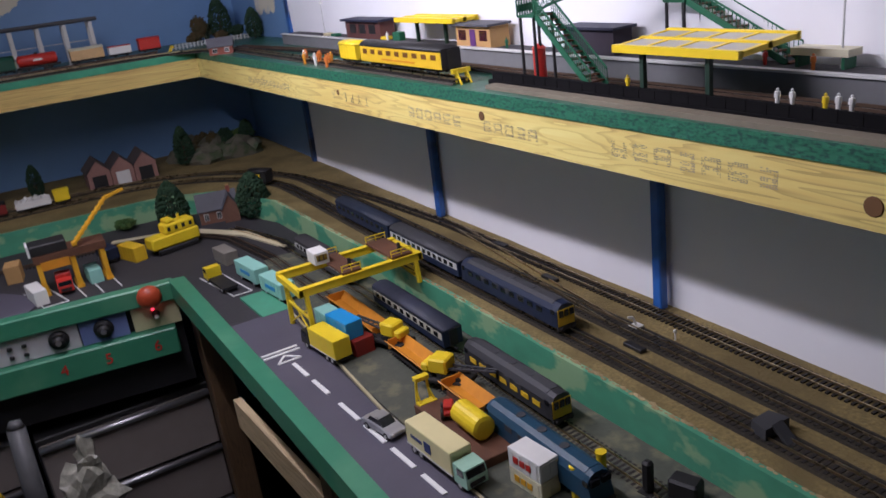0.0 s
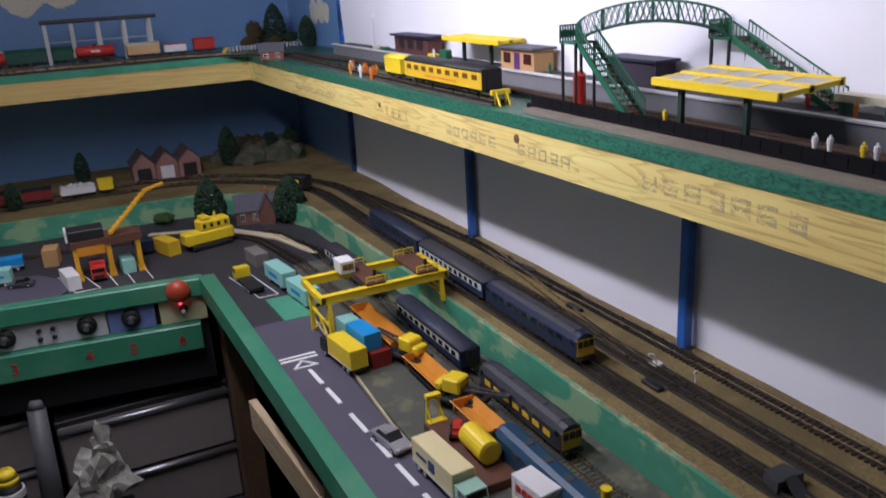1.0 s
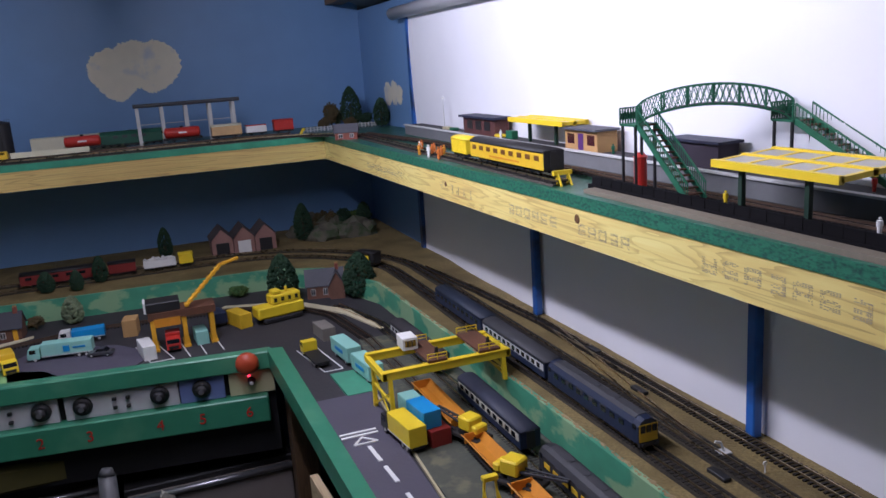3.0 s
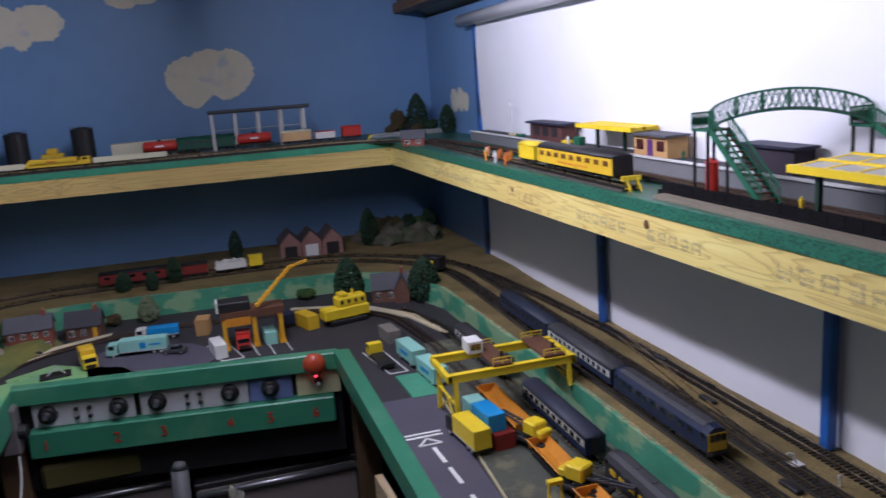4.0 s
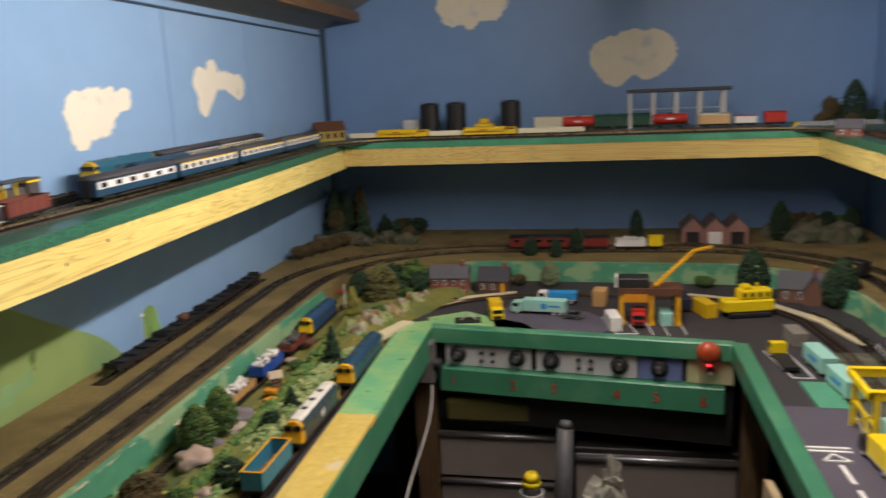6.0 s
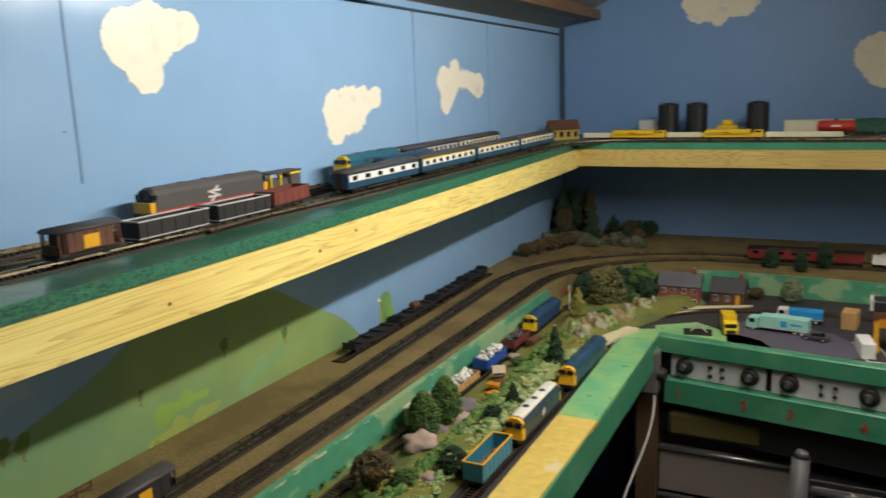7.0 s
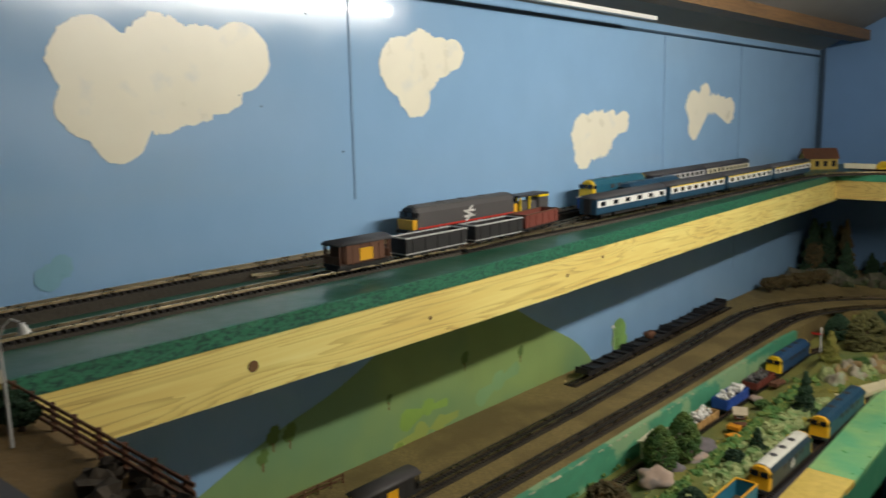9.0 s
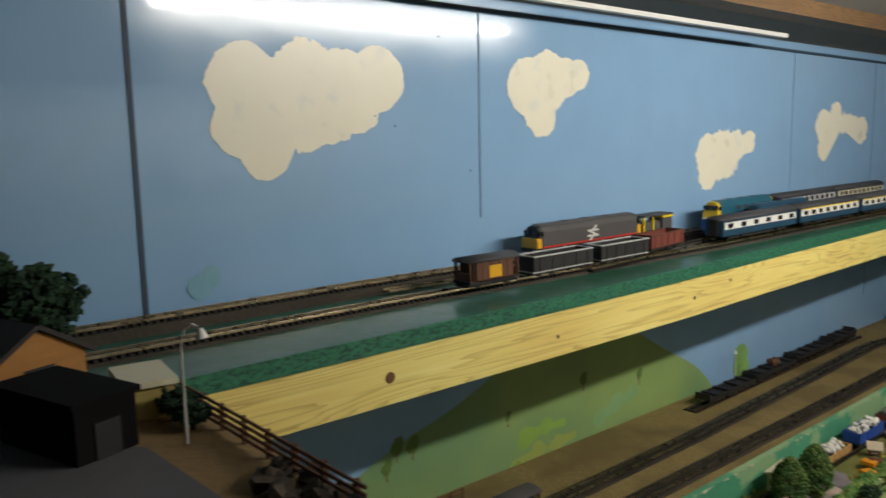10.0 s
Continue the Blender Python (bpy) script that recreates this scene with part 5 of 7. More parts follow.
shunter = thing("works_shunter", "grey works shunter with a yellow-framed cab", "locomotive", on_w(1.165, True))
part("underframe", box(start(), -0.045, 0.045, -0.014, 0.014, 0.007, 0.014, 0.001), UNDER, shunter)
part("bonnet", box(start(), -0.042, 0.012, -0.012, 0.012, 0.014, 0.030, 0.002), MIDGREY, shunter)
part("cab", box(start(), 0.0125, 0.042, -0.016, 0.016, 0.014, 0.036, 0.001), MIDGREY, shunter)
part("window_frame", box(start(), 0.012, 0.0425, -0.0165, 0.0165, 0.036, 0.0395), LEMON, shunter, "yellow roof band")
part("roof", box(start(), -0.046, 0.045, -0.0165, 0.0165, 0.0396, 0.043, 0.001), ROOFGREY, shunter)
for x in (-0.042, -0.015):
    for y in (-0.014, 0.014):
        part("roof_post", beam(start(), (x, y, 0.014), (x, y, 0.0396), 0.003), LEMON, shunter)
for x in (-0.025, 0.025):
    bogie(shunter, x, 1, 0.0)
diesel(on_w(1.47, True) @ pose(0, 0, 0, 0, 0, 180), 0.225, "rail blue diesel locomotive with full yellow nose", mat("rail_blue_light", (0.015, 0.11, 0.17), 0.45), YELLOW, mat("rail_blue_light", (0.015, 0.11, 0.17), 0.45))
for y, c in ((1.735, 0), (2.005, 1)):
    coach(on_w(y, True), 0.262, "pale grey and navy coach standing by the wall", NAVY, PALEGREY if c == 0 else CREAM, ROOFGREY, gaps=10, group="coaches by the wall")
van(on_w(0.655), 0.09, "brown brake van with ochre side panel and verandas", RUST, ROOFGREY, veranda=True, band=ORANGEY)
open_wagon(on_w(0.79), 0.125, "black open bogie wagon with a pale rim", BLACK, PALEGREY, group="open wagons", inside=PALEGREY)
open_wagon(on_w(0.93), 0.115, "black open wagon with a pale rim", BLACK, PALEGREY, group="open wagons", inside=PALEGREY)
open_wagon(at(-0.834, 1.062, U + 0.0025, 97), 0.11, "bauxite red open wagon with a rusty rim", DKRED, RUST, group="open wagons")


open_wagon(at(-0.869, 1.335, U + 0.0025, 90), 0.125, "bright blue open wagon with a pale rim, half hidden by coaches", BLUEWAG, PALEGREY)
diesel(at(-0.869, 1.53, U + 0.0025, 90), 0.225, "dark rail blue diesel with yellow nose behind the coaches", RAILBLUE, YELLOW, RAILBLUE, cabs=1)


def house(m, w, d, h, rise, label, wall, roof, nx=3, floors=2, door=None, chimney=True, win=None, cat="model building"):
    c = thing("model_house", label, cat, m)
    bm = start()
    vs = {}
    prof = [(-d / 2, 0), (d / 2, 0), (d / 2, h), (0, h + rise), (-d / 2, h)]
    loft(bm, prof, -w / 2, w / 2)
    part("wall", bm, wall, c)
    for s in (-1, 1):
        bm = start()
        o = 0.004
        k = rise / (d / 2)
        a = [(-w / 2 - o, s * (d / 2 + o), h - k * o + 0.001), (w / 2 + o, s * (d / 2 + o), h - k * o + 0.001), (w / 2 + o, 0, h + rise + 0.001), (-w / 2 - o, 0, h + rise + 0.001)]
        lo = [bm.verts.new(p) for p in a]
        hi = [bm.verts.new((p[0], p[1], p[2] + 0.0025)) for p in a]
        bm.faces.new(lo)
        bm.faces.new(hi)
        for i in range(4):
            bm.faces.new((lo[i], lo[(i + 1) % 4], hi[(i + 1) % 4], hi[i]))
        part("roof", bm, roof, c, "sloping model roof")
    for f in range(floors):
        for i in range(nx):
            x = -w / 2 + w * (i + 0.5) / nx
            z = h * (f + 0.25) / floors
            if door is not None and f == 0 and i == door:
                part("door", box(start(), x - 0.0055, x + 0.0055, -d / 2 - 0.001, -d / 2 + 0.001, 0, h / floors * 0.85), ORANGEY, c, "painted model door")
                continue
            wd = part("window", box(start(), x - 0.006, x + 0.006, -d / 2 - 0.001, -d / 2 + 0.001, z, z + h / floors * 0.5), win or WHITE, c)
            for px in (-0.0028, 0.0028):
                part("pane", box(start(), x + px - 0.0022, x + px + 0.0022, -d / 2 - 0.0014, -d / 2 - 0.0008, z + 0.0012, z + h / floors * 0.5 - 0.0012), GLASS, wd)
    if chimney:
        ch = part("chimney", box(start(), w * 0.3, w * 0.3 + 0.010, -0.005, 0.005, h, h + rise + 0.014), BRICK, c)
        for px in (0.0025, 0.0075):
            part("chimney_pot", rod(start(), (w * 0.3 + px, 0, h + rise + 0.014), (w * 0.3 + px, 0, h + rise + 0.019), 0.0018, 0.0014, 8), TAN, ch)
    return c


def tree(x, y, z, h, r, label, leaf=LEAF, kind="round", seed=1, group="model trees", flat=1.0):
    """A trunk with limbs and a crown of many small tufts."""
    rr = random.Random(seed)
    c = thing("model_tree", label, "tree", at(x, y, z), group)
    bm = start()
    rod(bm, (0, 0, -0.002), (0, 0, h * 0.6), r * 0.09 + 0.0012, r * 0.05 + 0.0006, 7)
    for i in range(5):
        a = rr.uniform(0, 6.28)
        zz = h * rr.uniform(0.22, 0.5)
        rod(bm, (0, 0, zz), (r * 0.6 * math.cos(a), r * 0.6 * math.sin(a), zz + h * 0.16), 0.001, 0.0006, 5)
    part("trunk", bm, BARK, c)
    verts, faces = [], []
    n = 1000 if h > 0.05 else 450
    for i in range(n):
        f = rr.random()
        if kind == "oval":
            zz = h * (0.06 + 0.92 * f)
            rad = r * math.sin(math.pi * min(1.0, (f * 0.93 + 0.07)) ** 0.75) ** 0.6 * rr.uniform(0.8, 1.05)
            a = rr.uniform(0, 6.28)
            p = Vector((rad * math.cos(a), rad * math.sin(a), zz))
        elif kind == "cone":
            zz = h * (0.1 + 0.9 * f)
            rad = r * (1 - f) ** 0.85 * (0.75 + 0.35 * rr.random()) + 0.001
            tier = 0.85 + 0.15 * math.sin(f * 26)
            a = rr.uniform(0, 6.28)
            p = Vector((rad * tier * math.cos(a), rad * tier * math.sin(a), zz))
        else:
            u = Vector((rr.gauss(0, 1), rr.gauss(0, 1), rr.gauss(0, 1))).normalized()
            k = 0.88 + 0.4 * noise.noise(u * 2.1 + Vector((seed, seed * 2, 0)))
            k *= rr.uniform(0.72, 1.0)
            p = Vector((u.x * r * k, u.y * r * k, h * 0.58 + u.z * h * 0.42 * k * flat))
        s = r * rr.uniform(0.07, 0.17) + 0.0007
        e1 = Vector((rr.gauss(0, 1), rr.gauss(0, 1), rr.gauss(0, 1))).normalized() * s
        e2 = e1.orthogonal().normalized() * s * 0.8
        e3 = e1.cross(e2).normalized() * s * 0.5
        k0 = len(verts)
        verts += [p + e1, p + e2, p - e1, p - e2, p + e3, p - e3]
        faces += [(k0, k0 + 1, k0 + 4), (k0 + 1, k0 + 2, k0 + 4), (k0 + 2, k0 + 3, k0 + 4), (k0 + 3, k0, k0 + 4), (k0 + 1, k0, k0 + 5), (k0 + 2, k0 + 1, k0 + 5), (k0 + 3, k0 + 2, k0 + 5), (k0, k0 + 3, k0 + 5)]
    me = bpy.data.meshes.new("crown")
    me.from_pydata([tuple(v) for v in verts], [], faces)
    me.materials.append(leaf)
    ob = new("crown", me)
    ob.parent = c
    return c


def figure(x, y, z, top, legs=None, h=0.023, name="figurine"):
    """A painted standing figurine, as one plain peg shape."""
    bm = start()
    rod(bm, (0, 0, 0), (0, 0, h * 0.5), h * 0.10, h * 0.13, 8)
    rod(bm, (0, 0, h * 0.5), (0, 0, h * 0.8), h * 0.17, h * 0.15, 8)
    lump(bm, (0, 0, h * 0.9), h * 0.09, 1, rough=0)
    return solo(name, bm, top, "tiny painted figurine standing on the layout", "figurine", group="figurines", m=at(x, y, z))


def lamp_post(x, y, z, h, label, hook=True, rz=0):
    c = thing("model_lamp_post", label, "lamp", at(x, y, z, rz))
    bm = start()
    rod(bm, (0, 0, 0), (0, 0, h * 0.85), 0.0013, 0.0009, 8)
    if hook:
        pts = [(0, 0, h * 0.85), (0.003, 0, h * 0.95), (0.008, 0, h), (0.013, 0, h * 0.97)]
        for a, b in zip(pts, pts[1:]):
            rod(bm, a, b, 0.0008, n=6)
    part("pole", bm, PALEGREY, c)
    hx = 0.014 if hook else 0
    part("lamp_head", rod(start(), (hx, 0, h * 0.96), (hx + (0.001 if hook else 0), 0, h * 0.88), 0.0018, 0.0045, 10), WHITE, c)


# signal cabin and rocks in the far corner of the shelf
house(at(-0.895, 2.66, S, 38), 0.10, 0.05, 0.036, 0.026, "ochre-yellow signal cabin with a brown roof on the shelf", mat("ochre_cabin", (0.42, 0.30, 0.06), 0.7), RUST, 4, 1, chimney=False, win=BLACK)
rr = random.Random(8)
for i in range(6):
    solo("model_rock", lump(start(), (0, 0, 0.006), rr.uniform(0.012, 0.022), i + 2, (1.2, 0.9, 0.8), 0.5, 2), mat("dark_rock", (0.06, 0.05, 0.045), 0.9, vary=0.4, scale=90, bump=0.7), "dark model rock in the shelf corner", "rock", group="shelf rocks", m=at(-0.80 + 0.045 * i, 2.66 + rr.uniform(-0.03, 0.05), S))

# ---- upper shelf, north ----
def on_n(x, y=2.62, rz=0):
    return at(x, y, U + 0.0025, rz)


for x in (-0.605, -0.325):
    c = flat_wagon(on_n(x, 2.537), 0.165, "bright yellow low ballast wagon with a small cab", YELLOW, YELLOW, False, "yellow wagons")
    part("skirt", box(start(), -0.078, 0.048, -0.0175, 0.0175, 0.014, 0.031, 0.002), YELLOW, c)
    part("end_ramp", beam(start(), (-0.078, 0, 0.026), (-0.088, 0, 0.012), 0.034, 0.004), YELLOW, c)
    cb = part("cab", box(start(), 0.056, 0.082, -0.014, 0.014, 0.0145, 0.029, 0.002), YELLOW, c)
    part("cab_window", box(start(), 0.062, 0.076, -0.0146, -0.0138, 0.022, 0.027), GLASS, cb)
    part("emblem_bar", box(start(), -0.03, -0.008, -0.0181, -0.0174, 0.021, 0.024), RED, c, "tiny red lettering bar")
for x, L in ((-0.735, 0.085), (-0.465, 0.10), (-0.135, 0.20)):
    fw = flat_wagon(on_n(x, 2.537), L, "cream low-sided flat wagon in the yellow train", CREAM, CREAM, False, "cream flat wagons")
    part("side_board", box(start(), -L / 2, L / 2, -0.0172, -0.016, 0.016, 0.024), CREAM, fw)
for x in (-0.555, -0.465, -0.28):
    c = thing("storage_silo", "black cylindrical oil storage tank on the shelf", "tank", at(x, 2.73, S), "oil tanks")
    part("shell", rod(start(), (0, 0, 0), (0, 0, 0.105), 0.033, n=24), BLACK, c, smooth=False)
    part("dome", rod(start(), (0, 0, 0.105), (0, 0, 0.112), 0.033, 0.012, 24), BLACK, c)
    for k in range(8):
        a = k * 0.785
        part("rail_post", rod(start(), (0.031 * math.cos(a), 0.031 * math.sin(a), 0.105), (0.031 * math.cos(a), 0.031 * math.sin(a), 0.116), 0.0008, n=5), UNDER, c)
    part("ladder", box(start(), 0.002, 0.010, -0.0355, -0.033, 0, 0.112), UNDER, c)
solo("shed_model", box(start(), -0.66, -0.58, 2.76, 2.82, S, S + 0.055, 0.002), PALEGREY, "pale grey works shed behind the tanks", "model building")
solo("goods_load", box(box(start(), -0.395, -0.335, 2.68, 2.72, S + 0.012, S + 0.04, 0.002), -0.38, -0.35, 2.685, 2.715, S + 0.0405, S + 0.056, 0.002), YELLOW, "yellow machine standing between black tanks", "machine")
solo("shed_model", prism(start(), [(-0.20, 2.70), (0.06, 2.70), (0.06, 2.76), (-0.20, 2.76)], S, S + 0.052), CREAM, "long cream loading shed at the back wall", "model building")
tank_wagon(on_n(-0.055), 0.10, "red tank wagon with a pale emblem", RED, "red tank wagons", logo=WHITE)
tank_wagon(on_n(0.225), 0.105, "red tank wagon with a pale emblem", RED, "red tank wagons", logo=WHITE)
diesel(on_n(0.08, 2.66), 0.20, "dark green locomotive with a pale end panel", mat("loco_green", (0.012, 0.085, 0.05), 0.4), mat("pale_panel", (0.55, 0.55, 0.30), 0.5), mat("loco_green", (0.012, 0.085, 0.05), 0.4))
van(on_n(0.355), 0.09, "pale orange and white goods van", mat("pale_orange_side", (0.62, 0.40, 0.18), 0.5), CREAM)
open_wagon(on_n(0.445), 0.06, "white and red open wagon", WHITE, RED)
van(on_n(0.53), 0.06, "small red goods van", RED, RED)
depot = thing("loading_gantry", "grey pipe loading gantry on white legs", "gantry", at(0.25, 2.66, S))
part("roof", box(start(), -0.155, 0.155, -0.03, 0.03, 0.122, 0.130, 0.001), ROOFGREY, depot)
part("pipe", rod(start(), (-0.155, -0.034, 0.126), (0.155, -0.034, 0.126), 0.006, n=10), ROOFGREY, depot)
for x in (-0.145, -0.075, -0.005, 0.065, 0.135):
    for y in (-0.025, 0.025):
        part("leg", box(start(), x - 0.005, x + 0.005, y - 0.004, y + 0.004, 0, 0.122), PALEGREY, depot)
    part("handrail", beam(start(), (x, -0.025, 0.07), (min(0.14, x + 0.07), -0.025, 0.07), 0.002), PALEGREY, depot)
for i, (x, y, h, r, lf) in enumerate(((0.79, 2.76, 0.135, 0.034, LEAF_D), (0.715, 2.74, 0.085, 0.026, LEAF_B), (0.855, 2.62, 0.095, 0.026, LEAF_D), (0.745, 2.80, 0.06, 0.030, LEAF_P), (0.68, 2.70, 0.04, 0.022, LEAF_B), (0.83, 2.72, 0.045, 0.026, LEAF_D), (0.77, 2.70, 0.035, 0.024, LEAF_B))):
    tree(x, y, S, h, r, "dark bushy model tree in the shelf corner", lf, "oval" if h > 0.09 else "round", seed=30 + i)
house(at(0.648, 2.28, S, -20), 0.062, 0.04, 0.022, 0.018, "small brick lineside hut with a grey roof", BRICK, SLATE, 2, 1, chimney=False)
fence = thing("white_fence", "low white paling fence at the shelf corner", "fence", at(0.60, 2.66, S))
for k in range(22):
    part("pale", box(start(), k * 0.0115, k * 0.0115 + 0.0035, -0.001, 0.001, 0, 0.016), PALEGREY, fence)
for z in (0.005, 0.012):
    part("rail", box(start(), 0, 0.25, -0.0016, -0.0004, z, z + 0.002), PALEGREY, fence)
stop = thing("buffer_stop", "small yellow buffer stop at the track end", "buffer stop", at(0.575, 2.585, S))
part("frame", beam(beam(start(), (0, -0.01, 0), (0.012, -0.01, 0.02), 0.003), (0, 0.01, 0), (0.012, 0.01, 0.02), 0.003), LEMON, stop)
part("cross_beam", box(start(), 0.009, 0.014, -0.015, 0.015, 0.014, 0.020), LEMON, stop)

# ---- upper shelf, east: the station ----
yellow_coach = coach(at(0.692, 1.297, U + 0.0025, 90), 0.292, "engineers' yellow coach with a black roof", YELLOW, YELLOW, BLACK, gaps=9, cat="coach", glass=mat("window_shade", (0.16, 0.06, 0.02), 0.3))
part("end_panel", box(start(), -0.1472, -0.1462, -0.0178, 0.0178, 0.014, 0.0455), BLACK, yellow_coach, "black coach end")
part("lettering_bar", box(start(), -0.06, 0.06, 0.0180, 0.0186, 0.0195, 0.0225), ORANGE, yellow_coach, "unreadable orange lettering")
van(at(0.692, 1.505, U + 0.0025, 90), 0.075, "lemon yellow goods van coupled to a coach", LEMON, LEMON)
stop = thing("buffer_stop", "yellow buffer stop in front of the black wall", "buffer stop", at(0.692, 1.125, S, -90))
for s in (-1, 1):
    part("upright", beam(beam(start(), (0, s * 0.009, 0), (0, s * 0.009, 0.022), 0.003), (0.014, s * 0.009, 0), (0.002, s * 0.009, 0.02), 0.0025), LEMON, stop)
part("cross_beam", box(start(), -0.003, 0.003, -0.016, 0.016, 0.016, 0.023), LEMON, stop)
for i, y in enumerate((1.60, 1.615, 1.63, 1.66, 1.67, 1.69, 1.72, 1.75, 1.77)):
    figure(0.668 + 0.012 * (i % 3), y, S, (HIVIS, HIVIS, ORANGE, WHITE)[i % 4], h=0.027)
pf = structure("platform_near", box(start(), 0.698, 0.748, -1.9, 1.06, S, S + 0.009), TARBLACK, "black near platform with a dark parapet", "platform")
structure("platform_far", box(start(), 0.812, XR - 0.02, -1.9, 2.25, S, S + 0.026, 0.001), STONEGREY, "grey far platform with a pale edge against the sheet", "platform")
structure("platform_surface", box(start(), 0.8182, XR - 0.021, -1.9, 2.249, S + 0.0255, S + 0.0266), ASPHALT, "dark tarmac surface of the far platform", "platform")
structure("platform_kerb", box(start(), 0.808, 0.818, -1.9, 2.25, S + 0.0262, S + 0.029), KERB, "pale stone kerb of the far platform", "kerb")
structure("retaining_strip", box(start(), 0.679, 0.6975, -1.9, 1.04, S, S + 0.006), mat("buff_card", (0.20, 0.17, 0.12), 0.8), "brown card strip below the black platform", "trim")
pp = thing("platform_fence", "black railing along the near platform", "fence", at(0.700, 0, S + 0.009))
part("rail", box(start(), -0.001, 0.001, -0.5, 1.05, 0.010, 0.0125), TARBLACK, pp)
part("panel", box(start(), -0.0006, 0.0006, -0.5, 1.05, 0.0, 0.010), TARBLACK, pp)
for k in range(60):
    y = -0.45 + k * 0.025
    part("post", box(start(), -0.0012, 0.0012, y - 0.001, y + 0.001, 0, 0.013), TARBLACK, pp)


def canopy(y0, y1, x0, x1, zt, posts, label, slope=0.0):
    c = thing("platform_canopy", label, "canopy")
    t = 0.006
    nb = 4
    L = y1 - y0
    for i in range(nb + 1):
        y = y0 + L * i / nb
        part("cross_rib", beam(start(), (x0, y, zt), (x1, y, zt + slope), 0.006, t), LEMON, c)
    for x, dz in ((x0, 0), ((x0 + x1) / 2, slope / 2), (x1, slope)):
        part("edge_beam", beam(start(), (x, y0 - 0.003, zt + dz), (x, y1 + 0.003, zt + dz), 0.007, t + 0.003), LEMON, c)
    bm = start()
    vs = [bm.verts.new(p) for p in ((x0, y0, zt + 0.001), (x1, y0, zt + slope + 0.001), (x1, y1, zt + slope + 0.001), (x0, y1, zt + 0.001))]
    hi = [bm.verts.new((v.co.x, v.co.y, v.co.z + 0.0012)) for v in vs]
    bm.faces.new(vs)
    bm.faces.new(hi)
    for i in range(4):
        bm.faces.new((vs[i], vs[(i + 1) % 4], hi[(i + 1) % 4], hi[i]))
    part("roof_sheet", bm, mat("frosted_roof", (0.42, 0.40, 0.36), 0.4, vary=0.1), c, "dull translucent roof sheet")
    for x, y, z in posts:
        part("post", box(start(), x - 0.003, x + 0.003, y - 0.003, y + 0.003, z, zt), mat("post_green", (0.01, 0.035, 0.02), 0.5), c)
    return c


canopy(0.628, 0.810, 0.722, 0.812, S + 0.060, [(0.732, 0.675, S + 0.009), (0.732, 0.775, S + 0.009)], "long yellow ribbed platform canopy on dark posts", 0.006)
canopy(0.22, 0.44, 0.716, 0.802, S + 0.062, [(0.732, 0.25, S + 0.009), (0.732, 0.38, S + 0.009)], "second yellow ribbed platform canopy")
canopy(1.34, 1.56, 0.815, 0.865, S + 0.072, [(0.84, 1.41, S + 0.026), (0.84, 1.52, S + 0.026)], "small pale yellow canopy on green posts")
hut = thing("station_hut", "brown wooden platform hut with a dark flat roof", "model building", at(0.85, 1.76, S + 0.026))
part("wall", box(start(), -0.02, 0.015, -0.09, 0.09, 0, 0.038), mat("dark_brown_card", (0.10, 0.035, 0.03), 0.7), hut)
part("roof", box(start(), -0.028, 0.018, -0.10, 0.10, 0.0381, 0.043), mat("dark_blue_roof", (0.02, 0.022, 0.05), 0.6), hut)
for y in (-0.05, 0.0, 0.05):
    part("opening", box(start(), -0.0206, -0.0196, y - 0.016, y + 0.016, 0.012, 0.032), BLACK, hut)
ki = thing("station_kiosk", "tan wooden kiosk with a grey sloping roof", "model building", at(0.845, 1.29, S + 0.026))
part("wall", box(start(), -0.022, 0.018, -0.055, 0.055, 0, 0.037), TAN, ki)
part("roof", prism(start(), [(-0.03, -0.062), (0.02, -0.062), (0.02, 0.062), (-0.03, 0.062)], 0.0372, 0.041), SLATE, ki)
for y in (-0.034, 0.034):
    part("window", box(start(), -0.0226, -0.0216, y - 0.012, y + 0.012, 0.012, 0.030), mat("maroon_glass", (0.05, 0.012, 0.02), 0.2), ki)
part("door", box(start(), -0.0226, -0.0216, -0.009, 0.009, 0.002, 0.031), mat("violet_door", (0.10, 0.03, 0.16), 0.5), ki)
h2 = thing("station_hut", "low dark hut under the footbridge", "model building", at(0.85, 0.99, S + 0.026))
part("wall", box(start(), -0.02, 0.015, -0.055, 0.055, 0, 0.036), mat("purple_black_card", (0.035, 0.025, 0.04), 0.7), h2)
part("roof", box(start(), -0.026, 0.018, -0.062, 0.062, 0.0361, 0.040), mat("dark_blue_roof", (0.02, 0.022, 0.05), 0.6), h2)
for y, h, c in ((1.60, 0.03, BRIDGEGREEN), (1.66, 0.012, LEMON), (1.98, 0.012, BUFF), (1.93, 0.012, BRIDGEGREEN)):
    solo("platform_bench", box(start(), 0.83, 0.845, y - 0.015, y + 0.015, S + 0.0265, S + 0.026 + h * 0.6, 0.001), c, "small painted bench on the far platform", "bench", group="platform benches")
for i, (x, y) in enumerate(((0.83, 1.64), (0.835, 1.59), (0.832, 1.20), (0.73, 0.80), (0.735, 0.59), (0.738, 0.575), (0.733, 0.535), (0.738, 0.525), (0.736, 0.51), (0.83, 0.62), (0.84, 0.69))):
    figure(x, y, S + (0.026 if x > 0.8 else 0.009), (WHITE, BRIDGEGREEN, BRIDGEGREEN, LEMON, WHITE, WHITE, LEMON, WHITE, WHITE, HIVIS, RED)[i], h=0.019)
lamp_post(0.85, 2.03, S + 0.026, 0.085, "grey lamp post on the far platform", False)
lamp_post(0.84, 1.05, S + 0.026, 0.06, "white swan-neck lamp on the far platform", True, 180)
lamp_post(0.85, 0.60, S + 0.026, 0.12, "tall grey double lamp post by the sheet", False)
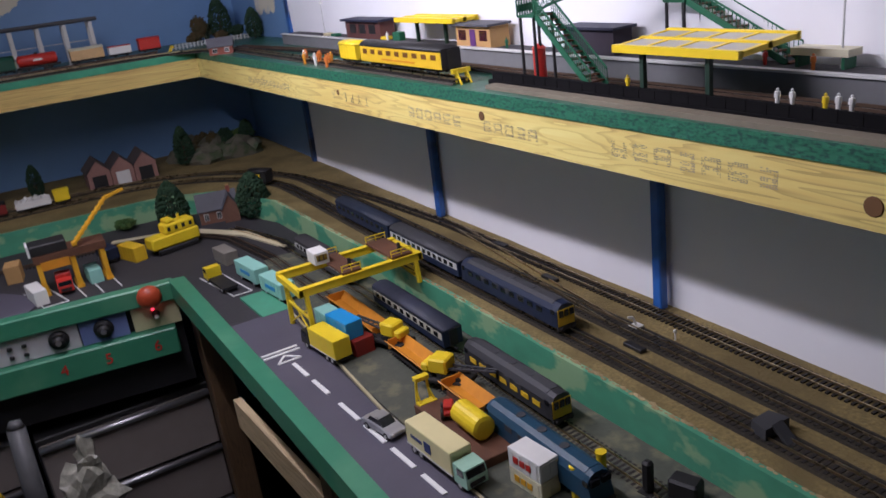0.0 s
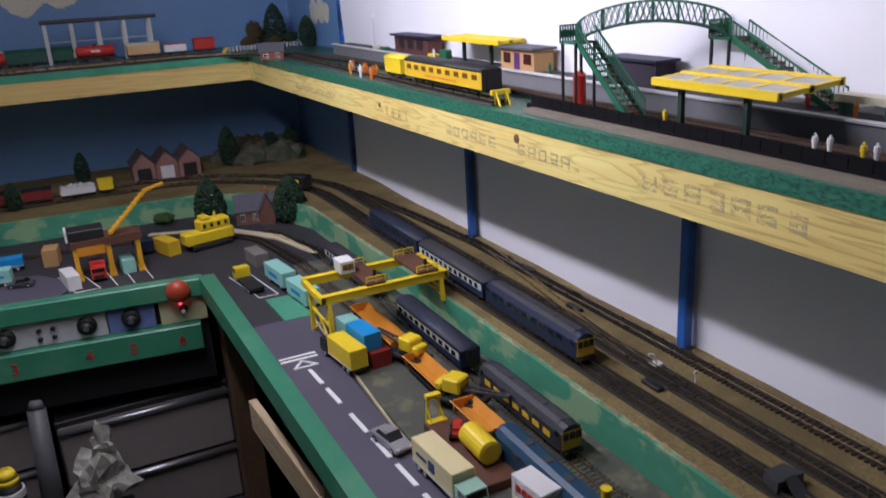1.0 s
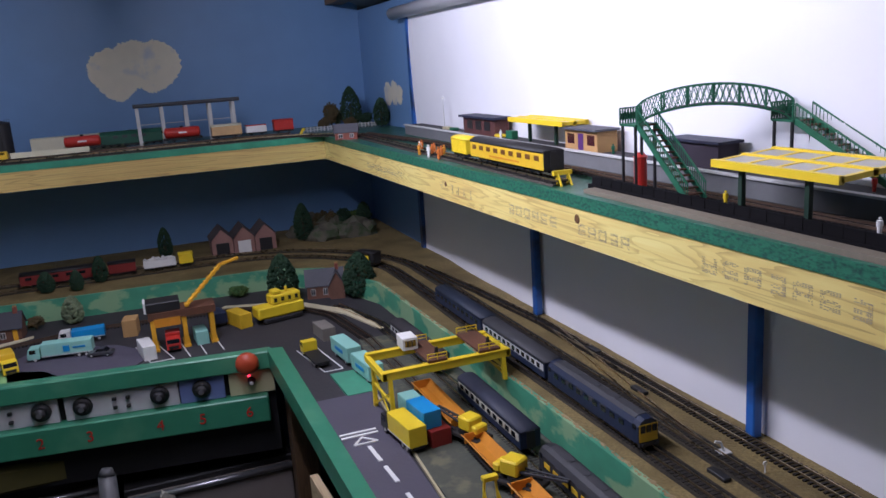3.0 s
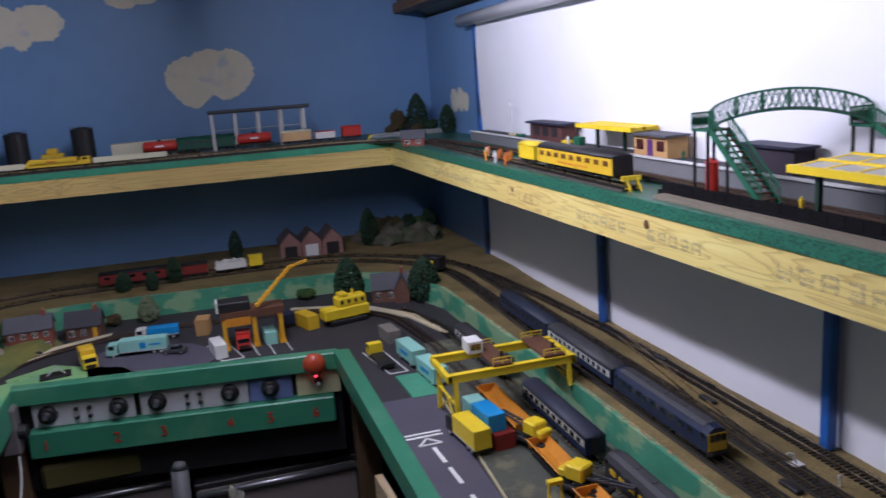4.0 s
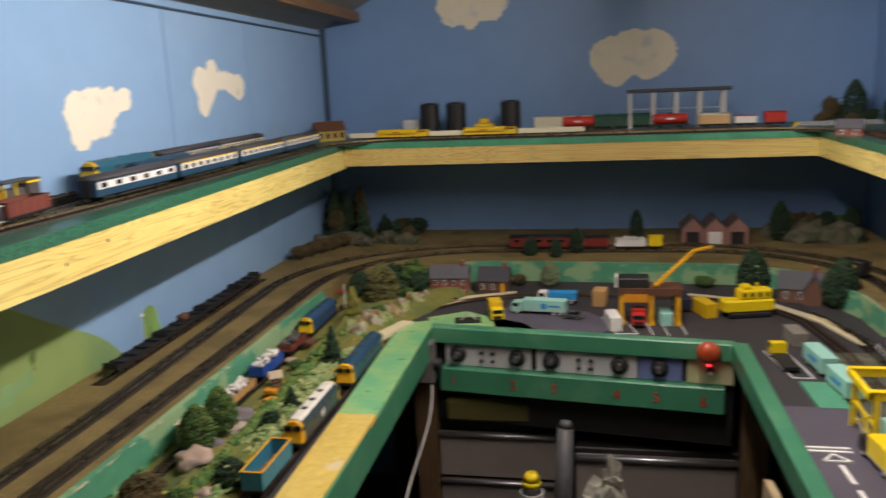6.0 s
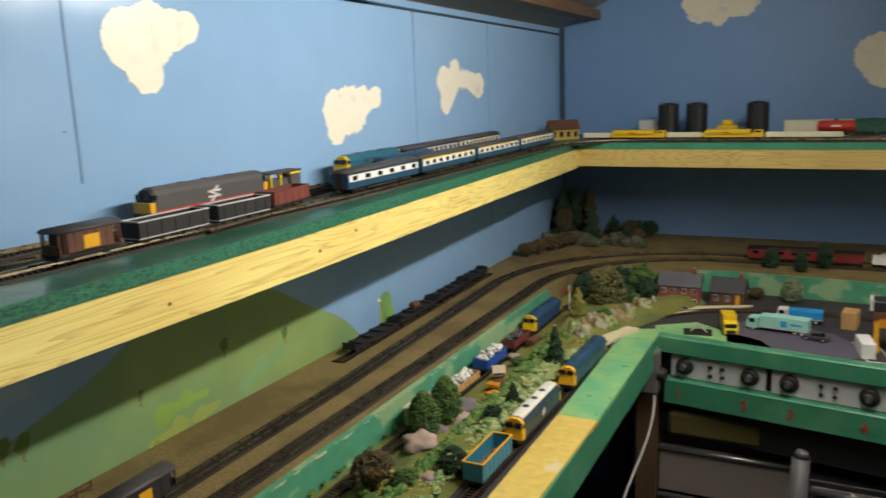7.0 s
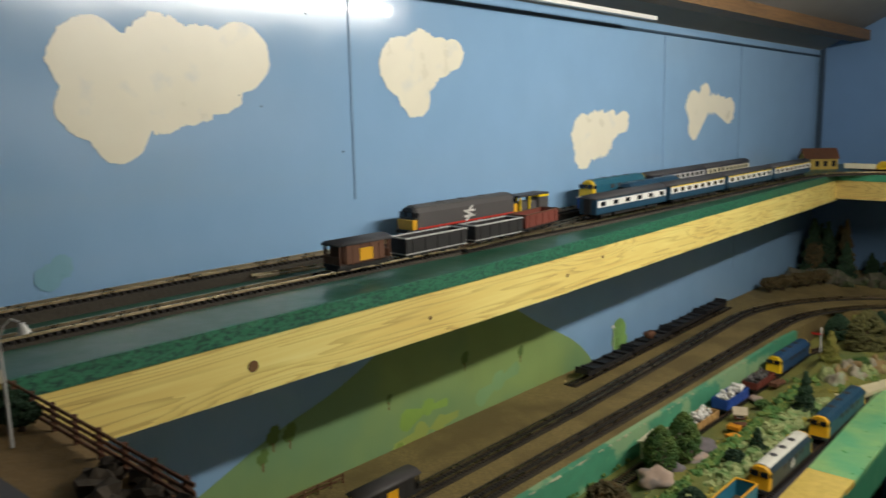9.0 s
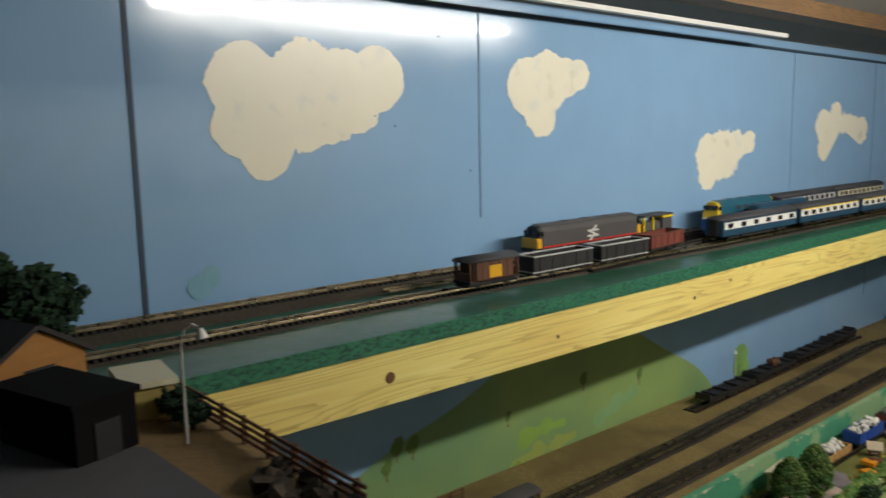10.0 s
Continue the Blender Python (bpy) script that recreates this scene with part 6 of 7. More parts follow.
solo("pillar_box", rod(rod(start(), (0, 0, 0), (0, 0, 0.028), 0.006, 0.006, 14), (0, 0, 0.028), (0, 0, 0.032), 0.007, 0.003, 14), RED, "red cylindrical pillar box under the stairs", "pillar box", m=at(0.738, 0.985, S + 0.009) @ Matrix.Scale(1.5, 4))
tb = thing("platform_trolley", "cream trolley bench on the far platform", "bench", at(0.85, 0.62, S + 0.026))
part("top", box(start(), -0.012, 0.012, -0.035, 0.035, 0.014, 0.022), CREAM, tb)
for y in (-0.028, 0.028):
    part("leg", box(start(), -0.01, 0.01, y - 0.002, y + 0.002, 0, 0.014), BRIDGEGREEN, tb)

# footbridge: two stair towers and an arched lattice span
fb = thing("footbridge", "dark green lattice footbridge with two stairs", "footbridge")
A, B = Vector((0.722, 0.965, 0)), Vector((0.862, 0.835, 0))   # near and far landings
ZD = S + 0.098


def lattice(name, a, b, h, n, arch=0.0, w=0.0016):
    """A crossed-bar parapet from a to b."""
    n *= 2
    w *= 0.75
    bm = start()
    pts = []
    for i in range(n + 1):
        f = i / n
        p = a + (b - a) * f
        pts.append(p + Vector((0, 0, arch * math.sin(math.pi * f) ** 0.6)))
    up = Vector((0, 0, h))
    for p, q in zip(pts, pts[1:]):
        beam(bm, p, q, w * 1.6)
        beam(bm, p + up, q + up, w * 1.6)
        m1, m2 = (p + q) / 2, (p + q) / 2 + up
        beam(bm, p, q + up, w * 0.7)
        beam(bm, q, p + up, w * 0.7)
    for i in range(0, n + 1, max(1, n // 5)):
        beam(bm, pts[i], pts[i] + up, w * 1.5)
    part(name, bm, BRIDGEGREEN, fb)


side = (B - A).normalized().cross(Vector((0, 0, 1))) * 0.013
for s in (-1, 1):
    lattice("lattice_side", A + side * s + Vector((0, 0, ZD)), B + side * s + Vector((0, 0, ZD)), 0.025, 12, 0.024)
bm = start()
for i in range(16):
    f0, f1 = i / 16, (i + 1) / 16
    p, q = A + (B - A) * f0, A + (B - A) * f1
    beam(bm, p + Vector((0, 0, ZD + 0.024 * max(0.0, math.sin(math.pi * f0)) ** 0.6)), q + Vector((0, 0, ZD + 0.024 * max(0.0, math.sin(math.pi * f1)) ** 0.6)), 0.026, 0.003)
part("deck", bm, BLACK, fb)
for L0, run in ((A, 0.122), (B, 0.168)):
    part("landing", cbox(start(), L0.x, L0.y, ZD, 0.034, 0.036, 0.003), BRIDGEGREEN, fb)
    for dx in (-0.015, 0.015):
        for dy in (-0.015, 0.015):
            part("column", rod(start(), (L0.x + dx, L0.y + dy, S + 0.008), (L0.x + dx, L0.y + dy, ZD), 0.0022, 0.0022, 8), BLACK, fb)
    lattice("landing_rail", L0 + Vector((-0.017, 0.018, ZD)), L0 + Vector((0.017, 0.018, ZD)), 0.022, 4)
    foot = L0 + Vector((0.0, -run, S + (0.011 if L0 is A else 0.028)))
    top = L0 + Vector((0.0, -0.018, ZD))
    bm = start()
    for k in range(14):
        p = top + (foot - top) * (k / 13)
        cbox(bm, p.x, p.y, p.z, 0.026, 0.008, 0.0018)
    part("stair_treads", bm, RUST, fb)
    for dx in (-0.0135, 0.0135):
        d = Vector((dx, 0, 0))
        part("stringer", beam(start(), top + d, foot + d, 0.002, 0.008), BRIDGEGREEN, fb)
        bm = start()
        up = Vector((0, 0, 0.021))
        beam(bm, top + d + up, foot + d + up, 0.002)
        for k in range(26):
            p = top + (foot - top) * (k / 25) + d
            beam(bm, p, p + up, 0.0009)
        part("handrail", bm, BRIDGEGREEN, fb)
# ---- outer line, east ----
def on_line(x, y, z, rz=90):
    return at(x, y, z + 0.003, rz)


dm = diesel(on_line(0.70, 1.05, T, -90), 0.265, "navy blue railcar with a yellow cab front", NAVY, YELLOW, ROOFGREY, flat_nose=True, cabs=1)
windows(dm, 0.265, 0.0355, 0.029, 0.008, [-0.10 + 0.024 * i for i in range(9)], 0.013)
coach(on_line(0.70, 1.322, T), 0.262, "navy and white trailer coach with a grey roof", NAVY, PALEGREY, ROOFGREY, gaps=12)
coach(on_line(0.703, 1.60, T), 0.262, "plain navy blue coach in shadow", NAVY, NAVY, mat("navy_roof", (0.02, 0.028, 0.05), 0.6), gaps=10)
van(on_line(0.66, 2.20, T, 125), 0.06, "small yellow-ended works wagon on the curve", BLACK, BLACK, band=LEMON)
sig = thing("ground_signal", "small white ground signal between the tracks", "signal", at(0.79, 0.868, T))
part("base", box(start(), -0.008, 0.008, -0.008, 0.008, 0, 0.003), WHITE, sig)
part("arm", beam(beam(start(), (0, 0, 0.003), (-0.004, 0.002, 0.016), 0.003), (-0.004, 0.002, 0.016), (-0.012, 0.004, 0.018), 0.003), WHITE, sig)
sig = thing("ground_signal", "tiny white signal post beside the track", "signal", at(0.80, 0.80, T))
part("post", rod(start(), (0, 0, 0), (0, 0, 0.013), 0.001, n=6), WHITE, sig)
part("disc", rod(start(), (0, -0.001, 0.014), (0, 0.001, 0.014), 0.003, n=10), WHITE, sig)
bs = thing("buffer_stop", "dark grey sleeper-built buffer stop", "buffer stop", at(0.715, 0.575, T))
part("block", prism(start(), [(-0.02, -0.012), (0.02, -0.012), (0.015, 0.012), (-0.015, 0.012)], 0, 0.016), mat("dark_steel", (0.05, 0.05, 0.055), 0.6), bs)
part("ramp", beam(start(), (0, -0.01, 0.016), (0, -0.032, 0.0), 0.016, 0.004), mat("dark_steel", (0.05, 0.05, 0.055), 0.6), bs)
for y, x in ((1.10, 0.81), (0.82, 0.742), (1.30, 0.845)):
    solo("point_motor", box(start(), x - 0.006, x + 0.006, y - 0.018, y + 0.018, T, T + 0.006, 0.001), BLACK, "black point motor box beside the track", "box", group="point motors")

# ---- goods yard, east ----
coach(on_line(0.592, 1.20, Y), 0.255, "blue and cream coach with a navy roof", NAVY, mat("worn_cream_band", (0.52, 0.50, 0.40), 0.5), mat("navy_roof_matt", (0.03, 0.035, 0.06), 0.6), gaps=10)
coach(on_line(0.586, 1.58, Y, 92), 0.255, "grey-roofed coach with a pale side", mat("dark_olive_side", (0.05, 0.05, 0.05), 0.6), PALEGREY, mat("warm_dark_roof", (0.05, 0.045, 0.05), 0.7), gaps=12)
rc = diesel(on_line(0.592, 0.905, Y, -90), 0.215, "black railcar with yellow-framed windows and cab", mat("charcoal_side", (0.03, 0.03, 0.035), 0.5), YELLOW, ROOFGREY, flat_nose=True, cabs=1)
windows(rc, 0.215, 0.0355, 0.024, 0.008, [-0.08 + 0.026 * i for i in range(7)], 0.017, glass=YELLOW)
diesel(on_line(0.522, 0.745, Y, -90), 0.215, "dark rail blue locomotive without nose markings", RAILBLUE, RAILBLUE, RAILBLUE)
chute_wagon(on_line(0.522, 1.285, Y), 0.20, "orange trough wagon with a yellow crane arm", ORANGE)
chute_wagon(on_line(0.522, 1.075, Y), 0.13, "orange trough wagon with a high end", ORANGE)
chute_wagon(on_line(0.522, 0.915, Y), 0.11, "orange trough wagon beside a blue locomotive", ORANGE)


def rail_crane(m, label, col, jib):
    c = thing("rail_crane", label, "crane", m)
    part("frame", box(start(), -0.03, 0.03, -0.014, 0.014, 0.009, 0.014, 0.001), UNDER, c)
    part("turntable", rod(start(), (0, 0, 0.014), (0, 0, 0.019), 0.012, n=16), UNDER, c)
    part("cab", box(start(), -0.016, 0.006, -0.011, 0.011, 0.019, 0.036, 0.002), col, c)
    part("counterweight", box(start(), -0.026, -0.016, -0.010, 0.010, 0.019, 0.029, 0.002), col, c)
    a, b = Vector((0.006, 0, 0.024)), Vector(jib)
    bm = start()
    for s in (-0.005, 0.005):
        beam(bm, a + Vector((0, s, 0)), b + Vector((0, s * 0.4, 0)), 0.0022)
    for k in range(6):
        p = a + (b - a) * (k / 6)
        q = a + (b - a) * ((k + 1) / 6)
        beam(bm, p + Vector((0, -0.005 + 0.003 * k / 6, 0)), q + Vector((0, 0.005 - 0.003 * k / 6, 0)), 0.0012)
    part("jib", bm, col if jib[2] > 0.03 else ROOFGREY, c)
    part("hook_line", rod(start(), b, b - Vector((0, 0, 0.012)), 0.0005, n=5), BLACK, c)
    for x in (-0.018, 0.018):
        bogie(c, x, 1, 0.0)
    return c


rail_crane(on_line(0.525, 1.165, Y, 110) @ Matrix.Scale(1.35, 4), "yellow and black breakdown crane on the track", LEMON, (0.055, 0.0, 0.03))
rail_crane(on_line(0.530, 0.99, Y, -60) @ Matrix.Scale(1.4, 4), "yellow rail crane with a grey lattice jib", LEMON, (0.06, 0.0, 0.028))

# gantry crane that straddles the sidings
gc = thing("gantry_crane", "yellow gantry crane straddling yard tracks", "crane")
x0, x1, ya, yb, zt = 0.430, 0.640, 1.268, 1.372, Y + 0.100
for y in (ya, yb):
    part("main_girder", beam(start(), (x0 - 0.012, y, zt), (x1 + 0.012, y, zt), 0.008, 0.013), LEMON, gc)
    g = part("flange", beam(start(), (x0 - 0.012, y, zt + 0.0075), (x1 + 0.012, y, zt + 0.0075), 0.012, 0.002), LEMON, gc)
for x in (x0 - 0.010, x1 + 0.010):
    part("end_girder", beam(start(), (x, ya - 0.004, zt), (x, yb + 0.004, zt), 0.008, 0.011), LEMON, gc)
for x in (x0, x1):
    base = Y if x < 0.6 else T
    for y, dy in ((ya, -0.006), (yb, 0.006)):
        part("leg", beam(start(), (x, y + dy, base), (x, y, zt - 0.006), 0.008, 0.007), LEMON, gc)
    part("leg_brace", beam(beam(start(), (x, ya - 0.006, base + 0.008), (x, yb, zt - 0.03), 0.0025), (x, yb + 0.006, base + 0.008), (x, ya, zt - 0.03), 0.0025), LEMON, gc)
    part("cross_tie", beam(start(), (x, ya - 0.003, (base + zt) / 2), (x, yb + 0.003, (base + zt) / 2), 0.004), LEMON, gc)
    if x < 0.6:
        part("travel_wheel", rod(start(), (x - 0.004, ya, Y + 0.008), (x + 0.004, ya, Y + 0.008), 0.008, n=14), BLACK, gc)
for xa, xb in ((0.50, 0.535), (0.595, 0.635)):
    t = part("trolley", box(start(), xa, xb, ya - 0.002, yb + 0.002, zt + 0.009, zt + 0.013), RUST, gc, "brown hoist trolley")
    for y in (ya, yb):
        part("guard_rail", beam(beam(start(), (xa, y, zt + 0.024), (xb, y, zt + 0.024), 0.0016), (xa, y, zt + 0.018), (xb, y, zt + 0.018), 0.0012), LEMON, t)
        for x in (xa, (xa + xb) / 2, xb):
            part("guard_post", beam(start(), (x, y, zt + 0.013), (x, y, zt + 0.025), 0.0014), LEMON, t)
    part("winch", rod(start(), ((xa + xb) / 2 + 0.006, ya + 0.02, zt + 0.013), ((xa + xb) / 2 + 0.006, ya + 0.02, zt + 0.028), 0.004, 0.003, 8), BLACK, t)
cb = part("cabin", box(start(), 0.478, 0.506, 1.335, 1.372, zt + 0.013, zt + 0.036, 0.001), WHITE, gc, "white operator cabin")
part("cabin_window", box(start(), 0.482, 0.502, 1.3342, 1.3352, zt + 0.020, zt + 0.031), mat("amber_glazing", (0.25, 0.17, 0.03), 0.25), cb)
for x in (0.487, 0.495):
    part("glazing_bar", box(start(), x - 0.0008, x + 0.0008, 1.3334, 1.3342, zt + 0.020, zt + 0.031), BLACK, cb)

container(at(0.445, 1.65, Y + 0.010, 97), 0.10, "pale aqua container on a trailer", AQUA, group="aqua containers", marks=SKYCONT)
container(at(0.457, 1.525, Y + 0.010, 97), 0.095, "pale aqua container on a trailer in the yard", AQUA, group="aqua containers", marks=SKYCONT)
for y in (1.65, 1.525):
    tr = thing("trailer_chassis", "black two-axle trailer chassis under a container", "trailer", at(0.445 if y > 1.6 else 0.457, y, Y, 97), "trailers")
    part("frame", box(start(), -0.046, 0.046, -0.012, 0.012, 0.0068, 0.0098), BLACK, tr)
    wheels(tr, (-0.03, 0.03), 0.028, 0.0062)
container(at(0.437, 1.825, Y, 97), 0.07, "grey-brown container at the yard end", mat("grey_brown_box", (0.22, 0.20, 0.17), 0.6), 0.03)
container(at(0.482, 1.305, Y, 94), 0.085, "aqua container below the gantry crane", AQUA, 0.033, group="aqua containers")
container(at(0.478, 1.205, Y, 97), 0.066, "dark red container standing in the yard", mat("container_red", (0.30, 0.028, 0.02), 0.5), 0.031, 0.036)
container(at(0.468, 1.215, Y + 0.0316, 97), 0.066, "bright blue container stacked on a red one", SKYCONT, 0.030)
lorry(at(0.434, 1.205, Y + 0.004, 97), "bright yellow box lorry parked by the containers", BLACK, LEMON, 0.085, 0.034)
lorry(at(0.384, 1.665, Y, 95), "flatbed lorry with a yellow cab", LEMON, None, 0.085)
lorry(at(0.425, 0.835, Y + 0.004, -86), "cream box lorry with a mint green cab", mat("mint_cab", (0.35, 0.58, 0.44), 0.45), mat("buff_cream_box", (0.70, 0.62, 0.32), 0.5, vary=0.06), 0.102, 0.034, mat("dark_blue_ink", (0.03, 0.05, 0.16), 0.6))
sv = car(at(0.402, 0.948, Y + 0.004, -80) @ Matrix.Scale(1.2, 4), "silver model convertible driving on the road", mat("silver_car", (0.48, 0.48, 0.50), 0.3, 0.6, vary=0.08))
dk = thing("loading_dock", "rust brown loading dock with tank and machinery", "dock", at(0.482, 0.87, Y))
part("base", box(start(), -0.03, 0.026, -0.085, 0.08, 0, 0.016, 0.001), RUST, dk)
part("rim", box(start(), -0.03, -0.027, -0.085, 0.08, 0.016, 0.022), RUST, dk)
part("back_rim", box(start(), 0.023, 0.026, -0.085, 0.08, 0.016, 0.024), RUST, dk)
bm = start()
n = 20
for (ya_, ra), (yb_, rb) in zip(((-0.052, 0.012), (-0.050, 0.0165), (0.006, 0.0165), (0.008, 0.012)), ((-0.050, 0.0165), (0.006, 0.0165), (0.008, 0.012), (0.009, 0.002))):
    rod(bm, (0.003, ya_, 0.0345), (0.003, yb_, 0.0345), ra, rb, n)
solo("oil_drum", bm, LEMON, "yellow cylindrical tank lying on a rust dock", "tank", m=at(0.482, 0.87, Y))
tr = thing("red_tractor", "red model tractor on the loading dock", "tractor", at(0.482, 0.905, Y + 0.0165, 60))
part("body", box(start(), -0.018, 0.018, -0.007, 0.007, 0.006, 0.014, 0.002), RED, tr)
part("seat", box(start(), -0.014, -0.002, -0.006, 0.006, 0.014, 0.020, 0.001), RED, tr)
for x, r in ((-0.011, 0.008), (0.013, 0.0055)):
    for s in (-1, 1):
        part("wheel", rod(start(), (x, s * 0.008, r), (x, s * 0.011, r), r, n=14), BLACK, tr)
hs = thing("hand_crane", "small yellow hand crane at the dock", "crane", at(0.475, 0.965, Y))
for s in (-1, 1):
    part("leg", beam(start(), (s * 0.012, 0, 0.0), (s * 0.008, 0, 0.05), 0.003), LEMON, hs)
    part("brace", beam(start(), (s * 0.011, -0.012, 0.016), (s * 0.009, 0.0, 0.034), 0.002), LEMON, hs)
part("head", box(start(), -0.011, 0.011, -0.005, 0.005, 0.047, 0.053), LEMON, hs)
part("step", box(start(), -0.014, 0.014, -0.016, -0.004, 0.014, 0.017), LEMON, hs)
c1 = container(at(0.490, 0.722, Y, -84), 0.056, "cream container with unreadable orange lettering", CREAM, 0.025, 0.030)
c2 = container(at(0.490, 0.722, Y + 0.0254, -84), 0.056, "white container with plain red emblem bars", WHITE, 0.026, 0.030)
for cc, col in ((c1, ORANGEY), (c2, RED)):
    for k in range(3):
        for s in (-1, 1):
            part("emblem_bar", box(start(), -0.014 + 0.011 * k - 0.004, -0.014 + 0.011 * k + 0.004, s * 0.0154 - 0.0007, s * 0.0154 + 0.0007, 0.009, 0.017), col, cc, "plain coloured emblem bar")
for x, y, h in ((0.512, 0.672, 0.045), (0.565, 0.69, 0.030)):
    b = thing("yellow_bollard", "ribbed yellow post beside the track", "post", at(x, y, Y), "yellow posts")
    part("post", rod(start(), (0, 0, 0), (0, 0, h), 0.006, n=12), LEMON, b)
    part("collar", rod(start(), (0, 0, h), (0, 0, h + 0.003), 0.007, n=12), LEMON, b)
for i, (x, y, sx, sy, h) in enumerate(((0.545, 0.60, 0.04, 0.024, 0.02), (0.582, 0.63, 0.012, 0.012, 0.045), (0.605, 0.595, 0.024, 0.035, 0.03))):
    m_ = thing("grey_machine", "dark grey model machine near the track end", "machine", at(x, y, Y, 10 * i), "grey machines")
    part("body", box(start(), -sx / 2, sx / 2, -sy / 2, sy / 2, 0.004, h, 0.003), BLACK, m_)
    part("base", box(start(), -sx / 2 - 0.003, sx / 2 + 0.003, -sy / 2 - 0.003, sy / 2 + 0.003, 0, 0.004), BLACK, m_)
solo("tyre_heap", lump(lump(start(), (0.43, 1.275, Y + 0.011), 0.014, 3, (1, 1.4, 0.8), 0.4, 2), (0.44, 1.30, Y + 0.009), 0.011, 5, (1, 1, 0.8), 0.4, 2), BLACK, "black heap of scrap under the crane leg", "heap")

# ---- far yard ----
gh = thing("goods_hoist", "brown container hoist on three yellow legs", "hoist", at(0.135, 1.935, Y))
for x in (-0.07, 0.0, 0.062):
    part("leg", box(start(), x - 0.005, x + 0.005, -0.005, 0.005, 0, 0.075), ORANGEY, gh)
    part("leg", box(start(), x - 0.005, x + 0.005, 0.045, 0.055, 0, 0.075), ORANGEY, gh)
    part("foot", box(start(), x - 0.008, x + 0.008, -0.008, 0.058, 0, 0.006), ORANGEY, gh)
part("bridge", box(start(), -0.078, 0.072, -0.008, 0.058, 0.075, 0.092), RUST, gh)
part("deck_house", box(start(), -0.08, -0.005, -0.004, 0.05, 0.0921, 0.115, 0.002), BLACK, gh)
part("white_end", box(start(), -0.085, -0.0801, 0.0, 0.045, 0.0921, 0.117), WHITE, gh)
part("cross_panel", box(start(), -0.066, -0.008, -0.009, -0.0081, 0.058, 0.078), ORANGE, gh)
bm = start()
for s in (-0.006, 0.006):
    beam(bm, (0.01, s, 0.10), (0.10, s * 0.7 + 0.05, 0.172), 0.005)
    beam(bm, (0.10, s * 0.7 + 0.05, 0.172), (0.145, s * 0.5 + 0.07, 0.178), 0.005)
for k in range(9):
    f = k / 9
    p = Vector((0.01 + 0.09 * f, 0.05 * f, 0.10 + 0.072 * f))
    q = Vector((0.01 + 0.09 * (f + 0.11), 0.05 * (f + 0.11), 0.10 + 0.072 * (f + 0.11)))
    beam(bm, p + Vector((0, -0.006, 0)), q + Vector((0, 0.005, 0)), 0.0025)
    cbox(bm, p.x, p.y, p.z, 0.010, 0.012, 0.007)
part("jib", bm, ORANGEY, gh, "yellow lattice jib")
container(at(0.045, 1.915, Y, 100), 0.075, "white container standing on a parking bay", WHITE, 0.033, 0.028)
lorry(at(0.105, 1.945, Y, -92), "small red lorry with a blue screen under the hoist", RED, RED, 0.03, 0.03)
container(at(0.168, 1.955, Y, 94), 0.06, "aqua container under the goods hoist", AQUA, 0.032, 0.028)
container(at(0.268, 2.03, Y, 110), 0.075, "yellow container standing by the curved track", YELLOW, 0.036, 0.032)
lorry(at(0.22, 2.06, Y, 100), "dark blue lorry behind the hoist", NAVY, NAVY, 0.05, 0.026)
ex = thing("yellow_loader", "bright yellow tracked loader near the curve", "loader", at(0.365, 2.02, Y, 14) @ Matrix.Scale(1.25, 4))
for s in (-1, 1):
    part("crawler_track", box(start(), -0.04, 0.045, s * 0.013 - 0.005, s * 0.013 + 0.005, 0, 0.0118, 0.003), BLACK, ex)
part("body", box(start(), -0.05, 0.05, -0.017, 0.017, 0.012, 0.036, 0.003), LEMON, ex)
part("engine_housing", box(start(), -0.018, 0.045, -0.015, 0.015, 0.036, 0.056, 0.003), LEMON, ex)
for x in (-0.01, 0.005, 0.02, 0.035):
    part("louvre", box(start(), x - 0.003, x + 0.003, -0.0156, 0.0156, 0.042, 0.050), BLACK, ex)
part("exhaust", rod(start(), (0.02, 0, 0.056), (0.02, 0, 0.066), 0.003, n=8), LEMON, ex)
part("cab", box(start(), -0.012, 0.006, -0.012, 0.012, 0.0561, 0.064, 0.002), LEMON, ex)
container(at(0.013, 2.11, Y, 82), 0.05, "tan wooden crate at the yard back", TAN, 0.042, 0.034)
lorry(at(-0.085, 2.115, Y, 178), "white flat lorry carrying a blue load", WHITE, SKYCONT, 0.075, 0.022)
lorry(at(-0.125, 2.01, Y, 172), "pale aqua articulated lorry with a blue emblem", AQUA, AQUA, 0.11, 0.030, SKYCONT)
lorry(at(-0.25, 1.985, Y, -75), "yellow tipper lorry on the yard road", LEMON, YELLOW, 0.05, 0.034)
car(at(-0.055, 1.968, Y + 0.003, 165), "dark grey model car on the yard road", mat("grey_car", (0.10, 0.10, 0.11), 0.3, 0.4))
sc = thing("scrap_heap", "black scrap metal heap lying on the lawn", "scrap", at(-0.31, 1.935, Y + 0.0032, 10))
part("plate", box(start(), -0.035, 0.03, -0.022, 0.022, 0, 0.003), BLACK, sc)
part("bent_bar", beam(beam(start(), (-0.02, 0, 0.003), (0.0, 0.004, 0.02), 0.003), (0.0, 0.004, 0.02), (0.018, -0.006, 0.004), 0.003), PALEGREY, sc)
house(at(-0.405, 2.20, Y, 2), 0.105, 0.06, 0.055, 0.028, "red brick cottage with white windows and grey roof", BRICK, SLATE, 4, 2, 1)
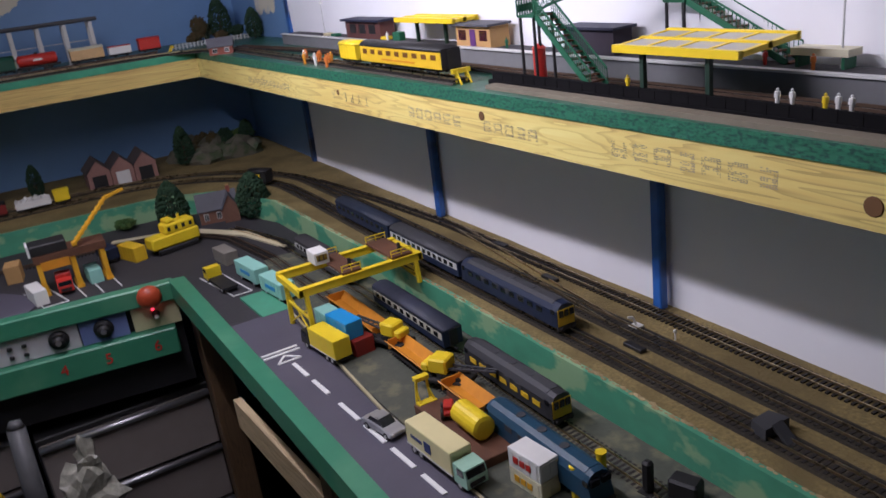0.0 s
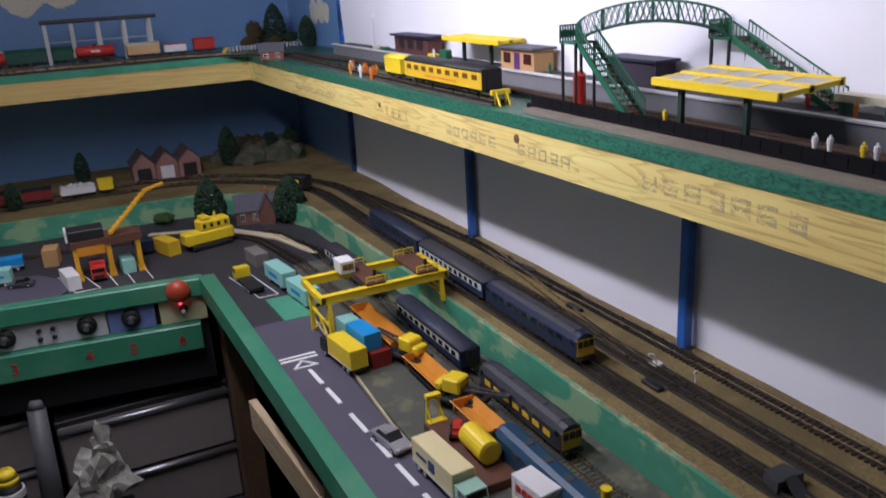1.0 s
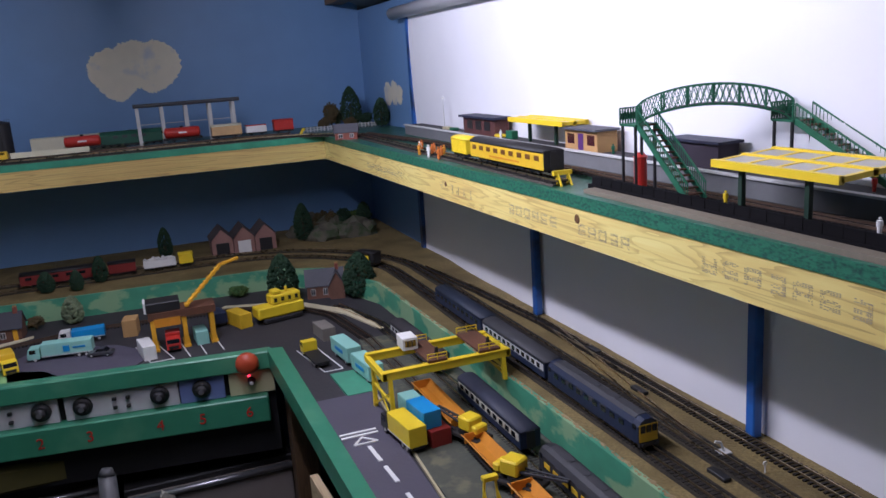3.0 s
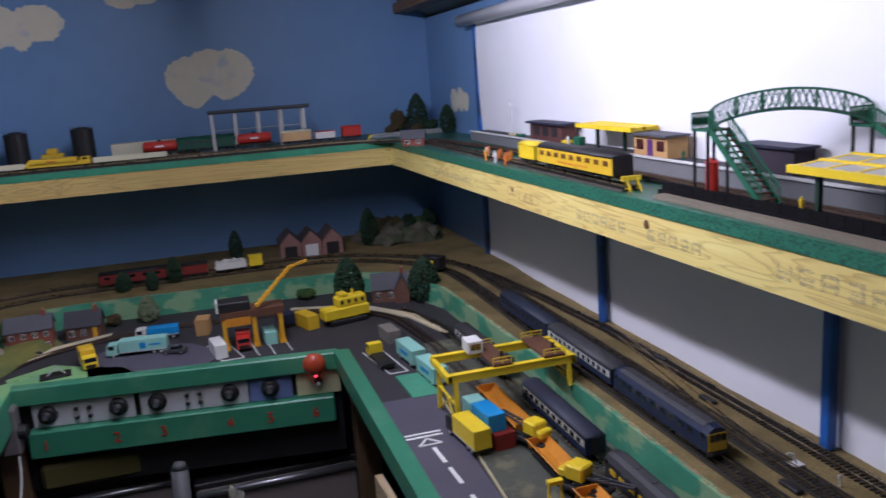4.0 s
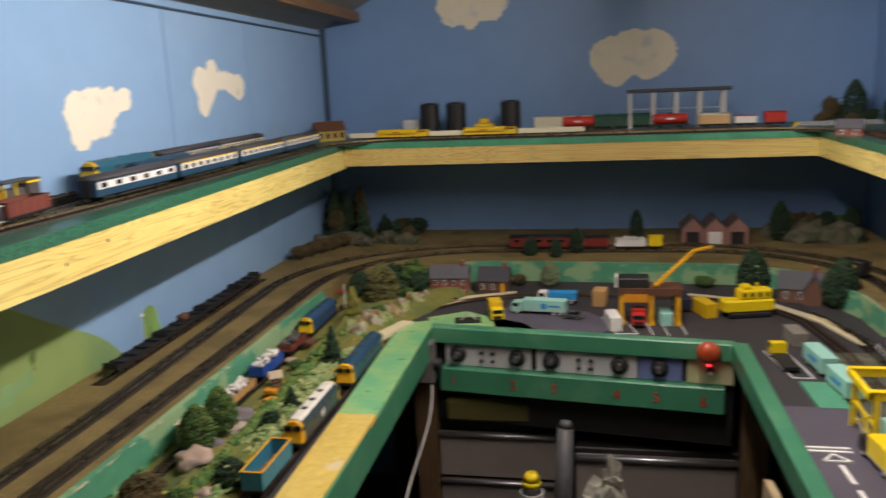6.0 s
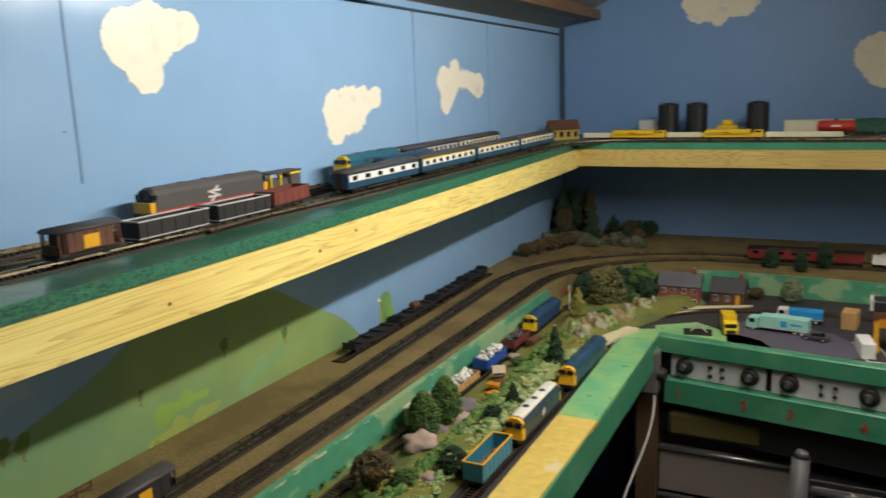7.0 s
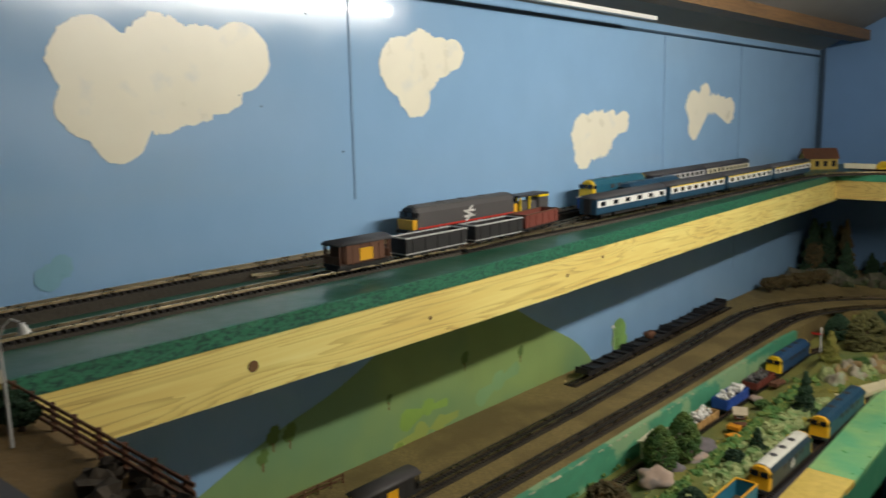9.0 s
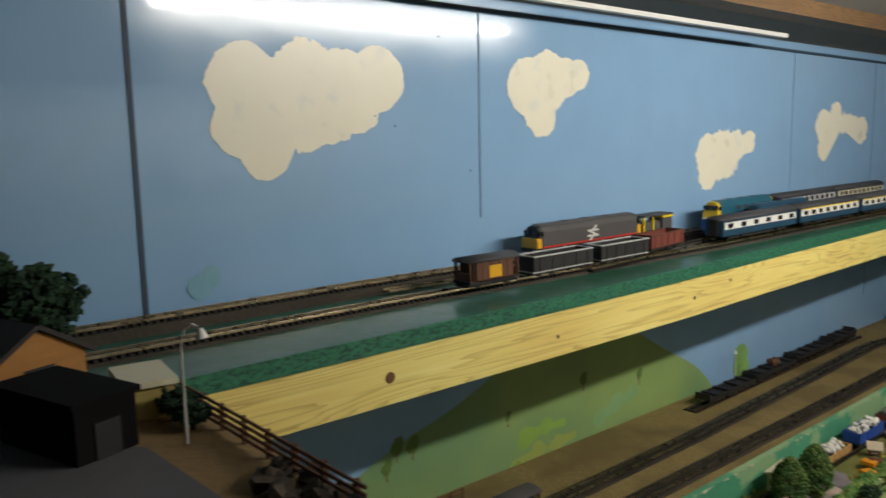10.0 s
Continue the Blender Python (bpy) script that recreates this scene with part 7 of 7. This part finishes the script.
house(at(-0.285, 2.25, Y, -4), 0.085, 0.06, 0.034, 0.032, "low brown brick shop with a dark roof", mat("brown_brick", (0.13, 0.06, 0.035), 0.8, vary=0.3, scale=200), mat("dark_slate", (0.05, 0.05, 0.06), 0.8), 3, 1, 2)
solo("phone_box", box(start(), -0.008, 0.008, -0.008, 0.008, 0, 0.028, 0.001), RED, "red phone box beside the cottage", "phone box", m=at(-0.465, 2.10, Y))
car(at(-0.40, 2.125, Y, 20), "dark car parked before the brick cottage", mat("black_car", (0.02, 0.02, 0.025), 0.3))
house(at(0.52, 2.17, Y, -12), 0.10, 0.055, 0.038, 0.036, "brick village house with a gable and grey roof", mat("cottage_brick", (0.17, 0.08, 0.05), 0.8, vary=0.3, scale=200), SLATE, 3, 1, None)
gb = house(at(0.545, 2.138, Y, 78), 0.045, 0.04, 0.04, 0.034, "brick gable porch of the village house", mat("cottage_brick", (0.17, 0.08, 0.05), 0.8, vary=0.3, scale=200), SLATE, 1, 2, None, False)
for i in range(3):
    house(at(0.30 + 0.068 * i, 2.68, T, 90), 0.10, 0.066, 0.050, 0.034, "pink brick workshop bay with a pitched roof", PINKBRICK, mat("dark_shed_roof", (0.09, 0.07, 0.07), 0.8), 1, 1, None, False)
    solo("workshop_door", box(start(), 0.28 + 0.068 * i, 0.32 + 0.068 * i, 2.627, 2.629, T, T + 0.04), WHITE if i == 1 else BLACK, "tall doorway panel of the pink workshop", "door", group="workshop doors")

# trains at the back
coach(at(-0.16, 2.535, T + 0.003, 0), 0.22, "dark red mail coach with a black roof", mat("mail_red", (0.20, 0.02, 0.015), 0.5), mat("mail_red", (0.20, 0.02, 0.015), 0.5), BLACK, gaps=6)
van(at(0.0, 2.535, T + 0.003, 0), 0.075, "dark red van behind the mail coach", mat("mail_red", (0.20, 0.02, 0.015), 0.5), BLACK)
open_wagon(at(0.105, 2.535, T + 0.003, 0), 0.09, "white loaded wagon on the back track", WHITE, load=COAL)
van(at(0.18, 2.535, T + 0.003, 0), 0.04, "small yellow wagon on the back track", LEMON, LEMON)

# ---- trees and rocks along the back ----
TREES = [
    (0.405, 2.17, Y, 0.135, 0.040, LEAF_D, "tall"), (0.60, 2.10, Y, 0.125, 0.042, LEAF_D, "tall"), (0.13, 2.72, T, 0.10, 0.022, LEAF_D, "tall"), (0.57, 2.68, T, 0.13, 0.03, LEAF_D, "tall"),
    (-0.20, 2.47, T, 0.06, 0.022, LEAF_D, "tall"), (-0.12, 2.44, T, 0.06, 0.018, LEAF_D, "tall"), (-0.13, 2.30, Y, 0.075, 0.026, LEAF_P, "tall"), (-0.06, 2.50, T, 0.08, 0.02, LEAF_D, "tall"),
    (-0.22, 2.30, Y, 0.035, 0.022, LEAF_B, "round"), (0.30, 2.30, Y, 0.03, 0.03, LEAF, "round"),
]
for i, (x, y, z, h, r, lf, k) in enumerate(TREES):
    tree(x, y, z, h, r, "tall dark model tree on the layout" if k == "tall" else "low bushy model shrub", lf, "oval" if k == "tall" else "round", 60 + i)
rr = random.Random(11)
for i in range(16):
    x, y = rr.uniform(0.56, 0.82), rr.uniform(2.66, 2.84)
    if i % 2:
        tree(x, y, T, rr.uniform(0.05, 0.10), rr.uniform(0.022, 0.035), "dark foam bush in the back corner", (LEAF_D, LEAF_B, LEAF)[i % 3], "round", 90 + i)
    else:
        solo("model_rock", lump(start(), (0, 0, 0.012), rr.uniform(0.03, 0.055), i, (1.2, 1, 0.9), 0.6, 2), mat("mossy_rock", (0.11, 0.10, 0.07), 0.95, vary=0.4, scale=60, bump=0.9, second=(0.05, 0.07, 0.03), mix_scale=30), "mossy plaster rock in the back corner", "rock", group="corner rocks", m=at(x, y, T))
for i in range(22):
    x, y = rr.uniform(-0.95, -0.62), rr.uniform(2.68, 2.86)
    tall = x < -0.78
    tree(x, y, T, rr.uniform(0.11, 0.19) if tall else rr.uniform(0.05, 0.09), rr.uniform(0.03, 0.045) if tall else rr.uniform(0.02, 0.03), "dark conifer in the wooded back corner", (LEAF_D, LEAF_D, LEAF_B)[i % 3], "cone" if i % 2 else "round", 140 + i)
for i in range(9):
    solo("model_rock", lump(start(), (0, 0, 0.008), rr.uniform(0.022, 0.04), i + 40, (1.2, 0.9, 0.9), 0.7, 2), mat("mossy_rock", (0.11, 0.10, 0.07), 0.95), "mossy plaster rock in the back corner", "rock", group="corner rocks", m=at(-0.93 + 0.037 * i, 2.64 + rr.uniform(-0.02, 0.04), T))
for i in range(5):
    tree(-0.93 + 0.02 * i, 2.40 + 0.05 * i, T, 0.05, 0.03, "brown bush beside the back curve", LEAF_B, "round", 180 + i)
# ---- scenic strip, west ----
bm = start()
nx, ny = 14, 110
gridv = []
for i in range(nx + 1):
    row = []
    for j in range(ny + 1):
        f = i / nx
        y = 0.0 + 2.2 * j / ny
        x0 = -0.712
        x1 = -0.512 if y < 1.75 else -0.512 + 0.5 * max(0.0, y - 1.75) ** 1.3
        x = x0 + (x1 - x0) * f
        dist = abs(x + 0.678)
        bank = max(0.0, min(1.0, (dist - 0.028) / 0.03)) * max(0.0, min(1.0, (x1 - x) / 0.03))
        z = Y + 0.0015 + bank * (0.010 + 0.012 * noise.noise(Vector((x * 14, y * 9, 0))) + 0.006 * noise.noise(Vector((x * 50, y * 50, 2))))
        if y > 1.72:
            z += bank * 0.02 * min(1, (y - 1.72) * 5)
        row.append(bm.verts.new((x, y, max(z, Y + 0.0012))))
    gridv.append(row)
for i in range(nx):
    for j in range(ny):
        bm.faces.new((gridv[i][j], gridv[i + 1][j], gridv[i + 1][j + 1], gridv[i][j + 1]))
structure("grass_bank", bm, GRASS, "lumpy scenic bank of scattered grass and earth", "ground")
# hedges, lichen and scatter on the bank
YEL = mat("yellow_scatter", (0.42, 0.36, 0.06), 0.95, vary=0.4, scale=200, bump=0.8)
MINTL = mat("mint_lichen", (0.29, 0.33, 0.14), 0.9, vary=0.45, scale=150, bump=0.8, second=(0.14, 0.24, 0.08), mix_scale=45)
HEDGE = mat("hedge_green", (0.06, 0.15, 0.035), 0.95, vary=0.4, scale=200, bump=0.9, second=(0.13, 0.19, 0.04), mix_scale=60)
rr = random.Random(1)


def clumps(name, material, spots, label):
    bm = start()
    for x, y, r, tall in spots:
        lump(bm, (x, y, Y + 0.011 + r * 0.3), r, rr.random() * 99, (1, 1.2, tall), 0.9, 2)
    solo(name, bm, material, label, "scatter", kind="stuff")


hedge = []
for k in range(190):
    f = k / 190
    y = 0.86 + 0.62 * f
    hedge.append((-0.577 - 0.018 * f + rr.uniform(-0.006, 0.006), y + rr.uniform(-0.004, 0.004), rr.uniform(0.005, 0.0095), 1.1))
for k in range(60):
    hedge.append((-0.60 + rr.uniform(-0.012, 0.02), rr.uniform(1.50, 1.72), rr.uniform(0.004, 0.010), 0.8))
for k in range(120):
    y = rr.uniform(1.74, 2.12)
    hedge.append((-0.575 + 0.25 * (y - 1.74) + rr.uniform(-0.07, 0.05), y, rr.uniform(0.004, 0.010), 0.9))
for k in range(90):
    hedge.append((rr.uniform(-0.705, -0.70), rr.uniform(0.5, 1.9), rr.uniform(0.002, 0.005), 0.9))
for k in range(110):
    hedge.append((rr.uniform(-0.64, -0.53), rr.uniform(0.2, 0.95), rr.uniform(0.004, 0.011), 0.8))
clumps("hedge_row", HEDGE, hedge, "ragged low green hedge along the bank")
clumps("pale_lichen", MINTL, [(-0.552 + rr.uniform(-0.022, 0.022), rr.uniform(1.18, 1.66), rr.uniform(0.004, 0.011), 0.9) for k in range(190)] + [(-0.54 + rr.uniform(-0.02, 0.015), rr.uniform(0.6, 1.18), rr.uniform(0.003, 0.009), 0.9) for k in range(70)], "pale mint lichen clumps beside the track")
clumps("yellow_scatter", YEL, [(rr.uniform(-0.625, -0.528), rr.uniform(0.5, 1.75), rr.uniform(0.0016, 0.005), 0.8) for k in range(330)], "yellow-green scatter strewn over the bank")
PINK = mat("pinkish_rock", (0.38, 0.28, 0.22), 0.9, vary=0.3, scale=60, bump=0.8, second=(0.26, 0.22, 0.20), mix_scale=50)
SLATY = mat("slaty_rock", (0.17, 0.15, 0.16), 0.9, vary=0.3, scale=60, bump=0.8)
ROCKS = [(-0.622, 1.112, 0.026, PINK), (-0.616, 1.168, 0.017, SLATY), (-0.614, 1.235, 0.018, PINK), (-0.628, 1.285, 0.022, SLATY), (-0.652, 1.597, 0.010, PINK), (-0.56, 1.02, 0.012, PINK), (-0.615, 0.88, 0.02, PINK), (-0.57, 0.80, 0.016, SLATY)]
for i, (x, y, r, mm) in enumerate(ROCKS):
    solo("model_rock", lump(start(), (0, 0, r * 0.45), r, i + 20, (1.2, 1.15, 0.75), 0.45, 3), mm, "pinkish-grey model boulder on the bank" if mm is PINK else "slate-grey model boulder on the bank", "rock", group="boulders", m=at(x, y, Y + 0.006), smooth=True)
PALEROCK = mat("pale_cutting_rock", (0.30, 0.26, 0.19), 0.9, vary=0.5, scale=60, bump=0.9, second=(0.28, 0.34, 0.22), mix_scale=40)
OCHREROCK = mat("ochre_cutting_rock", (0.24, 0.16, 0.07), 0.9, vary=0.5, scale=60, bump=0.9, second=(0.30, 0.30, 0.14), mix_scale=40)
rr = random.Random(21)
for i in range(34):
    y = 1.78 + 0.30 * (i + rr.random()) / 34
    x = -0.560 + 0.34 * (y - 1.78) + rr.uniform(-0.025, 0.02)
    solo("rock_face", lump(start(), (0, 0, 0.010), rr.uniform(0.011, 0.019), i + 50, (1, 0.8, 1.3), 1.1, 3), (PALEROCK, MINTL, OCHREROCK)[i % 3], "rough plaster rock on the cutting side", "rock", group="cutting rocks", m=at(x, y, Y + 0.006), smooth=True)
LT = [
    (-0.640, 1.155, 0.088, 0.027, LEAF, "oval"), (-0.632, 1.225, 0.092, 0.028, LEAF, "oval"), (-0.597, 1.89, 0.095, 0.027, LEAF_Y, "cone"), (-0.558, 2.03, 0.125, 0.044, LEAF_O, "oval"),
    (-0.66, 2.16, 0.07, 0.033, LEAF_D, "oval"), (-0.51, 2.19, 0.095, 0.040, LEAF, "round"), (-0.48, 2.13, 0.075, 0.03, LEAF_D, "round"), (-0.57, 2.20, 0.085, 0.035, LEAF_D, "round"), (-0.615, 2.19, 0.07, 0.03, LEAF_Y, "round"),
    (-0.46, 2.22, 0.07, 0.03, LEAF, "round"), (-0.550, 1.585, 0.088, 0.022, LEAF_D, "cone"), (-0.546, 1.335, 0.05, 0.017, LEAF_D, "cone"), (-0.556, 1.26, 0.035, 0.018, LEAF_D, "round"), (-0.537, 1.06, 0.045, 0.024, LEAF_D, "oval"),
    (-0.628, 0.965, 0.06, 0.034, LEAF_B, "round"), (-0.58, 0.72, 0.06, 0.03, LEAF, "oval"), (-0.62, 0.6, 0.06, 0.03, LEAF_D, "oval"), (-0.44, 2.23, 0.06, 0.03, LEAF_Y, "round"), (-0.62, 1.553, 0.022, 0.018, LEAF, "round"),
    (-0.535, 1.90, 0.045, 0.024, LEAF, "round"), (-0.645, 1.265, 0.06, 0.02, LEAF_Y, "oval"), (-0.525, 2.07, 0.07, 0.028, LEAF_D, "round"), (-0.50, 2.06, 0.05, 0.022, LEAF, "round"), (-0.585, 0.985, 0.03, 0.02, LEAF, "round"),
]
for i, (x, y, h, r, lf, k) in enumerate(LT):
    tree(x, y, Y + 0.006, h, r, {"cone": "pointed model conifer on the bank", "oval": "dense egg-shaped model bush on the bank"}.get(k, "bushy model tree on the scenic bank"), lf, k, 210 + i)

sheet_on("footpath", [(-0.545, 1.735), (-0.50, 1.70), (-0.478, 1.80), (-0.445, 1.90), (-0.475, 1.905), (-0.515, 1.83)], Y + 0.008, SAND, "cream plaster footpath beside the curve", "path")

# trains on the strip
diesel(at(-0.485, 1.285, Y + 0.004, -90), 0.20, "blue electro-diesel with grey roof and orange ends", mat("stone_blue", (0.016, 0.04, 0.06), 0.45), ORANGEY, mat("pale_roof", (0.66, 0.65, 0.58), 0.6), marks=WHITE)
diesel(at(-0.483, 1.575, Y + 0.004, -90), 0.235, "rail blue diesel with an orange-yellow nose", RAILBLUE, ORANGEY, RAILBLUE)
open_wagon(at(-0.487, 1.085, Y + 0.004, 90), 0.115, "turquoise ribbed wagon with an orange rim", mat("turquoise_side", (0.025, 0.20, 0.30), 0.45), ORANGEY, h=0.028, ribs=7, inside=mat("muddy_inside", (0.13, 0.09, 0.05), 0.9))
diesel(at(-0.681, 1.865, Y + 0.004, -90), 0.20, "blue diesel with a yellow nose on the siding", mat("mid_blue", (0.015, 0.06, 0.14), 0.45), YELLOW, mat("mid_blue", (0.015, 0.06, 0.14), 0.45))
open_wagon(at(-0.68, 1.68, Y + 0.004, 90), 0.10, "red wagon with a grey scrap load", DKRED, load=MIDGREY, h=0.014)
open_wagon(at(-0.679, 1.53, Y + 0.004, 90), 0.105, "grey and blue hopper heaped with white stone", BLUEWAG, load=COAL, h=0.02)
open_wagon(at(-0.678, 1.385, Y + 0.004, 90), 0.10, "tan wagon heaped with pale stone", TAN, load=COAL, h=0.014)
house(at(-0.665, 1.20, Y + 0.02, 95), 0.07, 0.04, 0.03, 0.004, "cream lineside building half hidden by trees", CREAM, CREAM, 2, 1, None, False)
house(at(-0.636, 1.475, Y + 0.010, 30), 0.02, 0.016, 0.012, 0.008, "tiny brick cottage on the bank", BRICK, mat("cream_roof", (0.5, 0.42, 0.3), 0.8), 1, 1, None, False)
for i, (x, y, c) in enumerate(((-0.617, 1.405, ORANGE), (-0.612, 1.42, RUST), (-0.60, 1.36, ORANGE))):
    solo("model_crate", box(start(), -0.012, 0.012, -0.009, 0.009, 0, 0.008, 0.001), c, "small brown crate lying on the bank", "crate", group="bank crates", m=at(x, y, Y + 0.014, 30 * i))
lp = thing("log_pile", "brown log pile on the grass", "logs", at(-0.648, 1.705, Y + 0.012, 85))
for yy in (-0.005, 0.005):
    part("log", rod(start(), (-0.02, yy, 0.005), (0.02, yy, 0.005), 0.005, n=10), RUST, lp)
sm = thing("semaphore_signal", "white semaphore signal with a red arm", "signal", at(-0.635, 1.94, Y + 0.004))
part("post", rod(start(), (0, 0, 0), (0, 0, 0.085), 0.0022, 0.0016, 8), WHITE, sm)
part("arm", box(start(), -0.022, 0.003, -0.001, 0.0, 0.070, 0.075), RED, sm, "red signal arm")
part("base", box(start(), -0.012, 0.012, -0.006, 0.006, 0, 0.003), BLACK, sm)
part("finial", rod(start(), (0, 0, 0.085), (0, 0, 0.091), 0.0025, 0.0005, 8), WHITE, sm)

# outer siding along the blue wall
SX = -0.925
van(at(-0.838, 0.705, T + 0.003, 91), 0.115, "dark grey-roofed brake van with yellow ends on the outer line", UNDER, MIDGREY, veranda=True, band=ORANGEY)
for y in (0.54, 0.37):
    tank_wagon(at(-0.834, y, T + 0.003, 91), 0.11, "red-brown tank wagon on the outer line", mat("van_rust", (0.20, 0.045, 0.03), 0.6, vary=0.3), "rust tank wagons")
for k, y in enumerate((1.455, 1.66, 1.865, 2.05)):
    fw = flat_wagon(at(SX - 0.006 - 0.01 * k, y, T + 0.004, 91.5), 0.19 if k < 3 else 0.14, "long black low wagon standing along the wall", BLACK, group="black flat wagons")
    for j in range(4):
        part("bolster", box(start(), -0.07 + 0.045 * j, -0.062 + 0.045 * j, -0.018, 0.018, 0.016, 0.021), BLACK, fw)
solo("scrap_bogie", lump(start(), (0, 0, 0.008), 0.012, 4, (1, 1, 0.8), 0.6, 2), RUST, "rusty bogie loaded on a flat wagon", "scrap", m=at(SX - 0.01, 1.66, T + 0.026))
lamp_post(-0.955, 1.53, T, 0.085, "pale yard lamp post against the wall", False)
fe = thing("lineside_fence", "brown wooden fence below the hill", "fence", at(-0.955, 0.55, T))
for k in range(8):
    part("post", box(start(), -0.001, 0.001, 0.025 * k - 0.001, 0.025 * k + 0.001, 0, 0.016), RUST, fe)
for z in (0.006, 0.012):
    part("rail", box(start(), -0.0016, -0.0006, 0, 0.176, z, z + 0.002), RUST, fe)

# ---- raised near end with the wooden station ----
NE = S - 0.004
bm = start()
prism(bm, [(XL, -1.9), (-0.40, -1.9), (-0.395, 0.10), (-0.42, 0.19), (-0.735, 0.187), (XL, 0.187)], 1.31, NE)
structure("end_board", bm, BROWNMAT, "brown earth-covered board at the near end", "baseboard")
structure("model_road_end", prism(start(), [(-0.93, -0.5), (-0.40, -0.5), (-0.40, 0.05), (-0.48, 0.125), (-0.60, 0.12), (-0.73, 0.04), (-0.93, 0.02)], NE, NE + 0.003), mat("end_road_grey", (0.10, 0.10, 0.11), 0.8), "grey road surface on the near board", "road")
fe = thing("field_fence", "brown four-rail wooden fence along the board edge", "fence", at(0, 0.178, NE))
for k in range(9):
    x = -0.71 + 0.036 * k
    part("post", box(start(), x - 0.0015, x + 0.0015, -0.0015, 0.0015, 0, 0.021), RUST, fe)
for z in (0.004, 0.009, 0.014, 0.019):
    part("rail", box(start(), -0.712, -0.41, -0.0026, -0.0012, z, z + 0.0022), RUST, fe)
rr = random.Random(33)
for i in range(9):
    solo("model_rock", lump(start(), (0, 0, 0.004), rr.uniform(0.005, 0.012), i + 80, (1.2, 1, 0.7), 0.9, 2), mat("dark_brown_rock", (0.09, 0.07, 0.05), 0.95, vary=0.4, scale=90, bump=0.9), "dark brown rock at the board edge", "rock", group="edge rocks", m=at(-0.50 + 0.012 * i, 0.165 + rr.uniform(-0.02, 0.02), NE))
ws = thing("wooden_station", "orange timber station building with a dark roof", "model building", at(-0.835, 0.075, NE, 20))
part("wall", loft(start(), [(-0.045, 0), (0.045, 0), (0.045, 0.035), (0, 0.06), (-0.045, 0.035)], -0.06, 0.06), mat("orange_timber", (0.36, 0.16, 0.035), 0.7, vary=0.2, scale=40, stretch=(1, 1, 6)), ws)
for s in (-1, 1):
    part("roof", beam(start(), (0, s * 0.054, 0.031), (0, 0, 0.064), 0.13, 0.004), mat("dark_station_roof", (0.03, 0.025, 0.025), 0.8), ws)
part("doorway", box(start(), 0.0602, 0.0612, -0.014, 0.014, 0, 0.028), BLACK, ws)
part("window", box(start(), -0.02, 0.01, -0.0462, -0.0452, 0.012, 0.028), BLACK, ws)
gs = thing("goods_shed", "black tarred model goods shed with a flat roof", "model building", at(-0.655, 0.085, NE + 0.003, 18))
part("wall", box(start(), -0.040, 0.052, -0.03, 0.018, 0, 0.040), TARBLACK, gs)
part("roof", box(start(), -0.043, 0.055, -0.033, 0.021, 0.0401, 0.044), TARBLACK, gs)
part("door", box(start(), 0.0521, 0.0532, -0.016, 0.004, 0, 0.026), BLACK, gs)
hc = thing("cream_hut", "cream hut with a flat pale roof", "model building", at(-0.692, 0.152, NE, -8))
part("wall", box(start(), -0.028, 0.028, -0.018, 0.018, 0, 0.026), mat("ochre_hut", (0.42, 0.33, 0.10), 0.7), hc)
part("roof", box(start(), -0.031, 0.031, -0.021, 0.021, 0.0261, 0.031), CREAM, hc)
lamp_post(-0.592, 0.146, NE + 0.001, 0.088, "white swan-neck street lamp by the fence", True, 60)
for i, (x, y, h, r) in enumerate(((-0.905, 0.125, 0.10, 0.045), (-0.94, 0.07, 0.12, 0.05), (-0.645, 0.162, 0.026, 0.016), (-0.62, 0.163, 0.022, 0.015), (-0.90, -0.02, 0.10, 0.05))):
    tree(x, y, NE, h, r, "dark bushy tree beside the timber station", LEAF_D if h > 0.05 else LEAF_D, "round", 260 + i)
